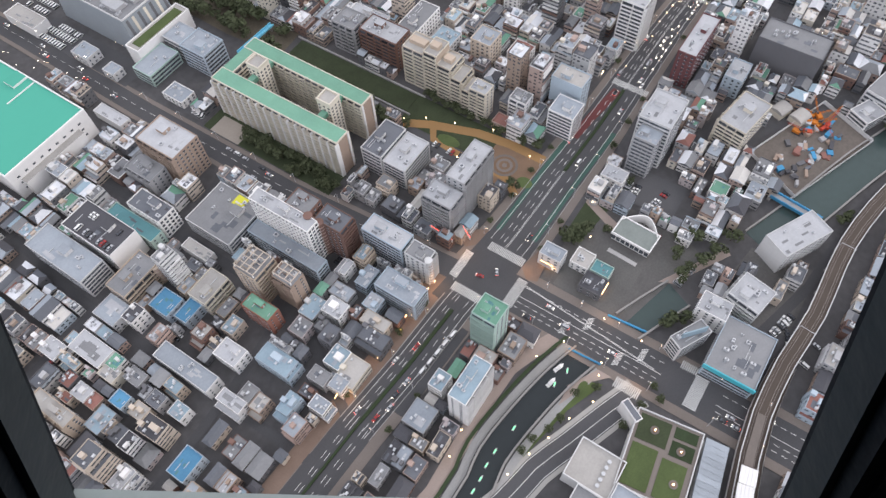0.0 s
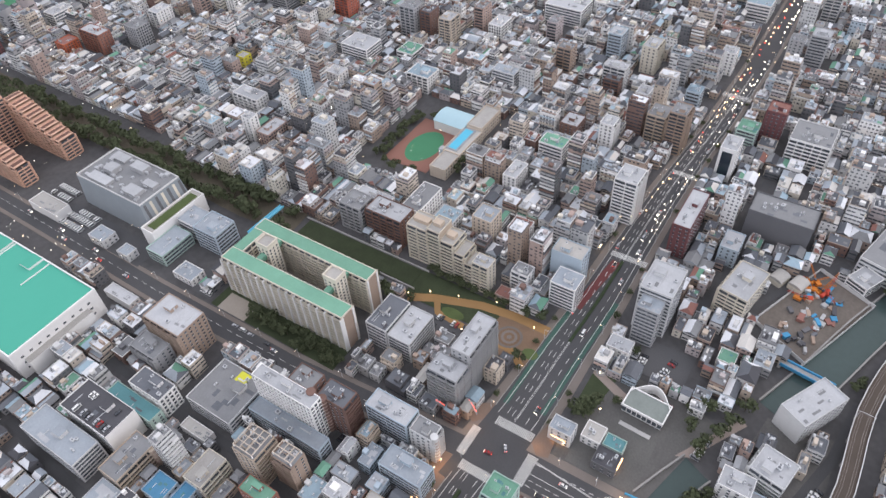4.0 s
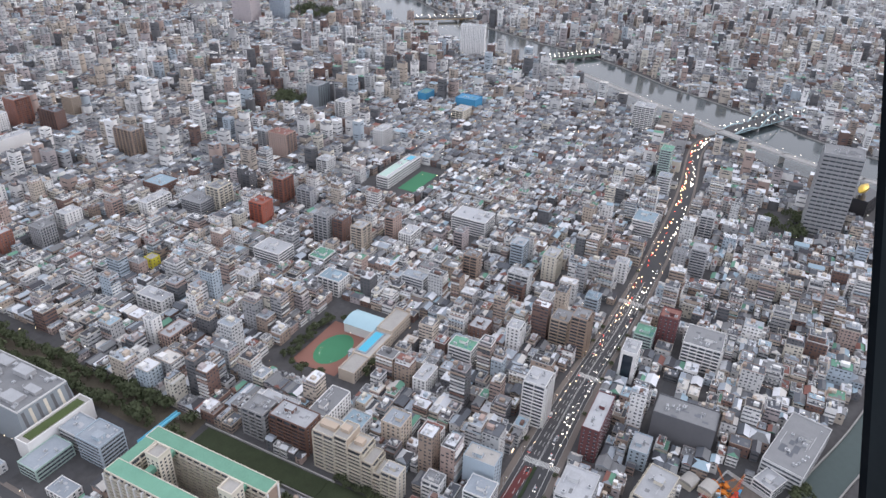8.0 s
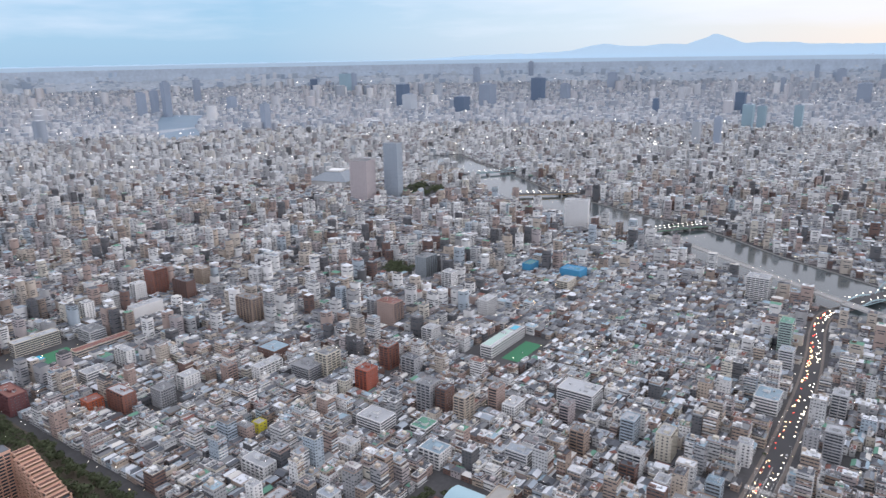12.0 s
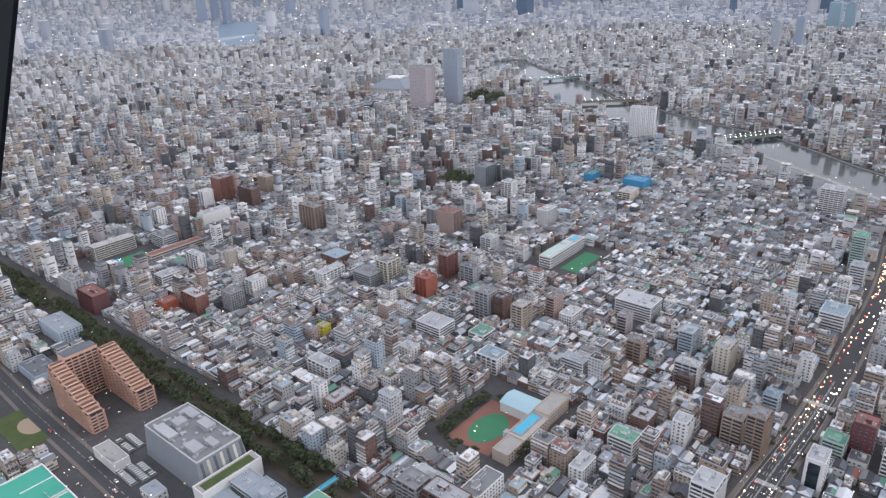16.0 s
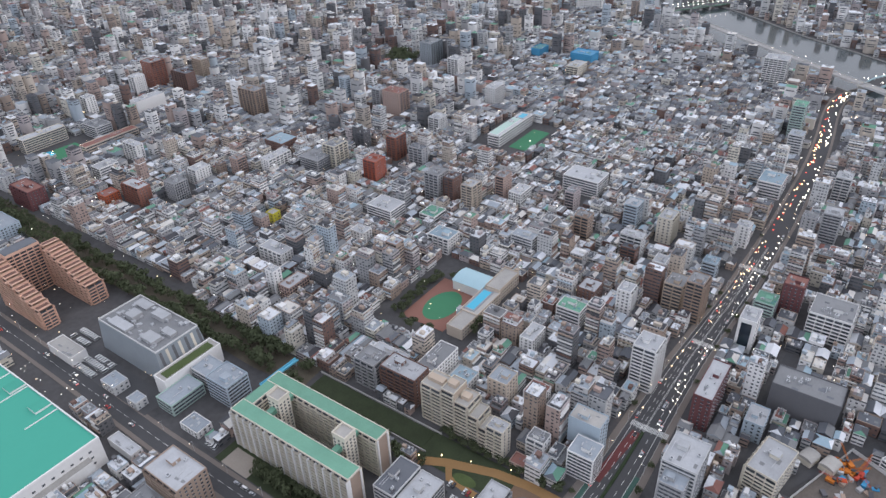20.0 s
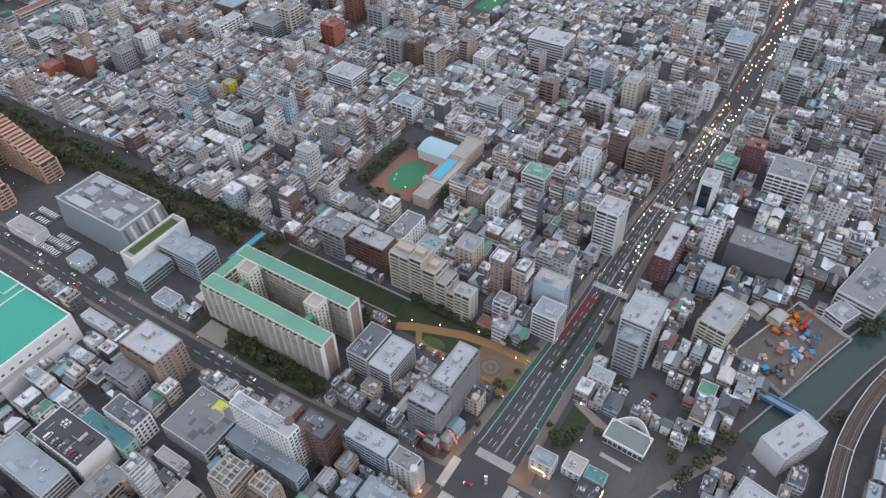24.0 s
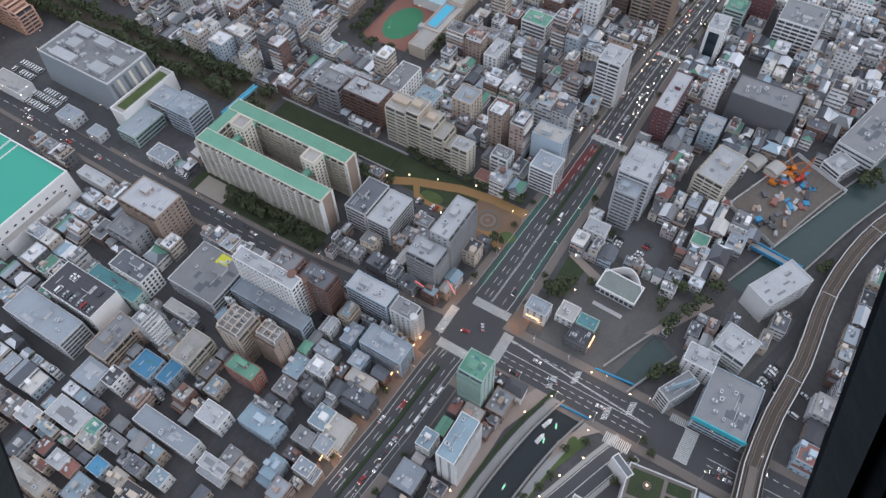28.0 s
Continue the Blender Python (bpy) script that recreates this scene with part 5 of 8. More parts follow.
for k in range(14):
    tree(256 + rt.uniform(-2, 2), 196 - k * 4.5, 3)
for x, y in ((228, 192), (222, 204), (226, 212), (229, 222), (231, 236), (230, 250), (231, 264), (228, 282), (226, 296), (256, 112), (254, 122), (222, 110), (224, 140)):
    tree(x, y, 1)
for k in range(20):
    tree(340 + k * 3.2, 300 + rt.uniform(-1.5, 6), 1, 0.8)
for x, y in ((334, 266), (331, 280), (335, 292), (362, 236), (372, 232), (352, 234), (404, 290), (410, 286)):
    tree(x, y, 1)
for x, y in ((208, 60), (212, 64), (216, 58), (206, 66), (224, 48), (258, 60), (262, 52), (240, 12), (246, 4), (252, -4), (234, -6), (226, -2), (218, 0), (244, -10), (256, -14), (230, 8), (264, 4), (270, -2), (276, 2)):
    tree(x, y, rt.choice((1, 3)))
for x, y in ((192, -8), (188, -4), (196, -12), (378, -68), (384, -66), (390, -70), (386, -74), (346, -86), (352, -84), (300, -62), (306, -64)):
    tree(x, y, 1)
for x, y in ((104, 20), (112, 18), (96, 25), (136, 10), (128, 18), (88, 26), (152, -14), (148, -20), (140, -13), (126, -10)):
    tree(x, y, 3, 0.8)
for k in range(26):
    s = 6 + k * 22
    for off in (-18.5, 18.5):
        x, y, a = along(AVE, s)
        if not 140 < x < 188 and rt.random() < 0.75:
            o = (off if x > 146 else off * 1.25) * wide(x)
            tree(x - math.sin(a) * o, y + math.cos(a) * o, 3, rt.uniform(0.6, 0.9))


def wood(name, spots, seed, label):
    """Far woods as one mass of leaf clumps."""
    rs = random.Random(seed)
    c = Geo()
    for x, y, sc in spots:
        for k in range(70):
            a, b = rs.uniform(0, math.tau), math.asin(rs.uniform(-0.2, 1))
            r = sc * rs.uniform(0.7, 1.15)
            p = Vector((x + r * math.cos(a) * math.cos(b), y + r * math.sin(a) * math.cos(b), sc * 0.9 + r * 0.9 * math.sin(b)))
            u = Vector((rs.uniform(-1, 1), rs.uniform(-1, 1), rs.uniform(-1, 1))).normalized()
            v = u.orthogonal().normalized()
            s = sc * rs.uniform(0.14, 0.28)
            c.quad(*[tuple(q) for q in (p + u * s, p + v * s, p - u * s, p - v * s)])
    tagged(part(name, c, LEAF), label, "trees", kind="stuff")


spots = [(246 + rt.uniform(-10, 12), 632 + k * 3.2, rt.uniform(3.5, 5.5)) for k in range(110)]
spots += [(868 + rt.uniform(-24, 24), 712 + rt.uniform(-26, 26), rt.uniform(4, 7)) for _ in range(34)]
spots += [(806 + rt.uniform(-40, 20), -28 + rt.uniform(-22, 16), rt.uniform(4, 6)) for _ in range(26)]
spots += [(1440 + rt.uniform(-60, 60), 1090 + rt.uniform(-60, 60), rt.uniform(6, 10)) for _ in range(40)]
wood("woods", spots, 3, "dark green trees of far gardens")
lot(842, 896, 684, 740)
lot(764, 830, -56, -8)
lot(1380, 1500, 1030, 1150)


# ---- school, small halls, rail, bridges ----
def school():
    root = thing("school", pose(378, 245, 0), "long cream school with a blue pool on its roof", "school")
    CREAM, POOL = WALL["beige"], material("pool_water", (0.05, 0.42, 0.60), 0.08, 0.08, 0.8, 0.2, spec=0.6)
    for nm, (a, b, c, d, h) in (("wing", (-38, -16, -7, 7, 9)), ("wing", (-16, 19, -7, 9, 9)), ("wing", (19, 50, -6, 8, 11))):
        g = Geo()
        g.box(a, b, c, d, -0.3, h, 0, 1)
        g.ring(a, b, c, d, 0.35, h, h + 1.0, 0)
        w = part(nm, g, [CREAM, ROOF["ivory"]], root)
        for f in range(3):
            q = row_mesh(b - a - 1, "plain")
            ob = part("window_band", q, [GLASS, STEEL], w)
            ob["kind"] = "stuff"
            ob.matrix_local = pose((a + b) / 2, c, f * 3.1 + 1.0)
    g = Geo()
    g.box(-13, 17, -2, 8, 9.0, 9.6, 0)
    part("pool_rim", g, ROOF["silver"], root)
    g = Geo()
    g.box(-11.5, 15.5, -0.5, 6.6, 9.6, 9.68)
    part("pool", g, POOL, root)
    g = Geo()
    g.box(-16, -11, 8, 13, -0.3, 8.5, 0, 1)
    part("stair_hut", g, [WALL["blue"], ROOF["light"]], root)
    gym = thing("gymnasium", pose(402, 268, 0), "gymnasium with a curved pale blue roof", "gymnasium")
    g = Geo()
    g.box(-10, 11, -14, 14, -0.3, 9)
    part("wall", g, WALL["pale"], gym)
    g = Geo()
    n = 10
    arc = [(-10.6 + 22.2 * k / n, 9 + 2.6 * math.sin(math.pi * k / n)) for k in range(n + 1)]
    for (xa, za), (xb, zb) in zip(arc, arc[1:]):
        g.quad((xa, -14.6, za), (xb, -14.6, zb), (xb, 14.6, zb), (xa, 14.6, za))
    g.poly([(x, -14.6, z) for x, z in arc[::-1]])
    g.poly([(x, 14.6, z) for x, z in arc])
    part("roof", g, material("pale_cyan_roofing", (0.36, 0.52, 0.58), 0.6, 0.12, 0.6, 0.1), gym)
    for f in range(2):
        ob = part("window_band", row_mesh(20, "ribbon"), [GLASS, STEEL], gym)
        ob["kind"] = "stuff"
        ob.matrix_local = pose(0.5, -14, 1.2 + f * 4)
    hall = block(656, 736, 398, 414, 13, "white", "light", "long white school with a pool on its roof", "ribbon", units=2, name="school", category="school")
    g = Geo()
    g.box(21, 38, -5.5, 5.5, 13.12, 13.7)
    part("pool_rim", g, ROOF["light"], hall)
    g = Geo()
    g.box(22.5, 36.5, -4, 4, 13.7, 13.76)
    part("pool", g, POOL, hall)
    g = Geo()
    g.box(-38, 18, -3.5, 7, 13.15, 14.4, 0, 1)
    part("pale_roof", g, [WALL["white"], WALL["mint"]], hall, "pale mint sheet roof")
    g = Geo()
    g.box(342, 356, 842, 856, 0, 4, 0, 1)
    tagged(part("swimming_pool", g, [CONCRETE, POOL]), "raised outdoor pool with bright blue water", "pool")


school()


def oval_hall():
    root = thing("community_hall", pose(227, 32.5, 0, 0, 0, -3), "low white-framed hall with a pale green roof and a curved rim", "hall")
    g = Geo()
    g.box(-6, 6.5, -11.5, 11.5, -0.3, 5.4)
    part("wall", g, WALL["pale"], root)
    g = Geo()
    g.quad((-6.3, -11.8, 5.5), (6.8, -11.8, 6.6), (6.8, 11.8, 6.6), (-6.3, 11.8, 5.5))
    g.quad((6.8, -11.8, 6.6), (6.8, -11.8, 5.2), (6.8, 11.8, 5.2), (6.8, 11.8, 6.6))
    part("roof", g, material("green_grey_roofing", (0.24, 0.27, 0.255), 0.8, 0.25, 0.9, 0.15), root)
    g = Geo()
    g.ring(-6.6, 7.1, -12.1, 12.1, 0.7, 5.4, 7.0)
    part("roof_rim", g, WALL["white"], root)
    for k in range(8):
        y = -10.4 + k * 2.95
        g = Geo()
        g.box(-6.08, -6.0, y - 1.2, y + 1.2, 1.0, 4.4)
        part("window", g, GLASS, root)
    g = Geo()                                   # the curved rim behind the roof
    pts = [(4 + 9.5 * math.sin(math.pi * k / 16), 11.5 - 23 * k / 16) for k in range(17)]
    for (ax, ay), (bx, by) in zip(pts, pts[1:]):
        g.prism([(ax, ay), (bx, by), (bx + 0.7, by), (ax + 0.7, ay)], -0.3, 7.4)
    part("rim", g, WALL["white"], root)
    g = Geo()
    g.box(9.4, 10.6, -12, -4, -0.3, 2.4)
    part("red_wall", g, WALL["maroon"], root)
    g = Geo()
    g.box(-15, -12.5, -9, 9, -0.05, 0.5)
    part("steps", g, CONCRETE, root)
    lot(212, 240, 18, 40)
    mon = thing("monument", pose(239, 64, 0), "white conical monument on a round base", "monument")
    g = Geo()
    g.tube(0, 0, -0.2, 0.7, 3.2, 3.0, 20)
    part("base", g, CONCRETE, mon)
    g = Geo()
    g.tube(0, 0, 0.7, 4.2, 1.7, 1.0, 16)
    g.tube(0, 0, 4.2, 6.4, 1.0, 0.35, 16)
    part("cone", g, WALL["white"], mon)


oval_hall()
block(181, 192, 32, 45, 6, "dark", "black", "low black shop with signs on its front", "plain", units=2, hut=False, name="shop", category="shop")
block(192, 203, 45, 56, 6, "white", "ivory", "low white shop with a pale roof", "plain", units=2, hut=False, name="shop", category="shop")
block(193, 201, 33, 44, 6, "mint", "teal", "low shop with a sea-green roof", "plain", units=1, hut=False, name="shop", category="shop")
block(277, 287, 0, 10, 6, "white", "green", "small house with a bright green roof", "plain", units=0, hut=False, name="house", category="house")
block(256, 265, 136, 146, 5, "pink", "rust", "small house with a faded pink roof", "plain", units=0, hut=False, name="house", category="house")
block(270, 280, 130, 142, 16, "white", "mid", "white flats with roof tanks", "plain", balcony="w", units=5)
block(252, 262, 84 - 30, 84 - 16, 9, "white", "light", "slim white house with a red roof edge", "plain", units=1, hut=False, name="house", category="house")


def barrels():
    for y in (-4, 8):
        root = thing("shed", pose(362, y - 12, 0, 0, 0, -20), "barrel-roofed cream storage shed", "shed")
        g = Geo()
        g.box(-5, 5, -4.5, 4.5, -0.3, 4)
        part("wall", g, WALL["cream"], root)
        g = Geo()
        arc = [(4.8 * math.cos(math.pi - math.pi * k / 8), 4 + 2.2 * math.sin(math.pi * k / 8)) for k in range(9)]
        for (ya, za), (yb, zb) in zip(arc, arc[1:]):
            g.quad((-5.2, ya, za), (5.2, ya, za), (5.2, yb, zb), (-5.2, yb, zb))
        g.poly([(-5.2, y_, z_) for y_, z_ in arc])
        g.poly([(5.2, y_, z_) for y_, z_ in arc[::-1]])
        part("roof", g, ROOF["ivory"], root)
        keep_clear.append(rect(355, 369, y - 18, y - 6, 0))


barrels()

# railway viaduct
BALLAST = material("brown_ballast", (0.085, 0.068, 0.058), 0.95, 0.3, 1.5, 0.1)
RAILS = material("rail_steel", (0.30, 0.27, 0.25), 0.4, 0.2, 2.0, 0.3, metal=0.8)
g = Geo()
left, right = band(RAIL, 8.6)
for k in range(len(RAIL) - 1):
    a, b, c, d = right[k], right[k + 1], left[k + 1], left[k]
    g.quad((*a, 7.2), (*b, 7.2), (*c, 7.2), (*d, 7.2), 0)
    g.quad((*a, 5.6), (*b, 5.6), (*b, 8.2), (*a, 8.2), 1)
    g.quad((*c, 5.6), (*d, 5.6), (*d, 8.2), (*c, 8.2), 1)
    g.quad((*d, 5.6), (*c, 5.6), (*b, 5.6), (*a, 5.6), 1)
structure("railway_viaduct", g, [BALLAST, CONCRETE], "concrete railway viaduct with brown ballast", "viaduct")
for off in (-4.4, 4.4):
    g = Geo()
    l, r = band(RAIL, 8.8)
    side = l if off > 0 else r
    strip(g, side, 0.5, 8.25)
    structure("viaduct_edge", g, WALL["pale"], "pale concrete edge of the viaduct", "parapet")
for off in (-2.7, -1.6, 1.6, 2.7):
    g = Geo()
    l, r = band(RAIL, abs(off) * 2)
    strip(g, l if off > 0 else r, 0.16, 7.36)
    structure("rail", g, RAILS, "steel rail on the viaduct", "rail")
for k in range(34):
    x, y, a = along(RAIL, 60 + k * 16)
    g = Geo()
    g.box(-0.7, 0.7, -3.8, 3.8, -0.3, 5.6)
    ob = tagged(part("viaduct_pier", g, CONCRETE), "grey concrete pier under the railway", "pier", "piers of the viaduct")
    ob.matrix_world = pose(x, y, 0, 0, 0, math.degrees(a))
for k in range(7):
    x, y, a = along(RAIL, 300 + k * 60)
    root = thing("catenary_mast", pose(x, y, 7.2, 0, 0, math.degrees(a)), "grey steel portal over the tracks", "mast", "masts of the railway")
    for s in (-4.0, 4.0):
        g = Geo()
        g.box(-0.1, 0.1, s - 0.1, s + 0.1, 0, 6.2)
        part("post", g, STEEL, root)
    g = Geo()
    g.box(-0.1, 0.1, -4.0, 4.0, 6.0, 6.2, bottom=True)
    part("beam", g, STEEL, root)
deck_line = [p for p in RAIL if 20 < p[0] < 205]
g = Geo()
strip(g, deck_line, (17, 11), 7.1, 0)
l, r = band(deck_line, (17, 11))
for side in (l, r):
    for p, q in zip(side, side[1:]):
        g.quad((*p, 5.4), (*q, 5.4), (*q, 8.3), (*p, 8.3), 1)
structure("station_deck", g, [BALLAST, CONCRETE], "widened brown viaduct deck by the station", "viaduct")
g = Geo()
strip(g, [p for p in RAIL if 20 < p[0] < 166], (6.2, 4.0), 8.2, 0)
structure("platform", g, PAVING, "paved island platform between the tracks", "platform")
root = thing("station_canopy", pose(0, 0, 0), "white ribbed canopy over the island platform", "station roof")
for k in range(14):
    p = along(deck_line, k * 8.6)
    if p[0] > 134:
        break
    turn = pose(p[0], p[1], 0, 0, 0, math.degrees(p[2]))
    g = Geo()
    g.box(0, 8.4, -3.9, 3.9, 11.6, 11.9, bottom=True)
    for y in (-3.4, -1.7, 0, 1.7, 3.4):
        g.box(0, 8.4, y - 0.12, y + 0.12, 11.9, 12.2)
    ob = part("roof_panel", g, WALL["white"], root)
    ob.matrix_local = turn
    g = Geo()
    g.box(4, 4.3, -0.15, 0.15, 8.2, 11.6)
    ob = part("post", g, STEEL, root)
    ob.matrix_local = turn
lot(50, 152, -80, -54)

BLUE_STEEL = material("blue_painted_steel", (0.05, 0.26, 0.46), 0.5, 0.2, 1.2, 0.2)


def bridge_rail(x, y, length, turn, label):
    root = thing("bridge_railing", pose(x, y, 0, 0, 0, turn), label, "railing")
    for z, h in ((0.1, 0.5), (1.2, 0.3)):
        g = Geo()
        g.box(-length / 2, length / 2, -0.35, 0.35, z, z + h, bottom=True)
        part("beam", g, BLUE_STEEL, root)
    n = int(length / 2.2)
    for k in range(n + 1):
        g = Geo()
        X = -length / 2 + k * length / n
        g.box(X - 0.15, X + 0.15, -0.25, 0.25, 0, 1.3)
        part("post", g, BLUE_STEEL, root)


bridge_rail(177.4, 12.5, 22, 95, "bright blue steel railing of the road bridge")
bridge_rail(148.4, 23, 18, 93, "bright blue steel railing of the road bridge")
root = thing("footbridge", pose(295, -37, 0, 0, 0, 82), "narrow blue girder bridge over the canal", "bridge")
for s in (-2.4, 2.4):
    g = Geo()
    g.box(-15, 15, s - 0.3, s + 0.3, 2.2, 4.4, bottom=True)
    part("girder", g, BLUE_STEEL, root)
g = Geo()
g.box(-15, 15, -2.1, 2.1, 2.4, 2.8, bottom=True)
part("deck", g, CONCRETE, root)
for x in (-15, 15):
    g = Geo()
    g.box(x - 1, x + 1, -2.7, 2.7, -0.3, 2.4)
    part("abutment", g, CONCRETE, root)
root = thing("pipe_bridge", pose(234, 325.5, 0, 0, 0, -2), "light blue footbridge across the park", "bridge")
SKYBLUE = material("light_blue_paint", (0.16, 0.50, 0.66), 0.5, 0.12)
for s in (-1.6, 1.6):
    g = Geo()
    g.box(-17, 17, s - 0.2, s + 0.2, 4.2, 5.8, bottom=True)
    part("girder", g, SKYBLUE, root)
g = Geo()
g.box(-17, 17, -1.4, 1.4, 4.0, 4.3, bottom=True)
part("deck", g, SKYBLUE, root)
for x in (-15, 15):
    g = Geo()
    g.box(x - 0.5, x + 0.5, -1.2, 1.2, -0.3, 4.0)
    part("pier", g, CONCRETE, root)


def river_bridge(p, q, width, arches, colour, label, rise=9):
    (ax, ay), (bx, by) = p, q
    L, a = math.hypot(bx - ax, by - ay), math.degrees(math.atan2(by - ay, bx - ax))
    root = thing("river_bridge", pose((ax + bx) / 2, (ay + by) / 2, 0, 0, 0, a), label, "bridge")
    g = Geo()
    g.box(-L / 2, L / 2, -width / 2, width / 2, 5.5, 7, 0, 1, bottom=True)
    part("deck", g, [colour, ASPHALT], root)
    n = max(arches, 3)
    for k in range(1, n):
        g = Geo()
        x = -L / 2 + k * L / n
        g.box(x - 2, x + 2, -width / 2, width / 2, -0.3, 5.5)
        part("pier", g, CONCRETE, root)
    for k in range(arches):
        for s in (-width / 2 + 0.6, width / 2 - 0.6):
            g = Geo()
            x0, span = -L / 2 + (k + 0.08) * L / arches, L / arches * 0.84
            hh = rise * (1 if k == arches // 2 else 0.25)
            pts = [(x0 + span * i / 12, 7 + hh * math.sin(math.pi * i / 12)) for i in range(13)]
            for (xa, za), (xb, zb) in zip(pts, pts[1:]):
                g.quad((xa, s - 0.6, za), (xb, s - 0.6, zb), (xb, s + 0.6, zb), (xa, s + 0.6, za))
                g.quad((xa, s - 0.6, za - 1.2), (xb, s - 0.6, zb - 1.2), (xb, s - 0.6, zb), (xa, s - 0.6, za))
                g.quad((xb, s + 0.6, zb - 1.2), (xa, s + 0.6, za - 1.2), (xa, s + 0.6, za), (xb, s + 0.6, zb))
            part("arch", g, colour, root)
            for i in range(2, 11, 2):
                g = Geo()
                g.box(pts[i][0] - 0.15, pts[i][0] + 0.15, s - 0.15, s + 0.15, 7, pts[i][1])
                part("hanger", g, colour, root)
    for k in range(12):
        x = -L / 2 + (k + 0.5) * L / 12
        for s in (-width / 2 + 1.6, width / 2 - 1.6):
            g = Geo()
            g.box(x - 0.5, x + 0.5, s - 0.5, s + 0.5, 12.2, 13.0, 1, bottom=True)
            g.box(x - 0.12, x + 0.12, s - 0.12, s + 0.12, 7, 12.2, 0)
            part("bridge_lamp", g, [STEEL, COOL], root)


PALE_BLUE = material("pale_blue_paint", (0.42, 0.58, 0.62), 0.5, 0.12)
river_bridge((1066, 68), (1236, -22), 24, 3, PALE_BLUE, "pale blue steel arch bridge over the river", 15)
river_bridge((1322, 440), (1424, 364), 20, 3, material("green_paint", (0.20, 0.32, 0.24), 0.6, 0.15), "green low arch bridge with lamps", 3)
river_bridge((1500, 852), (1618, 712), 24, 0, material("ochre_paint", (0.50, 0.33, 0.14), 0.6, 0.15), "ochre girder bridge with lit lamps")
river_bridge((1700, 1120), (1860, 1000), 18, 2, PALE_BLUE, "pale railway arch bridge", 10)
g = Geo()
strip(g, RIVER_ROAD, 13, 12.0, 0)
l, r = band(RIVER_ROAD, 13)
for side in (l, r):
    for p, q in zip(side, side[1:]):
        g.quad((*p, 10.2), (*q, 10.2), (*q, 13.2), (*p, 13.2), 1)
structure("expressway", g, [CONCRETE, WALL["pale"]], "raised concrete expressway along the river bank", "expressway")
for k in range(11):
    x, y, a = along(RIVER_ROAD, 20 + k * 52)
    g = Geo()
    g.box(-1, 1, -6, 6, -0.3, 12)
    ob = tagged(part("expressway_pier", g, CONCRETE), "grey concrete pier under the expressway", "pier", "piers of the expressway")
    ob.matrix_world = pose(x, y, 0, 0, 0, math.degrees(a))


def arena():
    root = thing("arena", pose(1420, 1370, 0, 0, 0, 15), "large arena with a sloped pale green-grey roof", "arena")
    lot(1350, 1490, 1300, 1440)
    g = Geo()
    g.box(-58, 58, -58, 58, -0.3, 16)
    part("wall", g, WALL["pale"], root)
    g = Geo()
    a, b = 60, 22
    for k in range(4):
        c, s = math.cos(k * math.pi / 2), math.sin(k * math.pi / 2)
        q = [(-a, -a, 16), (a, -a, 16), (b, -b, 36), (-b, -b, 36)]
        g.quad(*[(c * x - s * y, s * x + c * y, z) for x, y, z in q])
    part("roof", g, ROOF["silver"], root)
    g = Geo()
    g.box(-20, 20, -20, 20, 36, 40)
    part("roof_lantern", g, WALL["white"], root)


arena()


def golden_hall():
    root = thing("beer_hall", pose(884, -104, 0, 0, 0, -15), "black granite hall with a gilded roof sculpture", "hall")
    lot(850, 940, -135, -70)
    g = Geo()
    g.prism([(-22, -12), (18, -15), (24, 0), (18, 15), (-22, 12)], -0.3, 22)
    part("wall", g, material("black_granite", (0.03, 0.03, 0.035), 0.25, 0.2, spec=0.6), root)
    GOLD = material("gilding", (0.62, 0.42, 0.08), 0.35, 0.15, metal=0.9)
    g = Geo()
    prev = None
    for k in range(13):
        u = k / 12
        r = 5.2 * math.sin(math.pi * min(u * 1.15, 1)) ** 0.7 if u < 0.87 else 0.2
        ring = [(-20 + 40 * u, r * math.cos(j * math.tau / 12), 29 + r * 0.75 * math.sin(j * math.tau / 12)) for j in range(12)]
        if prev:
            for j in range(12):
                g.quad(prev[j], prev[(j + 1) % 12], ring[(j + 1) % 12], ring[j])
        prev = ring
    part("sculpture", g, GOLD, root)
    for x in (-8, 8):
        g = Geo()
        g.tube(x, 0, 22, 25.5, 1.0, 0.8, 10)
        part("support", g, CONCRETE, root)


golden_hall()


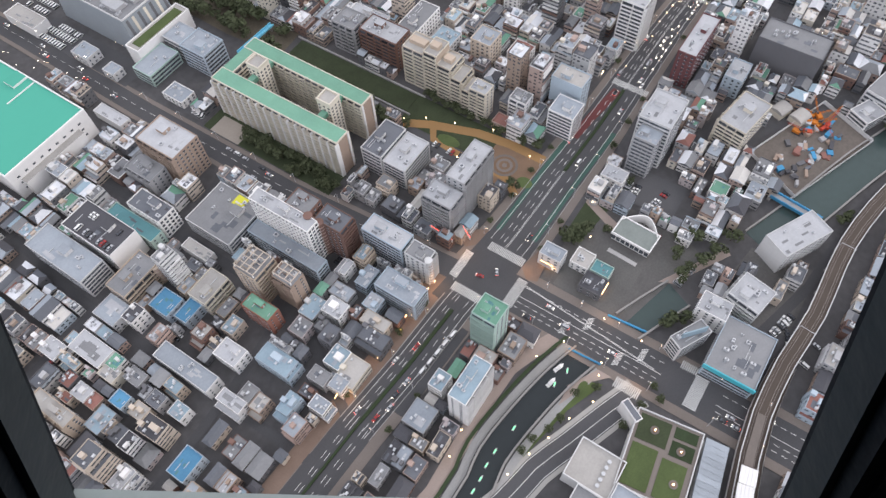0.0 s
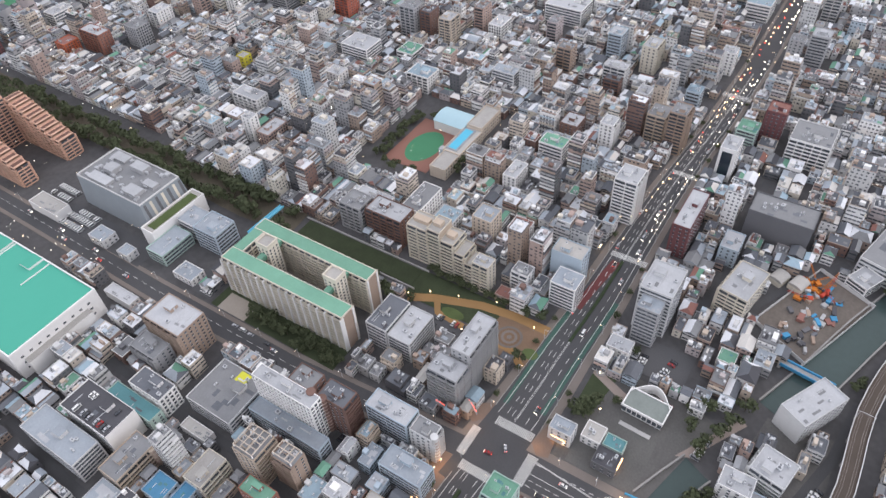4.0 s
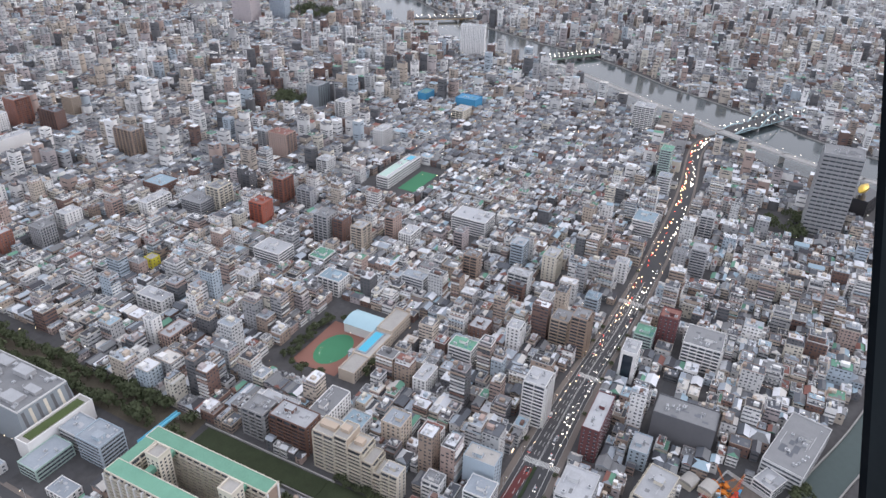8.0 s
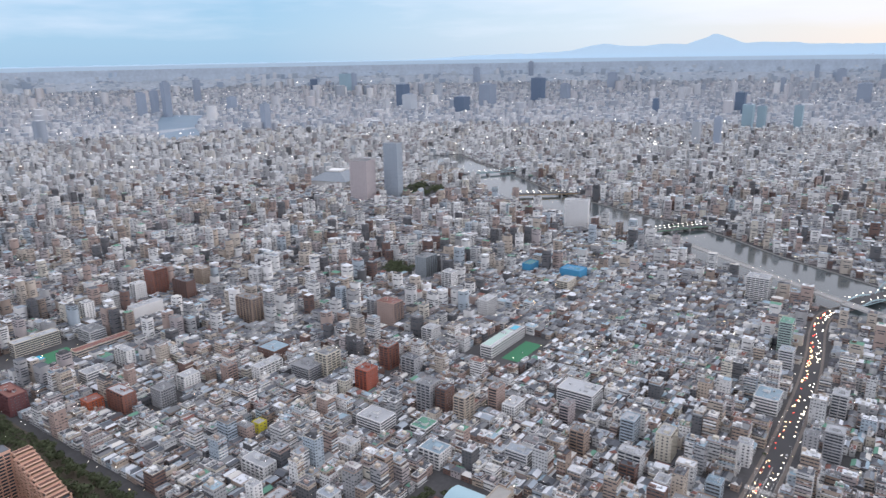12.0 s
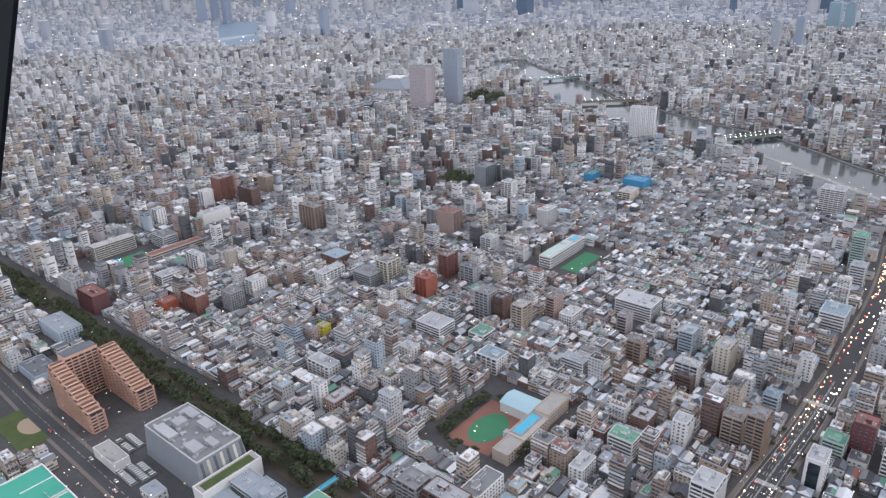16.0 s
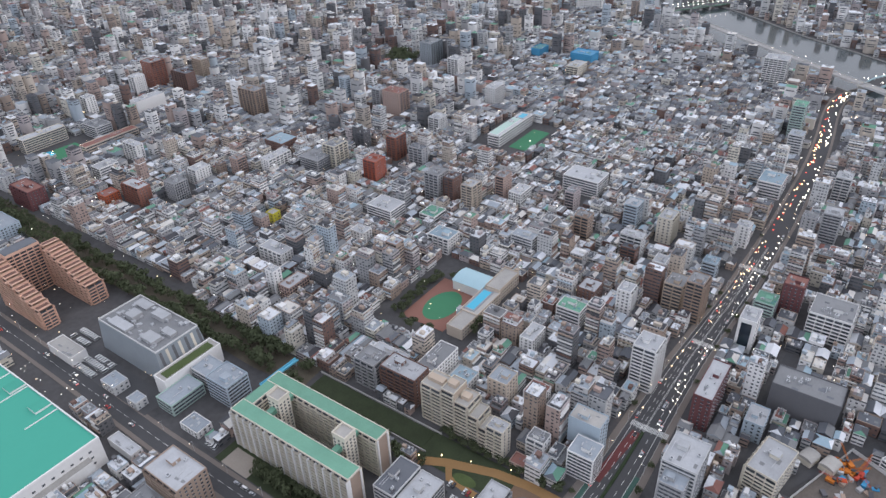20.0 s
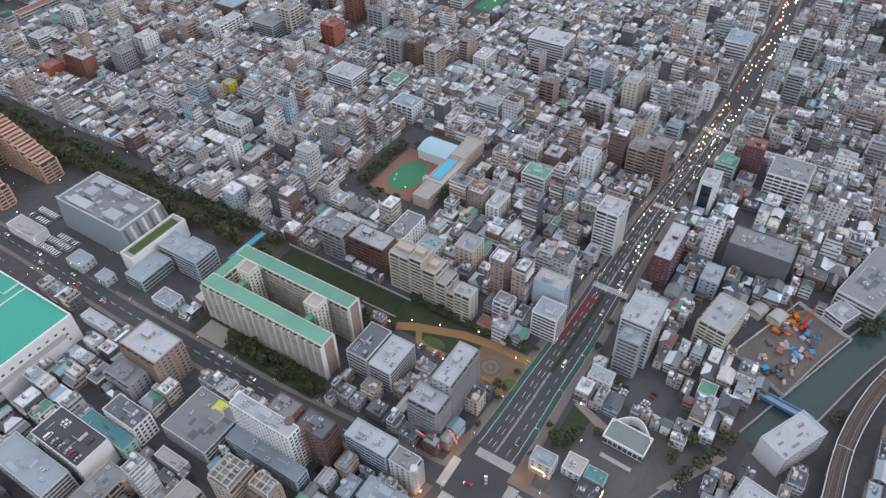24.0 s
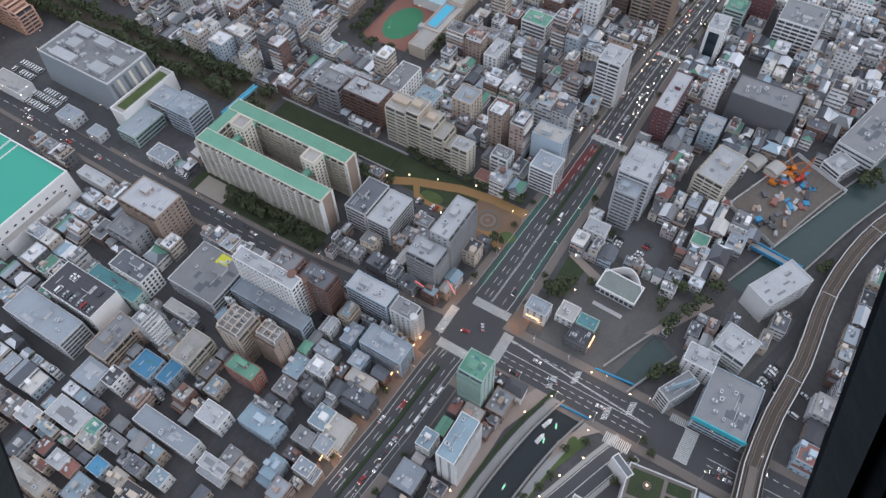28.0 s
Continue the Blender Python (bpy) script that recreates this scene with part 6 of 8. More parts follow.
# ---- the shopping centre's roof garden and mall ----
def roof_garden():
    root = thing("shopping_centre", pose(117, -31, 0, 0, 0, 8), "shopping centre with a lawned roof garden", "shopping centre")
    h = 12
    g = Geo()
    g.box(-20, 20, -16, 16, -0.3, h)
    part("wall", g, WALL["pale"], root)
    g = Geo()
    g.ring(-20, 20, -16, 16, 0.5, h, h + 1.2)
    part("parapet", g, WALL["pale"], root)
    g = Geo()
    g.box(-19.4, 19.4, -15.4, 15.4, h, h + 0.15)
    part("terrace", g, PAVING, root)
    for a, b, c, d, mt in ((-18, 3, 1.5, 14, GRASS), (5, 18, -1, 14, DARK_GRASS), (-18, 1, -13, -1, GRASS), (3.5, 11, -14, -3, HEDGE), (12.5, 18, -14, -3, HEDGE)):
        g = Geo()
        g.box(a, b, c, d, h + 0.15, h + 0.45)
        part("lawn_bed", g, mt, root)
    for cx, cy in ((12, 6), (-9, -9), (7, -8)):
        g = Geo()
        g.tube(cx, cy, h + 0.45, h + 0.8, 2.1, 2.1, 20, 0)
        g.tube(cx, cy, h + 0.8, h + 1.1, 1.4, 1.2, 20, 1)
        g.tube(cx, cy, h + 1.1, h + 1.7, 0.4, 0.3, 10, 2)
        part("lit_bench", g, [PAVING, BRICK_PAVE, LAMP], root)
    hall = thing("glass_hall", pose(124, -54, 0, 0, 0, 10), "long hall with a pale ribbed glass roof", "shopping centre")
    g = Geo()
    g.box(-32, 16, -5.5, 5.5, -0.3, 9)
    part("wall", g, WALL["pale"], hall)
    for k in range(16):
        x = -32 + k * 3
        g = Geo()
        g.quad((x, -5.7, 9.0), (x + 2.9, -5.7, 9.0), (x + 2.9, 5.7, 11.2), (x, 5.7, 11.2))
        g.quad((x, 5.7, 9.0), (x, 5.7, 11.2), (x + 2.9, 5.7, 11.2), (x + 2.9, 5.7, 9.0))
        part("roof_panel", g, ROOF["silver"], hall)
    mall = thing("shopping_centre", pose(66, -24, 0), "low mall with grey roofs full of plant", "shopping centre")
    for (a, b, c, d, h), mt in (((-26, 20, -28, 20, 13), "mid"), ((20.3, 41, 5, 28, 12), "ivory"), ((20.3, 30, -28, 4.7, 14), "silver")):
        g = Geo()
        g.box(a, b, c, d, -0.3, h, 0, 1)
        hall = part("hall", g, [WALL["pale"], ROOF[mt]], mall)
        g = Geo()
        g.ring(a, b, c, d, 0.5, h, h + 1.2)
        part("parapet", g, WALL["pale"], hall)
    rs = random.Random(9)
    for k in range(34):
        x, y, w, d = rs.uniform(-24, 15), rs.uniform(-26, 14), rs.uniform(1.2, 3.5), rs.uniform(1.2, 3.5)
        g = Geo()
        g.box(x, x + w, y, y + d, 13, 13 + rs.uniform(1, 2.6), 0, 1)
        part("rooftop_unit", g, [STEEL, ROOF["light"]], mall)
    for k in range(5):
        g = Geo()
        g.tube(24 + k * 3.2, 12, 12, 13.2, 1.0, 1.0, 12)
        part("fan", g, STEEL, mall)
    lift = thing("lift_house", pose(131, -10, 0, 0, 0, 62), "white framed glass lift house of the centre", "lift")
    g = Geo()
    g.box(-6, 6, -2, 2, -0.3, 13)
    part("wall", g, WALL["white"], lift)
    g = Geo()
    g.box(-5.4, 5.4, -1.4, 1.4, 13, 13.3)
    part("roof", g, ROOF["slate"], lift)
    # small floats with green lamps on the canal
    for x, y, a in ((137, 27, 20), (127, 29, 15), (96, 35, 0), (81, 37, 0), (73, 37, 0), (66, 36, 0), (59, 36, 0)):
        boat = thing("lit_float", pose(x, y, -0.15, 0, 0, a), "small float with a glowing green lamp on the canal", "float", "floats on the canal")
        g = Geo()
        g.prism([(-1.8, -0.5), (1.2, -0.5), (1.9, 0), (1.2, 0.5), (-1.8, 0.5)], -0.1, 0.35)
        part("hull", g, WALL["grey"], boat)
        g = Geo()
        g.box(-1.2, 0.8, -0.25, 0.25, 0.35, 0.6)
        part("lamp", g, GREENLAMP, boat)


GREENLAMP = glow("green_lamp", (0.16, 0.9, 0.38), 1.1)
roof_garden()


# ---- building site by the canal ----
def building_site():
    sheet("building_site", [(303, -34), (321, 0), (384, -25), (368, -60)], material("site_earth", (0.15, 0.13, 0.115), 0.95, 0.4, 0.5, 0.08), "bare earth of a building site", 0.05)
    pts = [(303, -34), (321, 0), (384, -25), (368, -60)]
    for (ax, ay), (bx, by) in zip(pts, pts[1:] + pts[:1]):
        L, a = math.hypot(bx - ax, by - ay), math.degrees(math.atan2(by - ay, bx - ax))
        root = thing("hoarding", pose(ax, ay, 0, 0, 0, a), "pale sheet-metal hoarding round the site", "fence")
        n = int(L / 4)
        for k in range(n):
            g = Geo()
            g.box(k * L / n + 0.05, (k + 1) * L / n - 0.05, -0.08, 0.08, 0, 3)
            part("panel", g, WALL["pale"], root)
    ORANGE = material("machine_orange", (0.62, 0.20, 0.03), 0.5, 0.2, 1.2, 0.3)
    RED = material("machine_red", (0.55, 0.07, 0.04), 0.5, 0.2, 1.2, 0.3)
    rs = random.Random(6)
    for k in range(11):
        x, y = 345 + rs.uniform(-2, 30), -22 + rs.uniform(-16, 8)
        root = thing("piling_rig", pose(x, y, 0, 0, 0, rs.uniform(0, 360)), "orange crawler rig with a lattice boom", "construction machine", "rigs on the site")
        col = ORANGE if k % 3 else RED
        for s in (-1.3, 1.3):
            g = Geo()
            g.box(-2.6, 2.6, s - 0.35, s + 0.35, 0.05, 1.0)
            part("track", g, ROOF["black"], root)
        g = Geo()
        g.box(-3.0, 1.8, -1.5, 1.5, 1.0, 2.7, bottom=True)
        part("body", g, col, root)
        g = Geo()
        g.box(0.2, 1.9, 0.3, 1.5, 2.7, 3.9)
        part("cab", g, GLASS, root)
        L, up = rs.uniform(8, 15), rs.uniform(0.25, 1.0)
        for s, t in ((-0.35, 0), (0.35, 0), (-0.35, 0.7), (0.35, 0.7)):
            g = Geo()
            g.quad((1.5, s - 0.09, 2.4 + t), (1.5, s + 0.09, 2.4 + t), (1.5 + L * math.cos(up), s + 0.09, 2.4 + t + L * math.sin(up)), (1.5 + L * math.cos(up), s - 0.09, 2.4 + t + L * math.sin(up)))
            g.quad((1.5, s, 2.3 + t), (1.5, s, 2.5 + t), (1.5 + L * math.cos(up), s, 2.5 + t + L * math.sin(up)), (1.5 + L * math.cos(up), s, 2.3 + t + L * math.sin(up)))
            part("boom_chord", g, col, root)
    for k in range(44):
        x, y = (312 + rs.uniform(0, 34), -24 + rs.uniform(-12, 12)) if k < 26 else (338 + rs.uniform(0, 34), -30 + rs.uniform(-14, 8))
        g = Geo()
        w, d = rs.uniform(2, 7), rs.uniform(1.5, 4)
        g.box(-w / 2, w / 2, -d / 2, d / 2, 0.05, rs.uniform(0.6, 2.6))
        mt = rs.choice([BLUE_STEEL, STEEL, ROOF["rust"], WALL["grey"], CONCRETE, ROOF["slate"], WALL["dark"], WALL["tan"], ROOF["black"]])
        ob = tagged(part("pallet", g, mt), "covered stack of building materials on bare earth", "stack", "stacks on the site")
        ob.matrix_world = pose(x, y, 0, 0, 0, rs.uniform(-40, 40))


building_site()


# the open ground of the park and the car parks
lot(222, 250, 107, 133)
lot(233, 252, 138, 196)
lot(217, 226, 142, 194)
lot(160, 173, 205, 303)


# ---- generic buildings ----
def quads_to_mesh(name, verts, faces, midx, mats):
    me = bpy.data.meshes.new(name)
    nf = len(faces)
    me.vertices.add(len(verts))
    me.vertices.foreach_set("co", verts.astype(np.float32).ravel())
    me.loops.add(nf * 4)
    me.loops.foreach_set("vertex_index", faces.astype(np.int32).ravel())
    me.polygons.add(nf)
    me.polygons.foreach_set("loop_start", np.arange(0, nf * 4, 4, dtype=np.int32))
    me.polygons.foreach_set("material_index", midx.astype(np.int32))
    for mt in mats:
        me.materials.append(mt)
    me.update(calc_edges=True)
    return me


def many_boxes(cx, cy, z0, w, d, h, ang, warp=False, ends=""):
    """Corner places and faces of many boxes at once; the top is an island of its own."""
    n = len(cx)
    sx = np.array([-1, 1, 1, -1]) * 0.5
    sy = np.array([-1, -1, 1, 1]) * 0.5
    lx, ly = w[:, None] * sx, d[:, None] * sy
    c, s = np.cos(ang)[:, None], np.sin(ang)[:, None]
    x, y = cx[:, None] + c * lx - s * ly, cy[:, None] + s * lx + c * ly
    zlo, zhi = np.repeat(z0[:, None], 4, 1), np.repeat((z0 + h)[:, None], 4, 1)
    V = np.stack([np.concatenate([x, x, x], 1), np.concatenate([y, y, y], 1), np.concatenate([zlo, zhi, zhi], 1)], -1)
    if warp:
        V = np.stack(far(V[..., 0], V[..., 1], V[..., 2]), -1)
    F = np.array([[0, 1, 5, 4], [1, 2, 6, 5], [2, 3, 7, 6], [3, 0, 4, 7], [8, 9, 10, 11]])
    M = np.array([0, 0, 0, 0, 1])
    if ends:
        pick = [1, 3] if ends == "x" else [0, 2]
        F, M = F[pick], M[pick]
    faces = (F[None] + (np.arange(n) * 12)[:, None, None]).reshape(-1, 4)
    return V.reshape(-1, 3), faces, np.tile(M, n)


def merge(parts):
    vs, fs, ms, o = [], [], [], 0
    for v, f, m in parts:
        vs.append(v), fs.append(f + o), ms.append(m)
        o += len(v)
    return np.concatenate(vs), np.concatenate(fs), np.concatenate(ms)


def blocked(x, y, polys):
    """For many places at once: which lie in one of the outlines."""
    bad = np.zeros(len(x), bool)
    for poly in polys:
        P = np.array(poly)
        box = (x > P[:, 0].min()) & (x < P[:, 0].max()) & (y > P[:, 1].min()) & (y < P[:, 1].max()) & ~bad
        if not box.any():
            continue
        idx = np.nonzero(box)[0]
        px, py, hit = x[idx], y[idx], np.zeros(len(idx), bool)
        for (ax, ay), (bx, by) in zip(P, np.roll(P, -1, 0)):
            if ay == by:
                continue
            cond = ((ay > py) != (by > py)) & (px < (bx - ax) * (py - ay) / (by - ay) + ax)
            hit ^= cond
        bad[idx[hit]] = True
    return bad




# ---- the mass of the town ----
def strips(d0, d1, seed):
    """Lots in back-to-back rows between parallel lanes, as rows of x, y, width, depth, storey height."""
    rs = random.Random(seed)
    out = []
    x = -700.0 if d1 > 1500 else -230.0
    row = 0
    while x < d1:
        deep = rs.uniform(9.5, 13.5) * (1 if x < 1300 else 1.15)
        lane = (4.2 if abs(x) > 420 else 2.4) if row % 2 else 0.6
        y = -d1 * 0.55
        nxt = y + rs.uniform(50, 100)
        while y < d1:
            tall = rs.random()
            zone = noise.noise((x / 300, y / 300, 3.3)) * 0.15
            ave = abs(y - 86) < 70 and x < 1060
            away, bearing = math.hypot(x, y), math.degrees(math.atan2(y, x))
            low_town = 7 < bearing < 32 and 560 < away < 1080          # a quarter of low houses before the river
            u = tall + zone + (0.10 if ave else -0.12 if low_town else 0.04 if away > 900 else 0.01)
            if u < 0.70:
                w, h = rs.uniform(5.5, 9.5), rs.choice((5.5, 6, 6, 6.5, 7, 8, 8.5, 9))
            elif u < 0.89:
                w, h = rs.uniform(7, 13), rs.uniform(9.7, 14)
            elif u < 0.968:
                w, h = rs.uniform(10, 17), rs.uniform(16, 25)
            else:
                w, h = rs.uniform(9, 16), rs.uniform(24, 36) + (rs.uniform(0, 8) if away > 900 else 0)
            if y > nxt:
                y += 5
                nxt = y + rs.uniform(50, 100)
            cx, cy = x + deep / 2, y + w / 2
            D = math.hypot(cx, cy)
            th = math.degrees(math.atan2(cy, cx))
            if d0 < D < d1 and -24 < th < (108 if D < 830 else 88) and rs.random() < 0.965:
                out.append((cx, cy, deep - rs.uniform(0.2, 2.2), w - rs.uniform(0.4, 1.2), h))
            y += w
        x += deep + lane
        row += 1
    a = np.array(out)
    for lx, ly, size, high in landmarks:           # low houses stand before the known taller blocks
        D = math.hypot(lx, ly)
        rx, ry = a[:, 0] - lx, a[:, 1] - ly
        ahead, aside = -(rx * lx + ry * ly) / D, np.abs(rx * ly - ry * lx) / D
        front = (ahead > 0) & (ahead < size / 2 + 12 + high * D / 700) & (aside < size / 2 + 5)
        a[front, 4] = np.minimum(a[front, 4], 8.5)
    ok = np.ones(len(a), bool)
    for fx, fy in ((0, 0), (0.5, 0.5), (-0.5, 0.5), (0.5, -0.5), (-0.5, -0.5)):
        ok &= ~blocked(a[:, 0] + fx * a[:, 2], a[:, 1] + fy * a[:, 3], keep_clear)
    return a[ok]


WALL_PICK = ["white", "grey", "pale", "grey", "tan", "beige", "beige", "white", "dark", "sand", "brown", "blue", "dark", "pink", "dark", "rose", "tan", "brown"]
ROOF_PICK = ["silver", "slate", "mid", "light", "black", "ivory", "mid", "slate", "slate", "silver", "green", "rust", "slate", "mid", "black", "sky", "slate", "mid", "black", "slate"]
WALL_WORD = {"white": "white", "pale": "pale grey", "grey": "grey", "cream": "cream", "beige": "beige", "tan": "tan", "sand": "sand-coloured", "brown": "dark brown", "blue": "blue-grey", "dark": "dark grey", "pink": "pinkish", "rose": "rosy grey"}
HOUSE_LABEL = {"light": "a pale flat roof", "silver": "a blue-grey roof", "mid": "a grey roof", "slate": "a dark slate roof", "ivory": "an off-white roof", "black": "a black roof", "green": "a green roof", "rust": "a red-brown roof", "sky": "a light blue roof"}


def small_building(w, d, h, rs, gw, gr, gg, gu, gp, gb, ox=0.0, oy=0.0, sides="wsne", extra=None, flat=False):
    """Walls, roof, glass, roof clutter, parapet with stair hut, and balconies of a plain town house into six meshes; its middle is at ox, oy."""
    pitched = h < 9.7 and rs.random() < 0.5 and not flat
    x0, x1, y0, y1 = ox - w / 2, ox + w / 2, oy - d / 2, oy + d / 2
    if not pitched and h > 8 and rs.random() < 0.45:      # a terrace: the upper storeys stand back
        low, cut = h - rs.choice((2.9, 2.9, 5.8)), rs.uniform(1.6, 3.4)
        gw.box(x0, x1, y0, y1, -0.3, low)
        lr, lp = (gr, gp) if extra is None else (extra.setdefault("terrace", Geo()), extra.setdefault("terrace_parapet", Geo()))
        lr.box(x0 + 0.1, x1 - 0.1, y0 + 0.1, y1 - 0.1, low - 0.05, low + 0.1)
        lp.ring(x0, x1, y0, y1, 0.18, low, low + 0.9)
        full = (x0, x1, y0, y1)
        side = rs.randrange(3)
        x0, y0, y1 = x0 + (cut if side == 0 else 0.2), y0 + (cut if side == 1 else 0.2), y1 - (cut if side == 2 else 0.2)
        x1 -= 0.2
        ox, oy, w, d = (x0 + x1) / 2, (y0 + y1) / 2, x1 - x0, y1 - y0
        gw.box(x0, x1, y0, y1, low - 0.2, h)
    else:
        low, full = h, (x0, x1, y0, y1)
        gw.box(x0, x1, y0, y1, -0.3, h)
    if not pitched and rs.random() < 0.3:                  # a stair tower proud of one side
        tx = x0 + rs.uniform(0.1, 0.7) * w
        (gp if extra is None else extra.setdefault("stair_tower", Geo())).box(tx, tx + min(2.6, w * 0.3), y1 - 2.4, y1 + 0.5, -0.3, h + 2.4)
    if pitched:
        e, rise = 0.4, min(w, d) * 0.24
        a, b, c, dd = x0 - e, x1 + e, y0 - e, y1 + e
        if w > d:
            m, i = oy, (0 if rs.random() < 0.5 else d * 0.35)
            gr.quad((a, c, h), (b, c, h), (b - i, m, h + rise), (a + i, m, h + rise))
            gr.quad((b, dd, h), (a, dd, h), (a + i, m, h + rise), (b - i, m, h + rise))
            gr.poly([(b, c, h), (b, dd, h), (b - i, m, h + rise)])
            gr.poly([(a, dd, h), (a, c, h), (a + i, m, h + rise)])
        else:
            m, i = ox, (0 if rs.random() < 0.5 else w * 0.35)
            gr.quad((b, c, h), (b, dd, h), (m, dd - i, h + rise), (m, c + i, h + rise))
            gr.quad((a, dd, h), (a, c, h), (m, c + i, h + rise), (m, dd - i, h + rise))
            gr.poly([(a, c, h), (b, c, h), (m, c + i, h + rise)])
            gr.poly([(b, dd, h), (a, dd, h), (m, dd - i, h + rise)])
    else:
        gr.box(x0 + 0.25, x1 - 0.25, y0 + 0.25, y1 - 0.25, h - 0.1, h + 0.08)
        gp.ring(x0, x1, y0, y1, 0.22, h, h + 0.6)
        for k in range(rs.randint(0, 3)):
            a, b = x0 + 0.4 + rs.uniform(0, 0.55) * w, y0 + 0.4 + rs.uniform(0, 0.55) * d
            (gr if extra is None else extra.setdefault("roofing_sheet", Geo())).box(a, min(a + w * rs.uniform(0.15, 0.4), x1 - 0.3), b, min(b + d * rs.uniform(0.15, 0.4), y1 - 0.3), h, h + 0.1 + 0.006 * k, 1 if extra is None else 0)
        if h > 9 or rs.random() < 0.4:
            hw, hd = w * rs.uniform(0.2, 0.42), d * rs.uniform(0.2, 0.42)
            hx, hy = ox + rs.uniform(-0.26, 0.26) * w, oy + rs.uniform(-0.26, 0.26) * d
            (gp if extra is None else extra.setdefault("stair_hut", Geo())).box(hx - hw / 2, hx + hw / 2, hy - hd / 2, hy + hd / 2, h, h + rs.uniform(2, 3))
        for k in range(rs.randint(2, 6)):
            ux, uy, us = ox + rs.uniform(-0.38, 0.38) * w, oy + rs.uniform(-0.38, 0.38) * d, rs.uniform(0.4, 0.9)
            gu.box(ux - us, ux + us, uy - us * 0.7, uy + us * 0.7, h + 0.08, h + rs.uniform(0.8, 1.8))
    floors = max(int(h / 2.9), 2)
    banded = rs.random() < 0.45
    bal = rs.choice("wsn") if h > 10 and rs.random() < 0.75 else ""
    upper = (x0, x1, y0, y1)
    for f in range(floors):
        z = f * h / floors + 0.9
        x0, x1, y0, y1 = upper if z > low - 0.5 else full
        ox, oy, w, d = (x0 + x1) / 2, (y0 + y1) / 2, x1 - x0, y1 - y0
        for side in sides:
            L = d if side in "we" else w
            n = max(int(L / 2.7), 1)
            if side == bal and f:
                if side == "w":
                    gb.box(x0 - 1.1, x0, y0 + 0.3, y1 - 0.3, z - 0.9, z + 0.15)
                elif side == "s":
                    gb.box(x0 + 0.3, x1 - 0.3, y0 - 1.1, y0, z - 0.9, z + 0.15)
                else:
                    gb.box(x0 + 0.3, x1 - 0.3, y1, y1 + 1.1, z - 0.9, z + 0.15)
            for k in range(n):
                if rs.random() < 0.12:
                    continue
                c, hw = -L / 2 + (k + 0.5) * L / n, L / n * 0.44 if banded else rs.choice((0.45, 0.75, 0.95))
                if side == "w":
                    gg.quad((x0 - 0.05, oy + c + hw, z), (x0 - 0.05, oy + c - hw, z), (x0 - 0.05, oy + c - hw, z + 1.2), (x0 - 0.05, oy + c + hw, z + 1.2))
                elif side == "e":
                    gg.quad((x1 + 0.05, oy + c - hw, z), (x1 + 0.05, oy + c + hw, z), (x1 + 0.05, oy + c + hw, z + 1.2), (x1 + 0.05, oy + c - hw, z + 1.2))
                elif side == "s":
                    gg.quad((ox + c - hw, y0 - 0.05, z), (ox + c + hw, y0 - 0.05, z), (ox + c + hw, y0 - 0.05, z + 1.2), (ox + c - hw, y0 - 0.05, z + 1.2))
                else:
                    gg.quad((ox + c + hw, y1 + 0.05, z), (ox + c - hw, y1 + 0.05, z), (ox + c - hw, y1 + 0.05, z + 1.2), (ox + c + hw, y1 + 0.05, z + 1.2))
    return pitched


def near_house(x, y, w, d, h, wall, roof, turn, rs, flat=False):
    """A town house or small block of flats with its parts."""
    geos = [Geo() for _ in range(6)]
    more = {}
    pitched = small_building(w, d, h, rs, *geos, extra=more, flat=flat)
    kind = "house" if h < 10 else "apartment_block"
    root = thing(kind, pose(x, y, 0, 0, 0, turn), f"{WALL_WORD[wall]} {'town house' if h < 10 else 'block of flats'} with {HOUSE_LABEL[roof].replace('flat roof', 'tiled roof') if pitched else HOUSE_LABEL[roof]}", "house" if h < 10 else "building", "houses of the town")
    part("wall", geos[0], WALL[wall], root)
    part("roof", geos[1], ROOF[roof], root)
    part("glazing", geos[2], GLASS, root)["kind"] = "stuff"
    for nm, q, mt in (("rooftop_unit", geos[3], STEEL), ("parapet", geos[4], WALL[wall]), ("balcony", geos[5], WALL[wall])):
        if q.v:
            ob = part(nm, q, mt, root)
            if nm == "rooftop_unit":
                ob["kind"] = "stuff"
    for nm, q in more.items():
        ob = part(nm, q, ROOF[roof] if nm == "terrace" else ROOF[ROOF_WORN[roof]] if nm == "roofing_sheet" else WALL[wall], root)
        if nm == "roofing_sheet":
            ob["kind"] = "stuff"


def town_house(x0, x1, y0, y1, h, wall, roof):
    cx, cy = (x0 + x1) / 2, (y0 + y1) / 2
    near_house(cx, cy, x1 - x0, y1 - y0, h, wall, roof, 0.0, random.Random(int(cx * 13 + cy * 7)), True)
    keep_clear.append(rect(x0, x1, y0, y1, 0.8))


town_house(24, 38, 243, 259, 9, "pale", "silver")
town_house(-7, 3, 252, 268, 9, "white", "light")
town_house(-7, 1, 241, 255, 9, "beige", "sky")
town_house(3, 15, 232, 255, 9, "white", "light")
town_house(7, 15, 223, 231, 9, "pale", "green")
town_house(41, 53, 195, 204, 11, "brown", "ivory")
town_house(-5, 3, 193, 202, 8, "beige", "ivory")
town_house(4, 12, 190, 199, 8, "grey", "slate")
town_house(6, 14, 176, 185, 8, "white", "sky")
town_house(22, 32, 153, 169, 9, "white", "light")
town_house(-14, -6, 225, 235, 8, "pale", "light")
town_house(-14, -6, 218, 226, 7, "tan", "rust")
town_house(-13, -5, 238, 246, 7, "dark", "rust")
town_house(-19, -14, 232, 241, 7, "beige", "rust")
town_house(1, 9, 220, 231, 8, "cream", "ivory")
town_house(7, 15, 207, 218, 8, "grey", "mid")
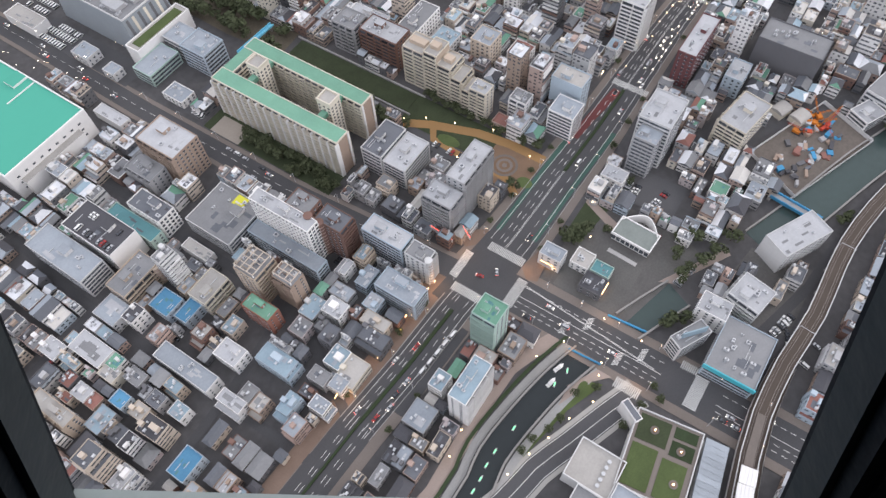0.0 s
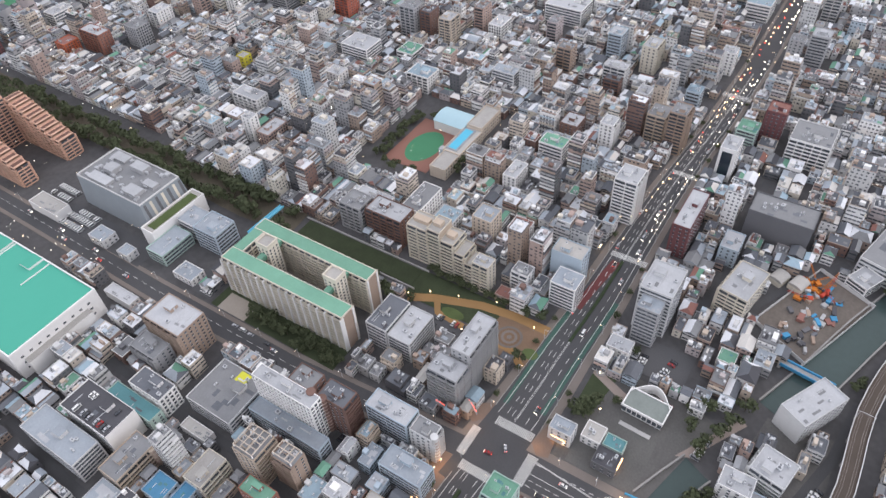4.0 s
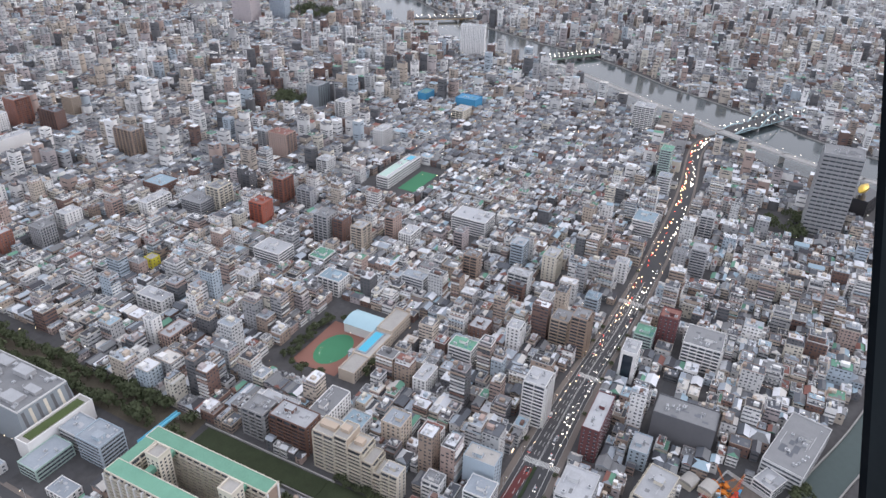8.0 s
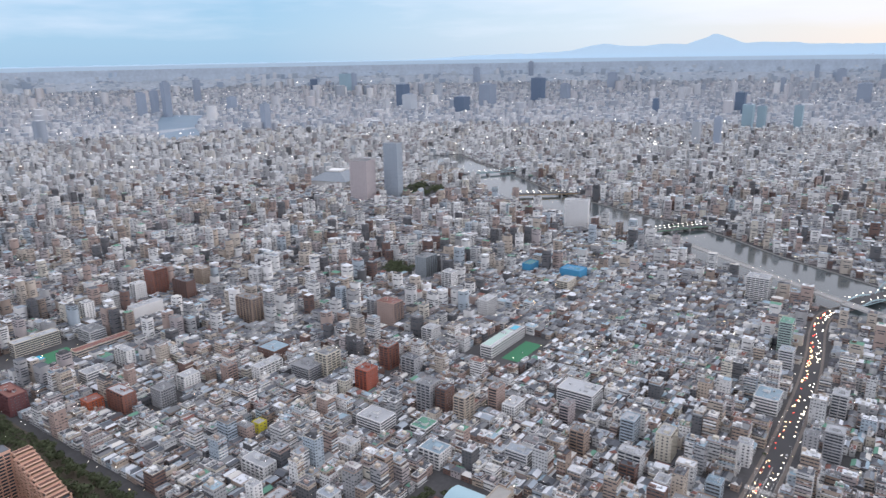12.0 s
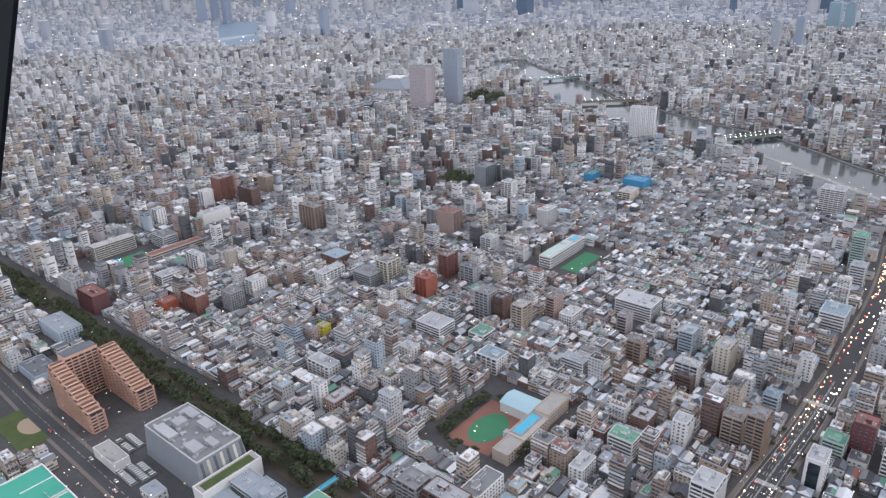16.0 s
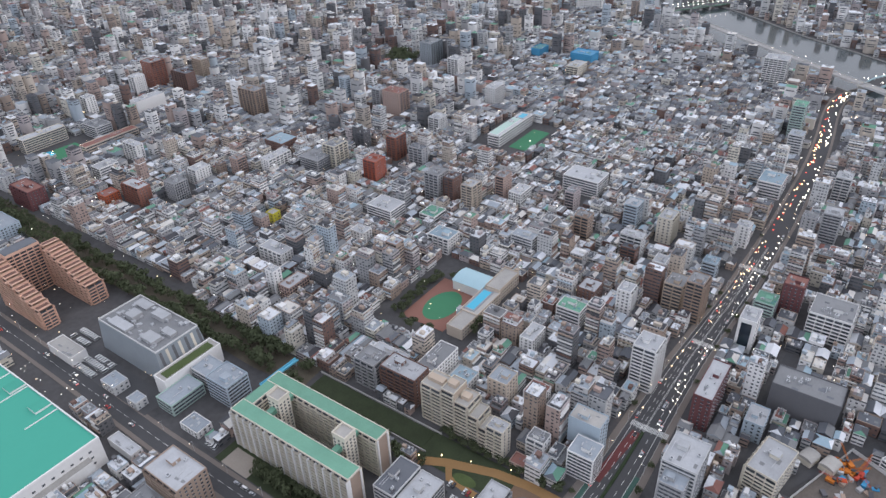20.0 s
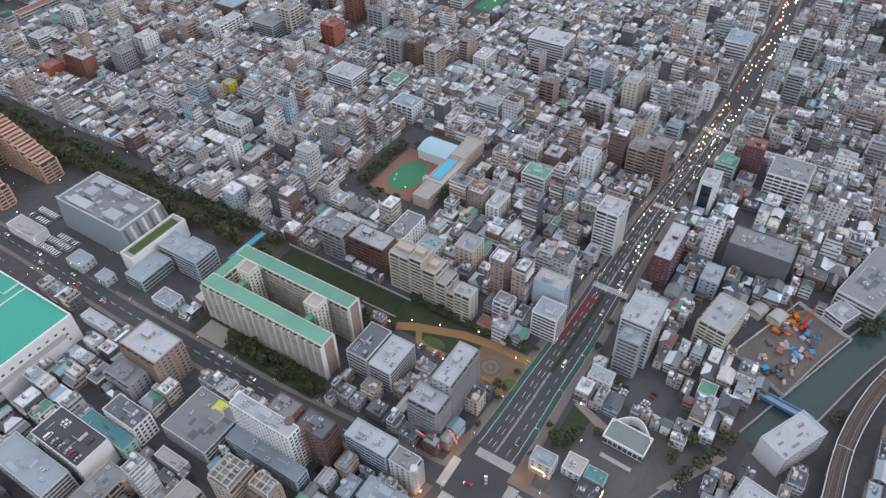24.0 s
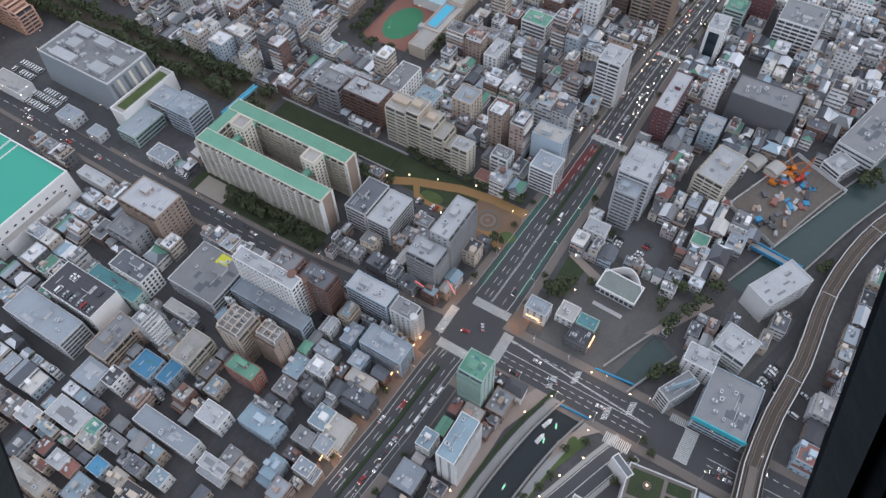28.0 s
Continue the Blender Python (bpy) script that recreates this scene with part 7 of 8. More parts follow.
town_house(52, 63, 143, 166, 10, "blue", "sky")
town_house(63, 67, 152, 165, 11, "grey", "mid")
town_house(70, 82, 125, 135, 9, "white", "sky")
town_house(66, 82, 113, 125, 8, "cream", "ivory")
town_house(59, 67, 126, 137, 9, "grey", "mid")
town_house(61, 69, 116, 128, 9, "pale", "silver")
town_house(47, 55, 115, 127, 9, "white", "silver")
town_house(34, 49, 131, 139, 10, "blue", "sky")
town_house(28, 40, 144, 152, 9, "tan", "ivory")
town_house(32, 41, 153, 161, 8, "grey", "mid")
town_house(92, 102, 141, 153, 12, "white", "light")
town_house(74, 84, 152, 162, 9, "rose", "mid")
town_house(88, 100, 112, 129, 9, "dark", "slate")
town_house(99, 107, 117, 133, 9, "beige", "ivory")
town_house(67, 81, 70, 83, 8, "grey", "silver")
town_house(88, 98, 73, 81, 14, "white", "sky")
town_house(116, 126, 156, 164, 9, "white", "light")
town_house(116, 129, 141, 149, 9, "blue", "silver")
town_house(104, 112, 145, 158, 8, "grey", "silver")
town_house(107, 116, 128, 137, 10, "blue", "light")


def infill(lots, x0, x1, y0, y1, seed):
    """Small houses in the gaps that the rows of lots have left, kept a lane's width apart here and there."""
    rs = random.Random(seed)
    nx, ny = int(x1 - x0), int(y1 - y0)
    gx, gy = np.meshgrid(np.arange(nx) + x0 + 0.5, np.arange(ny) + y0 + 0.5, indexing="ij")
    full = blocked(gx.ravel(), gy.ravel(), keep_clear).reshape(nx, ny)
    for x, y, w, d, h in lots:
        i0, i1, j0, j1 = int(x - w / 2 - x0 - 0.3), int(x + w / 2 - x0 + 1.3), int(y - d / 2 - y0 - 0.3), int(y + d / 2 - y0 + 1.3)
        full[max(i0, 0):max(i1, 0), max(j0, 0):max(j1, 0)] = True
    out = []
    for w, d in ((14, 11), (11, 9), (9, 11), (9, 8), (7, 9), (8, 6), (6, 6), (5, 6)):
        for i in range(0, nx - w, 1):
            j = 0
            while j < ny - d:
                if not full[i, j] and not full[i:i + w, j:j + d].any():
                    if rs.random() < 0.84:
                        h = rs.choice((5.5, 6, 6, 6.5, 7, 8, 8.5, 9, 10.5)) if w < 11 else rs.uniform(7, 14)
                        out.append((x0 + i + w / 2, y0 + j + d / 2, w - 0.8, d - 0.8, h))
                    full[i:i + w, j:j + d] = True
                    j += d
                else:
                    j += 1
    return np.array(out)


def near_town():
    rs = random.Random(21)
    lots = strips(60, 830, 11)
    lots = np.concatenate([lots, infill(lots, -110, 520, -200, 420, 5)])
    order = np.argsort(np.hypot(lots[:, 0], lots[:, 1]))
    rest = [Geo() for _ in range(6)]
    made = 0
    for k in order:
        x, y, w, d, h = (float(v) for v in lots[k])
        th = math.degrees(math.atan2(y, x))
        if made < NEAR_THINGS and -40 < th < 104:
            near_house(x, y, w, d, h, rs.choice(WALL_PICK), rs.choice(ROOF_PICK), rs.gauss(0, 1.2), rs)
            made += 1
        else:
            small_building(w, d, h, rs, *rest, ox=x, oy=y, sides="wsn" if y < 200 else "wse")
    for nm, geo, mt, lab in zip(("town_houses", "town_roofs", "town_windows", "town_roof_units", "town_parapets", "town_balconies"), rest, (CITY_WALL, [CITY_ROOF, CITY_ROOF], GLASS, STEEL, CITY_WALL, CITY_WALL),
                                ("dense white and grey town houses", "flat and pitched grey roofs of the town", "dark windows of the town houses", "small metal boxes on the roofs", "parapets and stair huts on the flat roofs", "balconies of the blocks of flats")):
        tagged(part(nm, geo, mt), lab, "town", kind="stuff")
    return len(lots)


def mid_town(d0, d1, seed, bands):
    rs = np.random.RandomState(seed)
    a = strips(d0, d1, seed)
    x, y, w, d, h = a.T
    n = len(a)
    across = (x - 1250) - (y - 240) * 0.62 > 0
    ang = rs.normal(0, 0.02, n) + np.where(across, 0.16, 0)
    z0 = np.full(n, -0.3)
    parts = [many_boxes(x, y, z0, w, d, h, ang, True)]
    hut = rs.rand(n) < np.where(h < 9.6, 0.35, 0.85)
    c, s = np.cos(ang), np.sin(ang)
    ox, oy = rs.uniform(-0.24, 0.24, n) * w, rs.uniform(-0.24, 0.24, n) * d
    parts.append(many_boxes((x + c * ox - s * oy)[hut], (y + s * ox + c * oy)[hut], (z0 + h)[hut], (w * rs.uniform(0.15, 0.5, n))[hut], (d * rs.uniform(0.15, 0.5, n))[hut], rs.uniform(0.7, 3.0, n)[hut], ang[hut], True))
    low = (h < 9.6) & (rs.rand(n) < (0.6 if bands > 1 else 0.0))
    V, F, M = many_boxes(x[low], y[low], z0[low] + h[low] - 0.02, w[low] + 0.7, d[low] + 0.7, np.minimum(w, d)[low] * 0.26, ang[low])
    V = V.reshape(-1, 12, 3)
    mid = V[:, 4:8].mean(1, keepdims=True)
    along_x = (w > d)[low]
    ca, sa = np.cos(ang[low])[:, None], np.sin(ang[low])[:, None]
    for i0 in (4, 8):           # draw the top in to a ridge
        off = V[:, i0:i0 + 4] - mid
        lx, ly = off[..., 0] * ca + off[..., 1] * sa, -off[..., 0] * sa + off[..., 1] * ca
        lx, ly = lx * np.where(along_x, 0.75, 0.06)[:, None], ly * np.where(along_x, 0.06, 0.75)[:, None]
        V[:, i0:i0 + 4, 0], V[:, i0:i0 + 4, 1] = mid[..., 0] + lx * ca - ly * sa, mid[..., 1] + lx * sa + ly * ca
    V = np.stack(far(V[..., 0], V[..., 1], V[..., 2]), -1).reshape(-1, 3)
    if bands > 1:
        tagged(new("town_roofs", quads_to_mesh("town_roofs", V, F, M * 0, [TILE_ROOF])), "grey and brown tiled roofs of low houses", "town", kind="stuff")
    V, F, M = merge(parts)
    if bands == 1:         # far off only the sides towards the tower
        P = V[F]
        keep = (np.cross(P[:, 1] - P[:, 0], P[:, 3] - P[:, 0]) * (np.array(EYE) - P[:, 0])).sum(1) > 0
        F, M = F[keep], M[keep]
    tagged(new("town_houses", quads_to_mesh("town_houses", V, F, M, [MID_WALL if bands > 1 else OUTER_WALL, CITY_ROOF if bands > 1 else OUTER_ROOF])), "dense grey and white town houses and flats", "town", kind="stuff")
    rows = []
    for fl in range(12):
        pick = (h > 3.0 * fl + 3.0) & (rs.rand(n) < (0.62 if bands > 1 else 0.5))
        if not pick.any():
            break
        m = pick.sum()
        zz = np.full(m, 3.0 * fl + 0.9)
        rows.append(many_boxes(x[pick], y[pick], zz, w[pick] + 0.14, d[pick] * rs.uniform(0.4, 0.85, m), np.full(m, 1.3), ang[pick], True, "x"))
        if bands > 1:
            rows.append(many_boxes(x[pick], y[pick], zz, w[pick] * rs.uniform(0.4, 0.85, m), d[pick] + 0.14, np.full(m, 1.3), ang[pick], True, "y"))
    V, F, M = merge(rows)
    P = V[F]
    nrm = np.cross(P[:, 1] - P[:, 0], P[:, 3] - P[:, 0])
    F = F[(nrm * (np.array(EYE) - P[:, 0])).sum(1) > 0]
    M = np.zeros(len(F))
    tagged(new("town_windows", quads_to_mesh("town_windows", V, F, M, [GLASS])), "dark windows of the town houses", "windows", kind="stuff")
    return n


def distant(d0, d1, cell, seed, towers, tones):
    rs = np.random.RandomState(seed)
    k = int(d1 / cell) + 2
    gx, gy = np.meshgrid(np.arange(-k // 2, k + 1) * cell, np.arange(-k // 2, k + 1) * cell)
    x, y = gx.ravel() + rs.uniform(-0.3, 0.3, gx.size) * cell, gy.ravel() + rs.uniform(-0.3, 0.3, gx.size) * cell
    D, th = np.hypot(x, y), np.degrees(np.arctan2(y, x))
    ok = (D > d0) & (D < d1) & (th > -24) & (th < 86) & (rs.rand(len(x)) < 0.85)
    ok &= ~blocked(x, y, keep_clear)
    x, y = x[ok], y[ok]
    n = len(x)
    w, d = rs.uniform(0.35, 0.85, n) * min(cell, 48), rs.uniform(0.35, 0.85, n) * min(cell, 48)
    zone = np.array([noise.noise((p / 1500, q / 1500, seed)) for p, q in zip(x, y)])
    u = rs.rand(n)
    h = np.where(u < 0.5, rs.uniform(8, 18, n), np.where(u < 0.92, rs.uniform(16, 32, n), rs.uniform(30, 50, n)))
    high = u > 1 - towers * (0.25 + 3.0 * np.clip(zone, 0, 1))
    h = np.where(high, rs.uniform(50, 130, n) * (0.7 + 0.6 * np.clip(zone, 0, 1)), h)
    w, d = np.where(high, rs.uniform(25, 60, n), w), np.where(high, rs.uniform(25, 60, n), d)
    V, F, M = merge([many_boxes(x, y, np.full(n, -0.3), w, d, h, rs.normal(0.16, 0.1, n), True)])
    if d0 >= 8000:        # only the sides towards the town are drawn on the backdrop
        P = V[F]
        nrm = np.cross(P[:, 1] - P[:, 0], P[:, 3] - P[:, 0])
        keep = (nrm * (np.array(EYE) - P[:, 0])).sum(1) > 0
        F, M = F[keep], M[keep]
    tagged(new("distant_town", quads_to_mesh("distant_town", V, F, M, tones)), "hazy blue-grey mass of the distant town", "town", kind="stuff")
    return n


TILE_ROOF = palette("tile_roof", [ROOFS[k] for k in ("slate", "mid", "slate", "silver", "mid", "slate", "mid", "slate", "black", "slate", "mid", "light")])
# Walls muted more for the outer town: distance haze in their colours
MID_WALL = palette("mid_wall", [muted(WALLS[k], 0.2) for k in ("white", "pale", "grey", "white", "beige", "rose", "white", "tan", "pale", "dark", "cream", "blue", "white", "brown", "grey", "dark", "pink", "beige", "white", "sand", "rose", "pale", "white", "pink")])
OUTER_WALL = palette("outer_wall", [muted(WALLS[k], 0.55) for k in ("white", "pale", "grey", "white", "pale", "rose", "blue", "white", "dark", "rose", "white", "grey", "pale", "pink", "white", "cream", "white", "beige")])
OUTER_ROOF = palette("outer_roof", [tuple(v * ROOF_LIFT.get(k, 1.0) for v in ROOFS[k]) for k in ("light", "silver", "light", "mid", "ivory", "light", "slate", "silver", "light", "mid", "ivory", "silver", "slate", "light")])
# The distant town's haze is painted into its wall and roof palettes
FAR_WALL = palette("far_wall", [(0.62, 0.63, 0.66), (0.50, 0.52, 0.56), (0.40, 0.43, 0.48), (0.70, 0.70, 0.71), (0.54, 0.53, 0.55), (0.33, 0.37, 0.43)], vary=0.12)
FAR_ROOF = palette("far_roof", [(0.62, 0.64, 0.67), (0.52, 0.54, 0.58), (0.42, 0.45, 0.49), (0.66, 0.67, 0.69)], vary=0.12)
NEAR_THINGS = 180
print("near", near_town())
print("mid", mid_town(830, 2000, 7, 2))
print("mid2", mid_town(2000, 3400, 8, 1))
# Two further belts, each with more blue haze in its colours
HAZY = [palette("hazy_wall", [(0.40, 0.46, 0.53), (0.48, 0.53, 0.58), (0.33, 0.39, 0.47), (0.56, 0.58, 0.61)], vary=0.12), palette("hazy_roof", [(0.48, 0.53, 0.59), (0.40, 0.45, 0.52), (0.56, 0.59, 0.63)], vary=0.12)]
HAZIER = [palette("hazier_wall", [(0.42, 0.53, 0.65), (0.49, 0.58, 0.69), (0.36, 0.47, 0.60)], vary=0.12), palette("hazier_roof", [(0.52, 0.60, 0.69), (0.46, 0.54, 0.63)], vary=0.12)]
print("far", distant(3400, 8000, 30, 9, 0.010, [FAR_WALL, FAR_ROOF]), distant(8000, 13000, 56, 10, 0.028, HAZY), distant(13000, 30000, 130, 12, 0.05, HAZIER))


def far_tower(x, y, w, h, tone):
    """A single tower of the skyline, drawn on the backdrop."""
    w *= 0.62
    p = [far(x + a * w / 2, y + b * w / 2, z) for z in (-0.3, h) for a, b in ((-1, -1), (1, -1), (1, 1), (-1, 1))]
    p = [tuple(float(c) for c in q) for q in p]
    root = thing("tower_block", pose(0, 0, 0), "hazy tower block on the skyline", "tower", "towers of the skyline")
    g = Geo()
    for q in ((0, 1, 5, 4), (1, 2, 6, 5), (2, 3, 7, 6), (3, 0, 4, 7), (4, 5, 6, 7)):
        g.quad(*[p[i] for i in q])
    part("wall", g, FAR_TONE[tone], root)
    lo, hi = np.array(p[:4]).mean(0), np.array(p[4:]).mean(0)
    g = Geo()
    q = [tuple(hi + (np.array(c) - hi) * 0.5) for c in p[4:]]
    up = (0, 0, (hi - lo)[2] * 0.05)
    for i in range(4):
        a, b = q[i], q[(i + 1) % 4]
        g.quad(a, b, tuple(np.add(b, up)), tuple(np.add(a, up)))
    g.quad(*[tuple(np.add(c, up)) for c in q])
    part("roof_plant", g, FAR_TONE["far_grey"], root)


# Blue-grey haze is mixed into these skyline tones
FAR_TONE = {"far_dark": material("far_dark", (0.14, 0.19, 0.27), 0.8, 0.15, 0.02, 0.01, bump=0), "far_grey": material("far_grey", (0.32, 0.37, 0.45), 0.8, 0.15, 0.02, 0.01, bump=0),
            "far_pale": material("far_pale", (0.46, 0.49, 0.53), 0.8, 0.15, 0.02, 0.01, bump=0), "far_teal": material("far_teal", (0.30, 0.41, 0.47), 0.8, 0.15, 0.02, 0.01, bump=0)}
far_tower(3722, 2950, 105, 152, "far_dark")
far_tower(3450, 2685, 104, 107, "far_pale")
far_tower(6861, 4375, 90, 185, "far_grey")
far_tower(4428, 2321, 119, 172, "far_dark")
far_tower(4024, 2481, 135, 145, "far_grey")
far_tower(3415, 2278, 110, 105, "far_dark")
far_tower(4018, 900, 78, 122, "far_dark")
far_tower(2667, 741, 43, 91, "far_pale")
far_tower(2635, 658, 38, 111, "far_grey")
far_tower(3258, 693, 68, 114, "far_teal")
far_tower(3190, 625, 51, 115, "far_teal")
far_tower(3296, 502, 52, 114, "far_teal")
far_tower(4988, 416, 119, 132, "far_grey")
far_tower(2426, 3896, 65, 147, "far_grey")
far_tower(2507, 3888, 58, 158, "far_grey")
far_tower(2539, 3815, 65, 205, "far_grey")
far_tower(3396, 4694, 64, 182, "far_grey")
far_tower(2259, 2621, 54, 130, "far_grey")
far_tower(4908, 4564, 127, 179, "far_teal")
far_tower(4869, 4932, 77, 127, "far_dark")
far_tower(4360, 3108, 51, 123, "far_pale")
far_tower(7977, 878, 127, 139, "far_grey")
far_tower(8091, 522, 115, 177, "far_grey")
far_tower(8186, 223, 90, 142, "far_grey")
far_tower(8606, 1184, 68, 165, "far_grey")
far_tower(5117, -136, 65, 101, "far_grey")
far_tower(2981, 3772, 76, 96, "far_grey")
far_tower(5819, 2349, 99, 166, "far_grey")
far_tower(4599, 2198, 89, 125, "far_grey")
far_tower(4024, 1356, 47, 80, "far_dark")
far_tower(5008, 4553, 75, 176, "far_grey")
far_tower(4625, 3323, 45, 160, "far_pale")
far_tower(8539, 4588, 76, 220, "far_grey")
far_tower(5891, 1028, 56, 129, "far_grey")



# ---- vehicles ----
CAR_PAINT = [material("car_white", (0.75, 0.75, 0.74), 0.3, 0.05, spec=0.5), material("car_silver", (0.45, 0.46, 0.48), 0.3, 0.05, metal=0.5), material("car_black", (0.03, 0.03, 0.035), 0.25, 0.1, spec=0.6), material("car_red", (0.35, 0.03, 0.03), 0.3, 0.1), material("car_blue", (0.05, 0.10, 0.22), 0.3, 0.1)]
CAR_NAME = ["white", "silver", "black", "red", "dark blue"]
TYRE = material("tyre", (0.02, 0.02, 0.02), 0.9, 0.2)


def car_model(k, van=False, lit=False):
    L, W, H = (5.2, 1.9, 2.1) if van else (4.4, 1.75, 1.45)
    root = thing("van" if van else "car", pose(0, 0, 0), f"{CAR_NAME[k]} {'delivery van' if van else 'saloon car'} on the asphalt" + (" with its lamps lit" if lit else ""), "van" if van else "car", "vehicles of the streets")
    g = Geo()
    z1 = 0.95 if van else 0.82
    prof = [(-L / 2, 0.28), (L / 2, 0.28), (L / 2, z1 - 0.2), (L / 2 - 0.15, z1), (-L / 2 + 0.1, z1), (-L / 2, z1 - 0.15)]
    n = len(prof)
    for i in range(n):
        (xa, za), (xb, zb) = prof[i], prof[(i + 1) % n]
        g.quad((xa, -W / 2, za), (xa, W / 2, za), (xb, W / 2, zb), (xb, -W / 2, zb))
    g.poly([(x, -W / 2, z) for x, z in prof])
    g.poly([(x, W / 2, z) for x, z in prof[::-1]])
    body = part("body", g, CAR_PAINT[k], root)
    g = Geo()
    f0, f1, r0, r1 = (L / 2 - 0.5, L / 2 - 1.1, -L / 2 + 0.1, -L / 2 + 0.2) if van else (L / 2 - 1.2, L / 2 - 1.9, -L / 2 + 0.5, -L / 2 + 1.0)
    lo, hi = W / 2 - 0.05, W / 2 - 0.22
    p = [(r0, -lo, z1), (f0, -lo, z1), (f0, lo, z1), (r0, lo, z1), (r1, -hi, H), (f1, -hi, H), (f1, hi, H), (r1, hi, H)]
    for q in ((0, 1, 5, 4), (1, 2, 6, 5), (2, 3, 7, 6), (3, 0, 4, 7)):
        g.quad(*[p[i] for i in q], 0)
    g.quad(*[p[i] for i in (4, 5, 6, 7)], 1)
    part("cabin", g, [GLASS, CAR_PAINT[k]], root)
    wheel = Geo()
    wheel.tube(0, 0, -0.11, 0.11, 0.32, 0.32, 10)
    me = wheel.mesh("wheel", [TYRE])
    for x in (-L / 2 + 0.8, L / 2 - 0.85):
        for y in (-W / 2 + 0.1, W / 2 - 0.1):
            ob = new("wheel", me)
            ob.parent = root
            ob.matrix_local = pose(x, y, 0.33, 90)
    if lit:
        for y in (-0.6, 0.6):
            g = Geo()
            g.box(L / 2 - 0.02, L / 2 + 0.06, y - 0.22, y + 0.22, 0.5, 0.75)
            part("headlight", g, COOL, root)
            g = Geo()
            g.box(-L / 2 - 0.06, -L / 2 + 0.02, y - 0.22, y + 0.22, 0.5, 0.75)
            part("tail_lamp", g, REDLAMP, root)
    return root


car_models = {}
rc = random.Random(12)


def car(x, y, turn, lit=False, z=0.1, fleet=False):
    k, van = (0, True) if fleet else (rc.choice((0, 0, 0, 0, 1, 1, 1, 2, 2, 2, 3)), rc.random() < 0.16)
    key = (k, van, lit)
    m = pose(x, y, z, 0, 0, turn)
    if key not in car_models:
        car_models[key] = car_model(*key)
        car_models[key].matrix_world = m
    else:
        copy_thing(car_models[key], m)


for k in range(30):
    s, lane = rc.uniform(0, 600), rc.choice((4.6, 7.8, 11.2))
    if rc.random() < 0.5:
        lane = -lane
    x, y, a = along(AVE, s)
    if not 142 < x < 150:
        lane *= wide(x)
        car(x - math.sin(a) * lane, y + math.cos(a) * lane, math.degrees(a) + (0 if lane > 0 else 180), True)
for x, y, t in ((158, 40, 90), (158, 12, 90), (164, 52, -90), (155, -50, 90), (155, -57, 90), (158.5, -53, 90), (165, -62, -90), (168, -70, -90), (167, 88, 30), (160, 95, 100), (152, 60, 90)):
    car(x, y, t, True)
for k in range(9):
    s = rc.uniform(20, 480)
    x, y, a = along(SIDE, s)
    car(x + (2.6 if k % 2 else -2.6), y, math.degrees(a) + (180 if k % 2 else 0), True)


def car_rows(x0, y0, dx, dy, n, turn, skip=0.15, z=0.06, fleet=False):
    for k in range(n):
        if rc.random() > skip:
            car(x0 + dx * k, y0 + dy * k, turn + rc.uniform(-2, 2), False, z, fleet)


car_rows(247, 52, 2.6, 0, 7, 90, 0.1)
car_rows(252, 46.5, 2.6, 0, 5, 90, 0.4)
car_rows(251, 34.5, 2.6, -0.7, 7, 80, 0.15)
car_rows(213, -38, 2.5, -1.2, 4, 60, 0.1)
car_rows(216, -55, 2.4, -0.6, 5, 80, 0.1)
car_rows(232, -48, 2.6, -0.9, 5, 75, 0.3)
car_rows(206, -28, 2.2, -3.0, 4, 30, 0.1)
car_rows(127, 59.7, 2.6, 0, 6, 90, 0.1)
car_rows(158, 440, 0, 2.7, 10, 0, 0.1, 0.06, True)
car_rows(166, 440, 0, 2.7, 10, 0, 0.1, 0.06, True)
car_rows(172, 440, 0, 2.7, 8, 0, 0.1, 0.06, True)
car_rows(217, 146, 0, 2.7, 9, 0, 0.4)
car_rows(225, 150, 0, 2.7, 8, 0, 0.5)
car_rows(56, 272, 0, 2.8, 10, 0, 0.25, 20.15)
car_rows(66, 272, 0, 2.8, 10, 0, 0.25, 20.15)
car_rows(112, 70, 2.4, -0.6, 5, 70, 0.1)
car_rows(112, 62, 2.4, -0.6, 5, 70, 0.1)
car_rows(164, 312, 0, 2.7, 6, 20, 0.2)
car_rows(206, -66, 2.5, 1.2, 6, 40, 0.1)
car_rows(214, 0, 2.6, -0.6, 6, 80, 0.2)

car_rows(176, 480, 0, 2.8, 8, 0, 0.1, 0.06, True)
car_rows(184, 480, 0, 2.8, 8, 0, 0.1, 0.06, True)
car_rows(96, 90.5, 6.5, -0.6, 5, -5, 0.1, 0.06, True)

for x, y, dx, dy, n, turn in ((-8, 262, 1.6, 2.2, 4, 30), (36, 214, 2.6, 0, 3, 90), (40, 218, 0, 2.6, 3, 0), (84, 136, 2.6, 0, 3, 85), (121, 168, 2.6, 0, 4, 90), (143, 226, 0.2, 6.0, 6, 92), (152, 250, 0.1, 7.0, 5, 92), (30, 180, 0, 6.0, 3, 90)):
    car_rows(x, y, dx, dy, n, turn, 0.15)

for x, y, turn in ((136, 61, 60), (133.3, 56.5, 60), (129.5, 57.4, 62), (125, 58.6, 62), (208, -33, 40), (212, -36.5, 40), (218.6, -76, 70), (204.8, -74, 75), (207, -83, 75)):
    car(x, y, turn, False, 0.06)
car_rows(213.5, -54.5, 2.9, -0.95, 6, 68, 0.05)


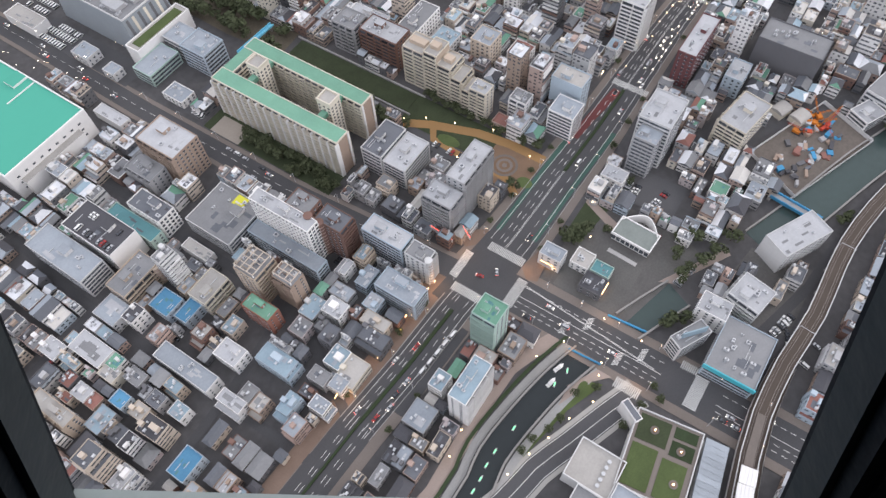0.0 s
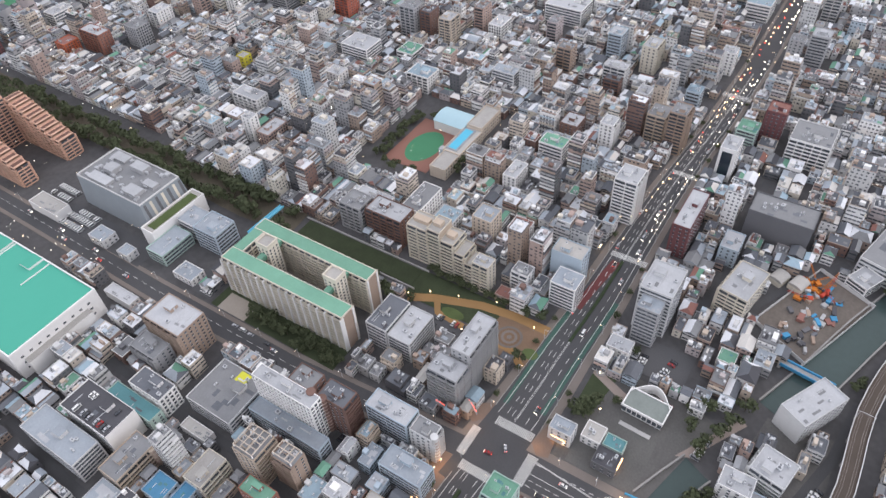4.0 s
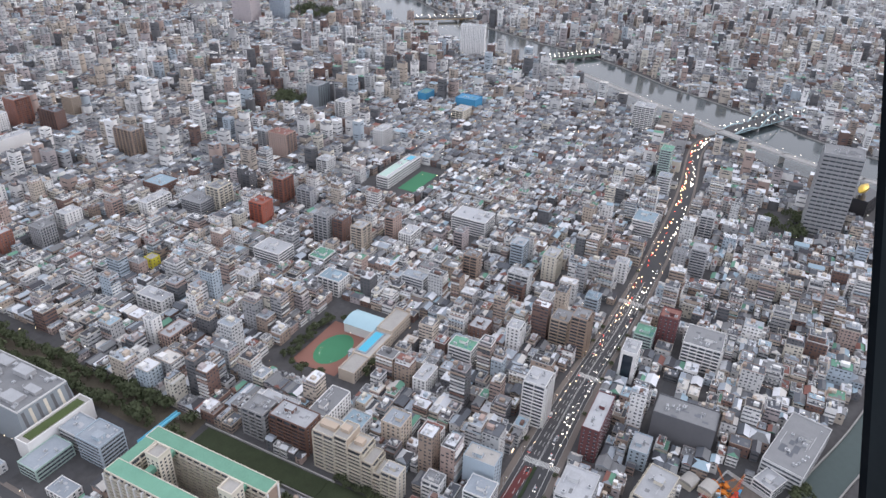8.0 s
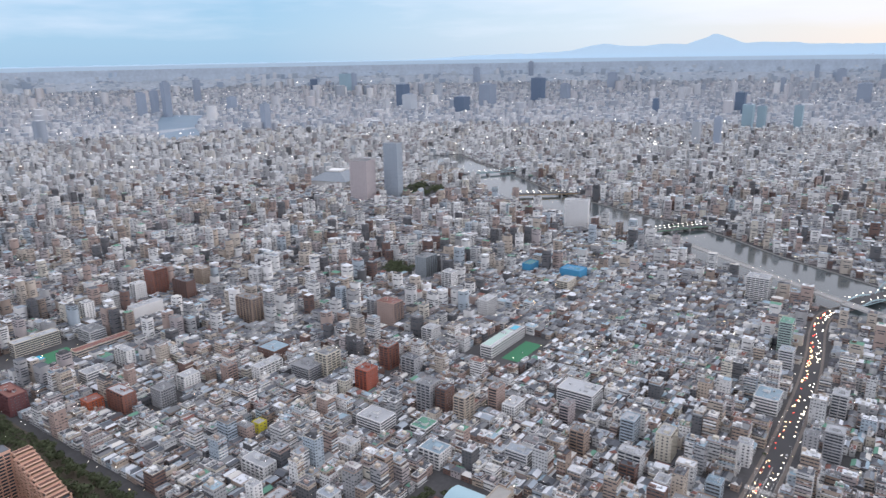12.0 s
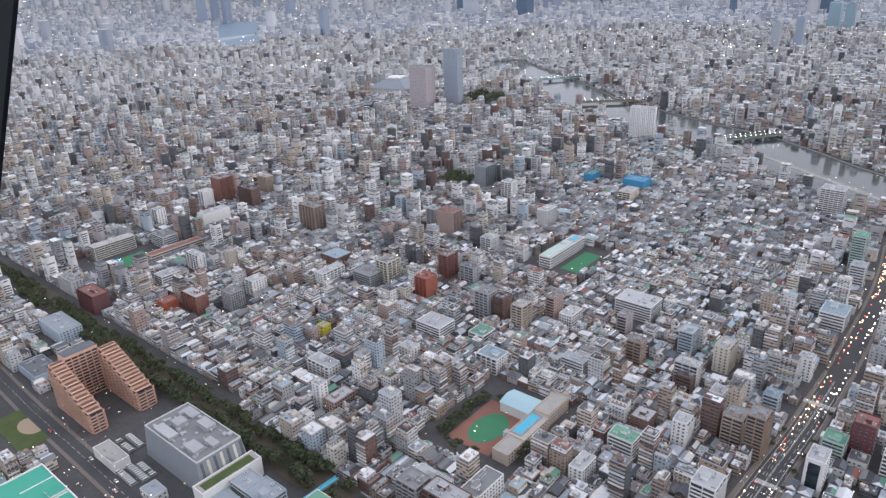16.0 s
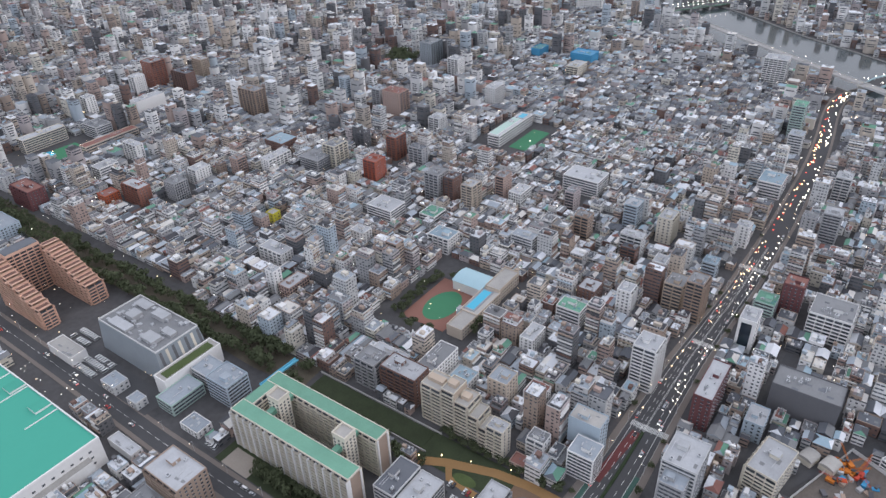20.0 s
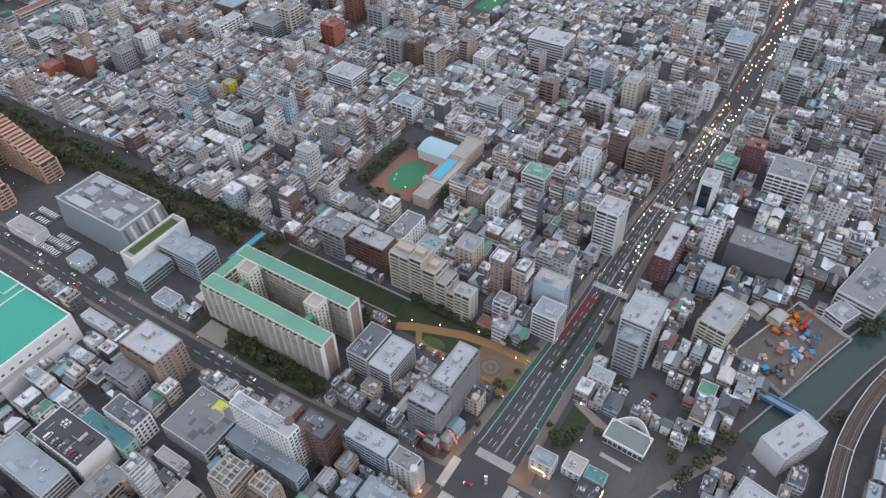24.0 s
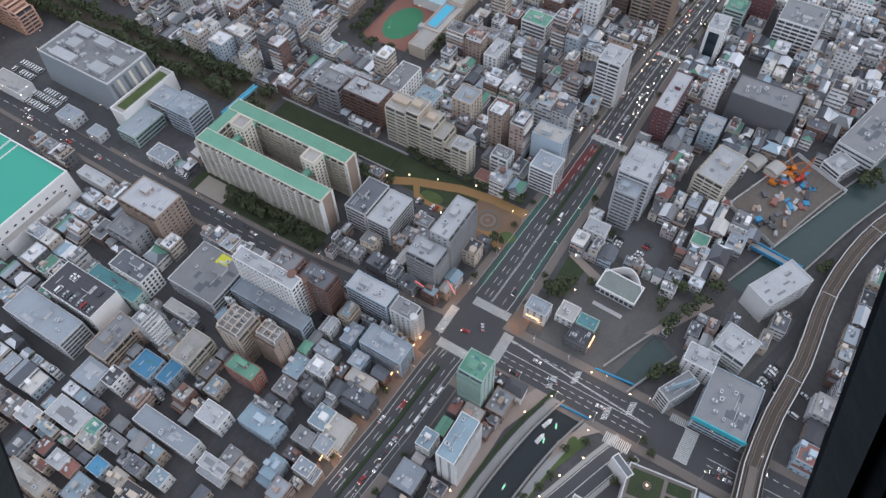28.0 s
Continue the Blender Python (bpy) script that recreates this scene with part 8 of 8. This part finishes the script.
def boat(x, y, turn):
    root = thing("boat", pose(x, y, -0.18, 0, 0, turn), "small white boat moored on the dark canal", "boat", "boats on the canal")
    g = Geo()
    g.prism([(-3.2, -1.0), (1.8, -1.0), (3.4, 0), (1.8, 1.0), (-3.2, 1.0)], -0.1, 0.8)
    part("hull", g, WALL["white"], root)
    g = Geo()
    g.box(-2.2, 0.6, -0.7, 0.7, 0.8, 1.7)
    part("cabin", g, WALL["pale"], root)


boat(136, 31.5, -20)
boat(126.8, 31, -12)

# ---- street lamps, shop signs, many small lights ----
def lamp_model():
    root = thing("street_lamp", pose(0, 0, 0), "grey steel street lamp with a lit head", "street lamp", "lamps of the streets")
    g = Geo()
    g.tube(0, 0, -0.1, 8.6, 0.12, 0.07, 8)
    part("pole", g, STEEL, root)
    g = Geo()
    g.box(-0.06, 2.1, -0.06, 0.06, 8.5, 8.62, bottom=True)
    part("arm", g, STEEL, root)
    g = Geo()
    g.box(1.5, 2.3, -0.2, 0.2, 8.5, 8.66, bottom=True)
    part("lamp_head", g, STEEL, root)
    g = Geo()
    g.box(1.6, 2.2, -0.24, 0.24, 8.38, 8.52, bottom=True)
    part("lamp_glass", g, LAMP, root)
    return root


lamp = lamp_model()
lamp.matrix_world = pose(150, 106, 0, 0, 0, -60)
for s in range(0, 640, 30):
    for off in (-16.2, 16.2):
        x, y, a = along(AVE, s + (8 if off > 0 else 0))
        if not 148 < x < 178:
            o = off * wide(x)
            copy_thing(lamp, pose(x - math.sin(a) * o, y + math.cos(a) * o, 0, 0, 0, math.degrees(a) + (-90 if off > 0 else 90)))
for y in (55, 34, 12, -12, -45, -70):
    copy_thing(lamp, pose(148.6, y, 0))
    copy_thing(lamp, pose(173.4, y + 4, 0, 0, 0, 180))
for k in range(15):
    x, y, a = along(SIDE, 20 + k * 32)
    copy_thing(lamp, pose(x + 7.2, y, 0, 0, 0, 180))


def ball_lamp(x, y, z=0.0):
    root = thing("garden_lamp", pose(x, y, z), "low post lamp with a warm globe", "lamp", "lamps of the paths")
    g = Geo()
    g.tube(0, 0, -0.1, 3.2, 0.07, 0.05, 7)
    part("post", g, STEEL, root)
    g = Geo()
    n = 8
    for i in range(4):
        a, b = -math.pi / 2 + i * math.pi / 4, -math.pi / 2 + (i + 1) * math.pi / 4
        for k in range(n):
            c, d = k * math.tau / n, (k + 1) * math.tau / n
            g.quad(*[(0.42 * math.cos(p) * math.cos(q), 0.42 * math.cos(p) * math.sin(q), 3.5 + 0.42 * math.sin(p)) for p, q in ((a, c), (a, d), (b, d), (b, c))])
    part("globe", g, LAMP, root)


for x, y in ((149, 14), (149, 36), (171, 1.6), (172, 24), (127, 52), (112, 56), (96, 57), (80, 56), (66, 54), (134, 44), (142, 12), (128, 8), (114, 14), (100, 18), (88, 22), (74, 26),
             (230, 196), (238, 184), (244, 166), (252, 142), (246, 112), (226, 128), (222, 150), (236, 64), (214, 54), (228, 40)):
    ball_lamp(x, y)


def lit_sign(x, y, turn, w, h, z, mt, label):
    root = thing("shop_sign", pose(x, y, z, 0, 0, turn), label, "shop sign", "lit signs of the avenue")
    g = Geo()
    g.box(-w / 2, w / 2, -0.2, 0.2, 0, h, bottom=True)
    part("face", g, mt, root)
    g = Geo()
    g.ring(-w / 2 - 0.1, w / 2 + 0.1, -0.25, 0.25, 0.08, -0.1, h + 0.1)
    part("rim", g, STEEL, root)


RED_SIGN = glow("red_sign", (1.0, 0.10, 0.06), 1.6)
lit_sign(168, 126, 85, 16, 3.2, 6, RED_SIGN, "long red illuminated shop sign")
lit_sign(176, 114, 60, 9, 2.4, 7, RED_SIGN, "red and white illuminated shop sign")
for k, x in enumerate((52, 60, 66, 74, 80, 92, 98, 110, 116, 122, 130, 136, 142)):
    y = along(AVE, max(x - 56, 0))[1] + 17.5
    lit_sign(x, y, 4, rc.uniform(1.2, 3.2), rc.uniform(0.8, 1.8), rc.uniform(2.4, 3.6), SIGN, "warm glowing shopfront sign over the footway")
lit_sign(184.4, 66, 90, 8, 4.0, 1.2, SIGN, "bright corner shopfront glowing warm white")
lit_sign(188, 31.7, 0, 8, 1.6, 3.0, SIGN, "orange lit sign of a low shop")
lit_sign(130, -12, 60, 12, 3, 2, COOL, "bright white lit entrance of the shopping centre")
for x in (300, 330, 365, 402, 440, 470):
    lit_sign(x, 105.5, 2, 4, 1.6, 3.2, LAMP, "bright lit shopfront by the avenue")
# the lamps under the awnings that light the footway and the corner
for x, y, z, watt in ((58, 114.5, 4, 500), (64, 113, 4, 300), (88, 113.5, 4, 500), (92, 113, 4, 350), (108, 112.5, 4, 300), (118, 112.5, 4, 450), (128, 112, 4, 350), (139, 111, 4.5, 700), (144, 108, 5, 400), (168, 110, 5, 600), (176, 74, 4.5, 500),
                      (184, 62, 3, 250), (174.5, 22, 5, 450), (148, 30, 5, 450), (147.5, -6, 5, 500), (132, -10, 4, 900)):
    bulb = new("awning_lamp", bpy.data.lights.new("awning_lamp", "POINT"))
    bulb.data.energy, bulb.data.color, bulb.data.shadow_soft_size = watt, (1.0, 0.56, 0.26), 0.4
    bulb.location = (x, y, z)
# thousands of little lights in the lanes, windows and on the cars further off
rl = random.Random(31)
LIGHTLESS = [outline(SUMIDA, (152, 160)), outline(RIVER, 34), outline(CANAL, (27, 20))]
for nm, mt, count, lab in (("town_lights", COOL, 2600, "small white lamps all over the town"), ("town_lights", LAMP, 1300, "small warm lamps all over the town")):
    g = Geo()
    for k in range(count):
        th = math.radians(rl.uniform(-22, 84))
        D = 430 + 2100 * rl.random() ** 1.2
        s = (0.12 + D / 4000) * rl.uniform(0.4, 1.0)
        if blocked(np.array([D * math.cos(th)]), np.array([D * math.sin(th)]), LIGHTLESS)[0]:
            continue
        x, y, z = D * math.cos(th), D * math.sin(th), rl.uniform(3.5, 7) if rl.random() < 0.9 else rl.uniform(8, 16)
        g.box(x - s, x + s, y - s, y + s, z - s * 0.6, z + s * 0.6)
    tagged(part(nm, g, mt), lab, "lights", kind="stuff")
g = Geo()
for k in range(900):
    th, D = math.radians(rl.uniform(-20, 80)), 2400 + 7000 * rl.random() ** 1.6
    x, y, z = (float(c) for c in far(D * math.cos(th), D * math.sin(th), rl.uniform(16, 40)))
    s = rl.uniform(0.5, 1.5)
    g.box(x - s, x + s, y - s, y + s, z - s * 0.6, z + s * 0.6)
tagged(part("distant_lights", g, COOL), "pale lamps of the distant town", "lights", kind="stuff")
for nm, mt, side in (("car_lights", COOL, -1), ("car_lights", REDLAMP, 1), ("car_lights", LAMP, 1)):
    g = Geo()
    for k in range(30 if mt is REDLAMP else 75):
        s = 290 + 710 * rl.random()
        x, y, a = along(AVE, s)
        o = side * rl.choice((4.5, 8, 11)) * wide(x)
        X, Y, q = x - math.sin(a) * o, y + math.cos(a) * o, 0.16 + s / 2700
        g.box(X - q, X + q, Y - q, Y + q, 0.5, 0.5 + q * 1.4)
    tagged(part(nm, g, mt), "lamps of the traffic far down the avenue", "lights", kind="stuff")
g = Geo()
for k in range(24):
    x, y, a = along(RIVER_ROAD, k * 26)
    for o in (-7, 7):
        X, Y = x - math.sin(a) * o, y + math.cos(a) * o
        g.box(X - 0.25, X + 0.25, Y - 0.25, Y + 0.25, 17, 17.4)
tagged(part("expressway_lights", g, COOL), "row of lamps along the expressway", "lights", kind="stuff")


# ---- the deck's window ----
FRAME = material("dark_window_frame", (0.008, 0.012, 0.018), 0.5, 0.2, 6.0, 1.0, tint=0.05, spec=0.08)
FRAME_EDGE = material("grey_window_seal", (0.045, 0.057, 0.066), 0.5, 0.2, 6.0, 1.0, tint=0.05, spec=0.12)


SILL = material("pale_window_sill", (0.34, 0.40, 0.40), 0.5, 0.15, 6.0, 1.0, tint=0.05)


def deck_window():
    eye, u = Vector(EYE), Vector((math.cos(radians(37)), math.sin(radians(37)), 0))
    lean = 0.25

    def on_glass(way):
        """Where a way from the eye meets the leaning plane of the window."""
        return eye + way * (0.62 / (way.dot(u) - lean * way.z))

    def member(name, n, side, label):
        # the bar's inner edge lies in the plane with normal n through the eye
        g_n = (u - Vector((0, 0, lean))).normalized()
        line = n.cross(g_n).normalized()
        if line.z < 0:
            line = -line
        base = on_glass(VIEW[name])
        away = line.cross(g_n).normalized() * side
        root = thing("window_mullion", pose(*eye), label, "window frame", "frames of the deck window")
        seal = SILL if name == "sill" else FRAME_EDGE
        for nm, a, b, c, d, mt in (("seal", 0.0, 0.016, -0.05, 0.03, seal), ("frame", 0.016, 0.55, -0.09, 0.06, SILL if name == "sill" else FRAME), ("cover_strip", 0.05, 0.075, -0.097, -0.088, FRAME_EDGE)):
            g = Geo()
            p = []
            for s in (-1.6, 2.2):
                for x, y in ((a, c), (b, c), (b, d), (a, d)):
                    p.append(base + line * s + away * x + g_n * y - eye)
            for q in ((0, 1, 5, 4), (1, 2, 6, 5), (2, 3, 7, 6), (3, 0, 4, 7), (0, 3, 2, 1), (4, 5, 6, 7)):
                g.quad(*[tuple(p[i]) for i in q])
            part(nm, g, mt, root)

    def way(th, dep):
        t, d = radians(th), radians(dep)
        return Vector((math.cos(t) * math.cos(d), math.sin(t) * math.cos(d), -math.sin(d)))

    VIEW = {"right": way(-22, 53.0), "left": way(98, 55.0)}
    VIEW["right"] = (VIEW["right"] - Vector((0.040, 0.970, -0.236)).normalized() * VIEW["right"].dot(Vector((0.040, 0.970, -0.236)).normalized())).normalized()
    nl = Vector((-0.896, 0.312, 0.316)).normalized()
    VIEW["left"] = (VIEW["left"] - nl * VIEW["left"].dot(nl)).normalized()
    member("right", Vector((0.040, 0.970, -0.236)), RIGHT_SIDE, "dark blue-grey metal mullion of the deck window")
    ns = Vector((-0.839, -0.521, -0.156)).normalized()
    VIEW["sill"] = Vector((-0.06, 0.41, -0.88)).normalized()
    VIEW["sill"] = (VIEW["sill"] - ns * VIEW["sill"].dot(ns)).normalized()
    member("sill", ns, SILL_SIDE, "pale grey sill of the deck window")
    member("left", nl, LEFT_SIDE, "dark grey metal mullion of the deck window")


RIGHT_SIDE, LEFT_SIDE, SILL_SIDE = -1, 1, 1
deck_window()


def deck_room():
    """The room behind the window, so that the frames stand in its shade."""
    inner = material("deck_lining", (0.05, 0.05, 0.055), 0.8, 0.2, 3.0, 0.5)
    at = pose(*EYE, 0, 0, 37)
    for nm, (x0, x1, y0, y1, z0, z1), lab in (("deck_floor", (-5, 0.08, -3.2, 3.2, -1.8, -1.65), "dark floor of the viewing deck"), ("deck_ceiling", (-5, 1.1, -3.2, 3.2, 1.7, 1.85), "dark ceiling of the viewing deck"),
                                             ("deck_wall", (-5.15, -5, -3.2, 3.2, -1.8, 1.85), "dark back wall of the viewing deck"), ("deck_wall", (-5, 0.9, -3.35, -3.2, -1.8, 1.85), "dark side wall of the viewing deck"), ("deck_wall", (-5, 0.9, 3.2, 3.35, -1.8, 1.85), "dark side wall of the viewing deck")):
        g = Geo()
        g.box(x0, x1, y0, y1, z0, z1, bottom=True)
        ob = structure(nm, g, inner, lab, "viewing deck")
        ob.matrix_world = at


deck_room()
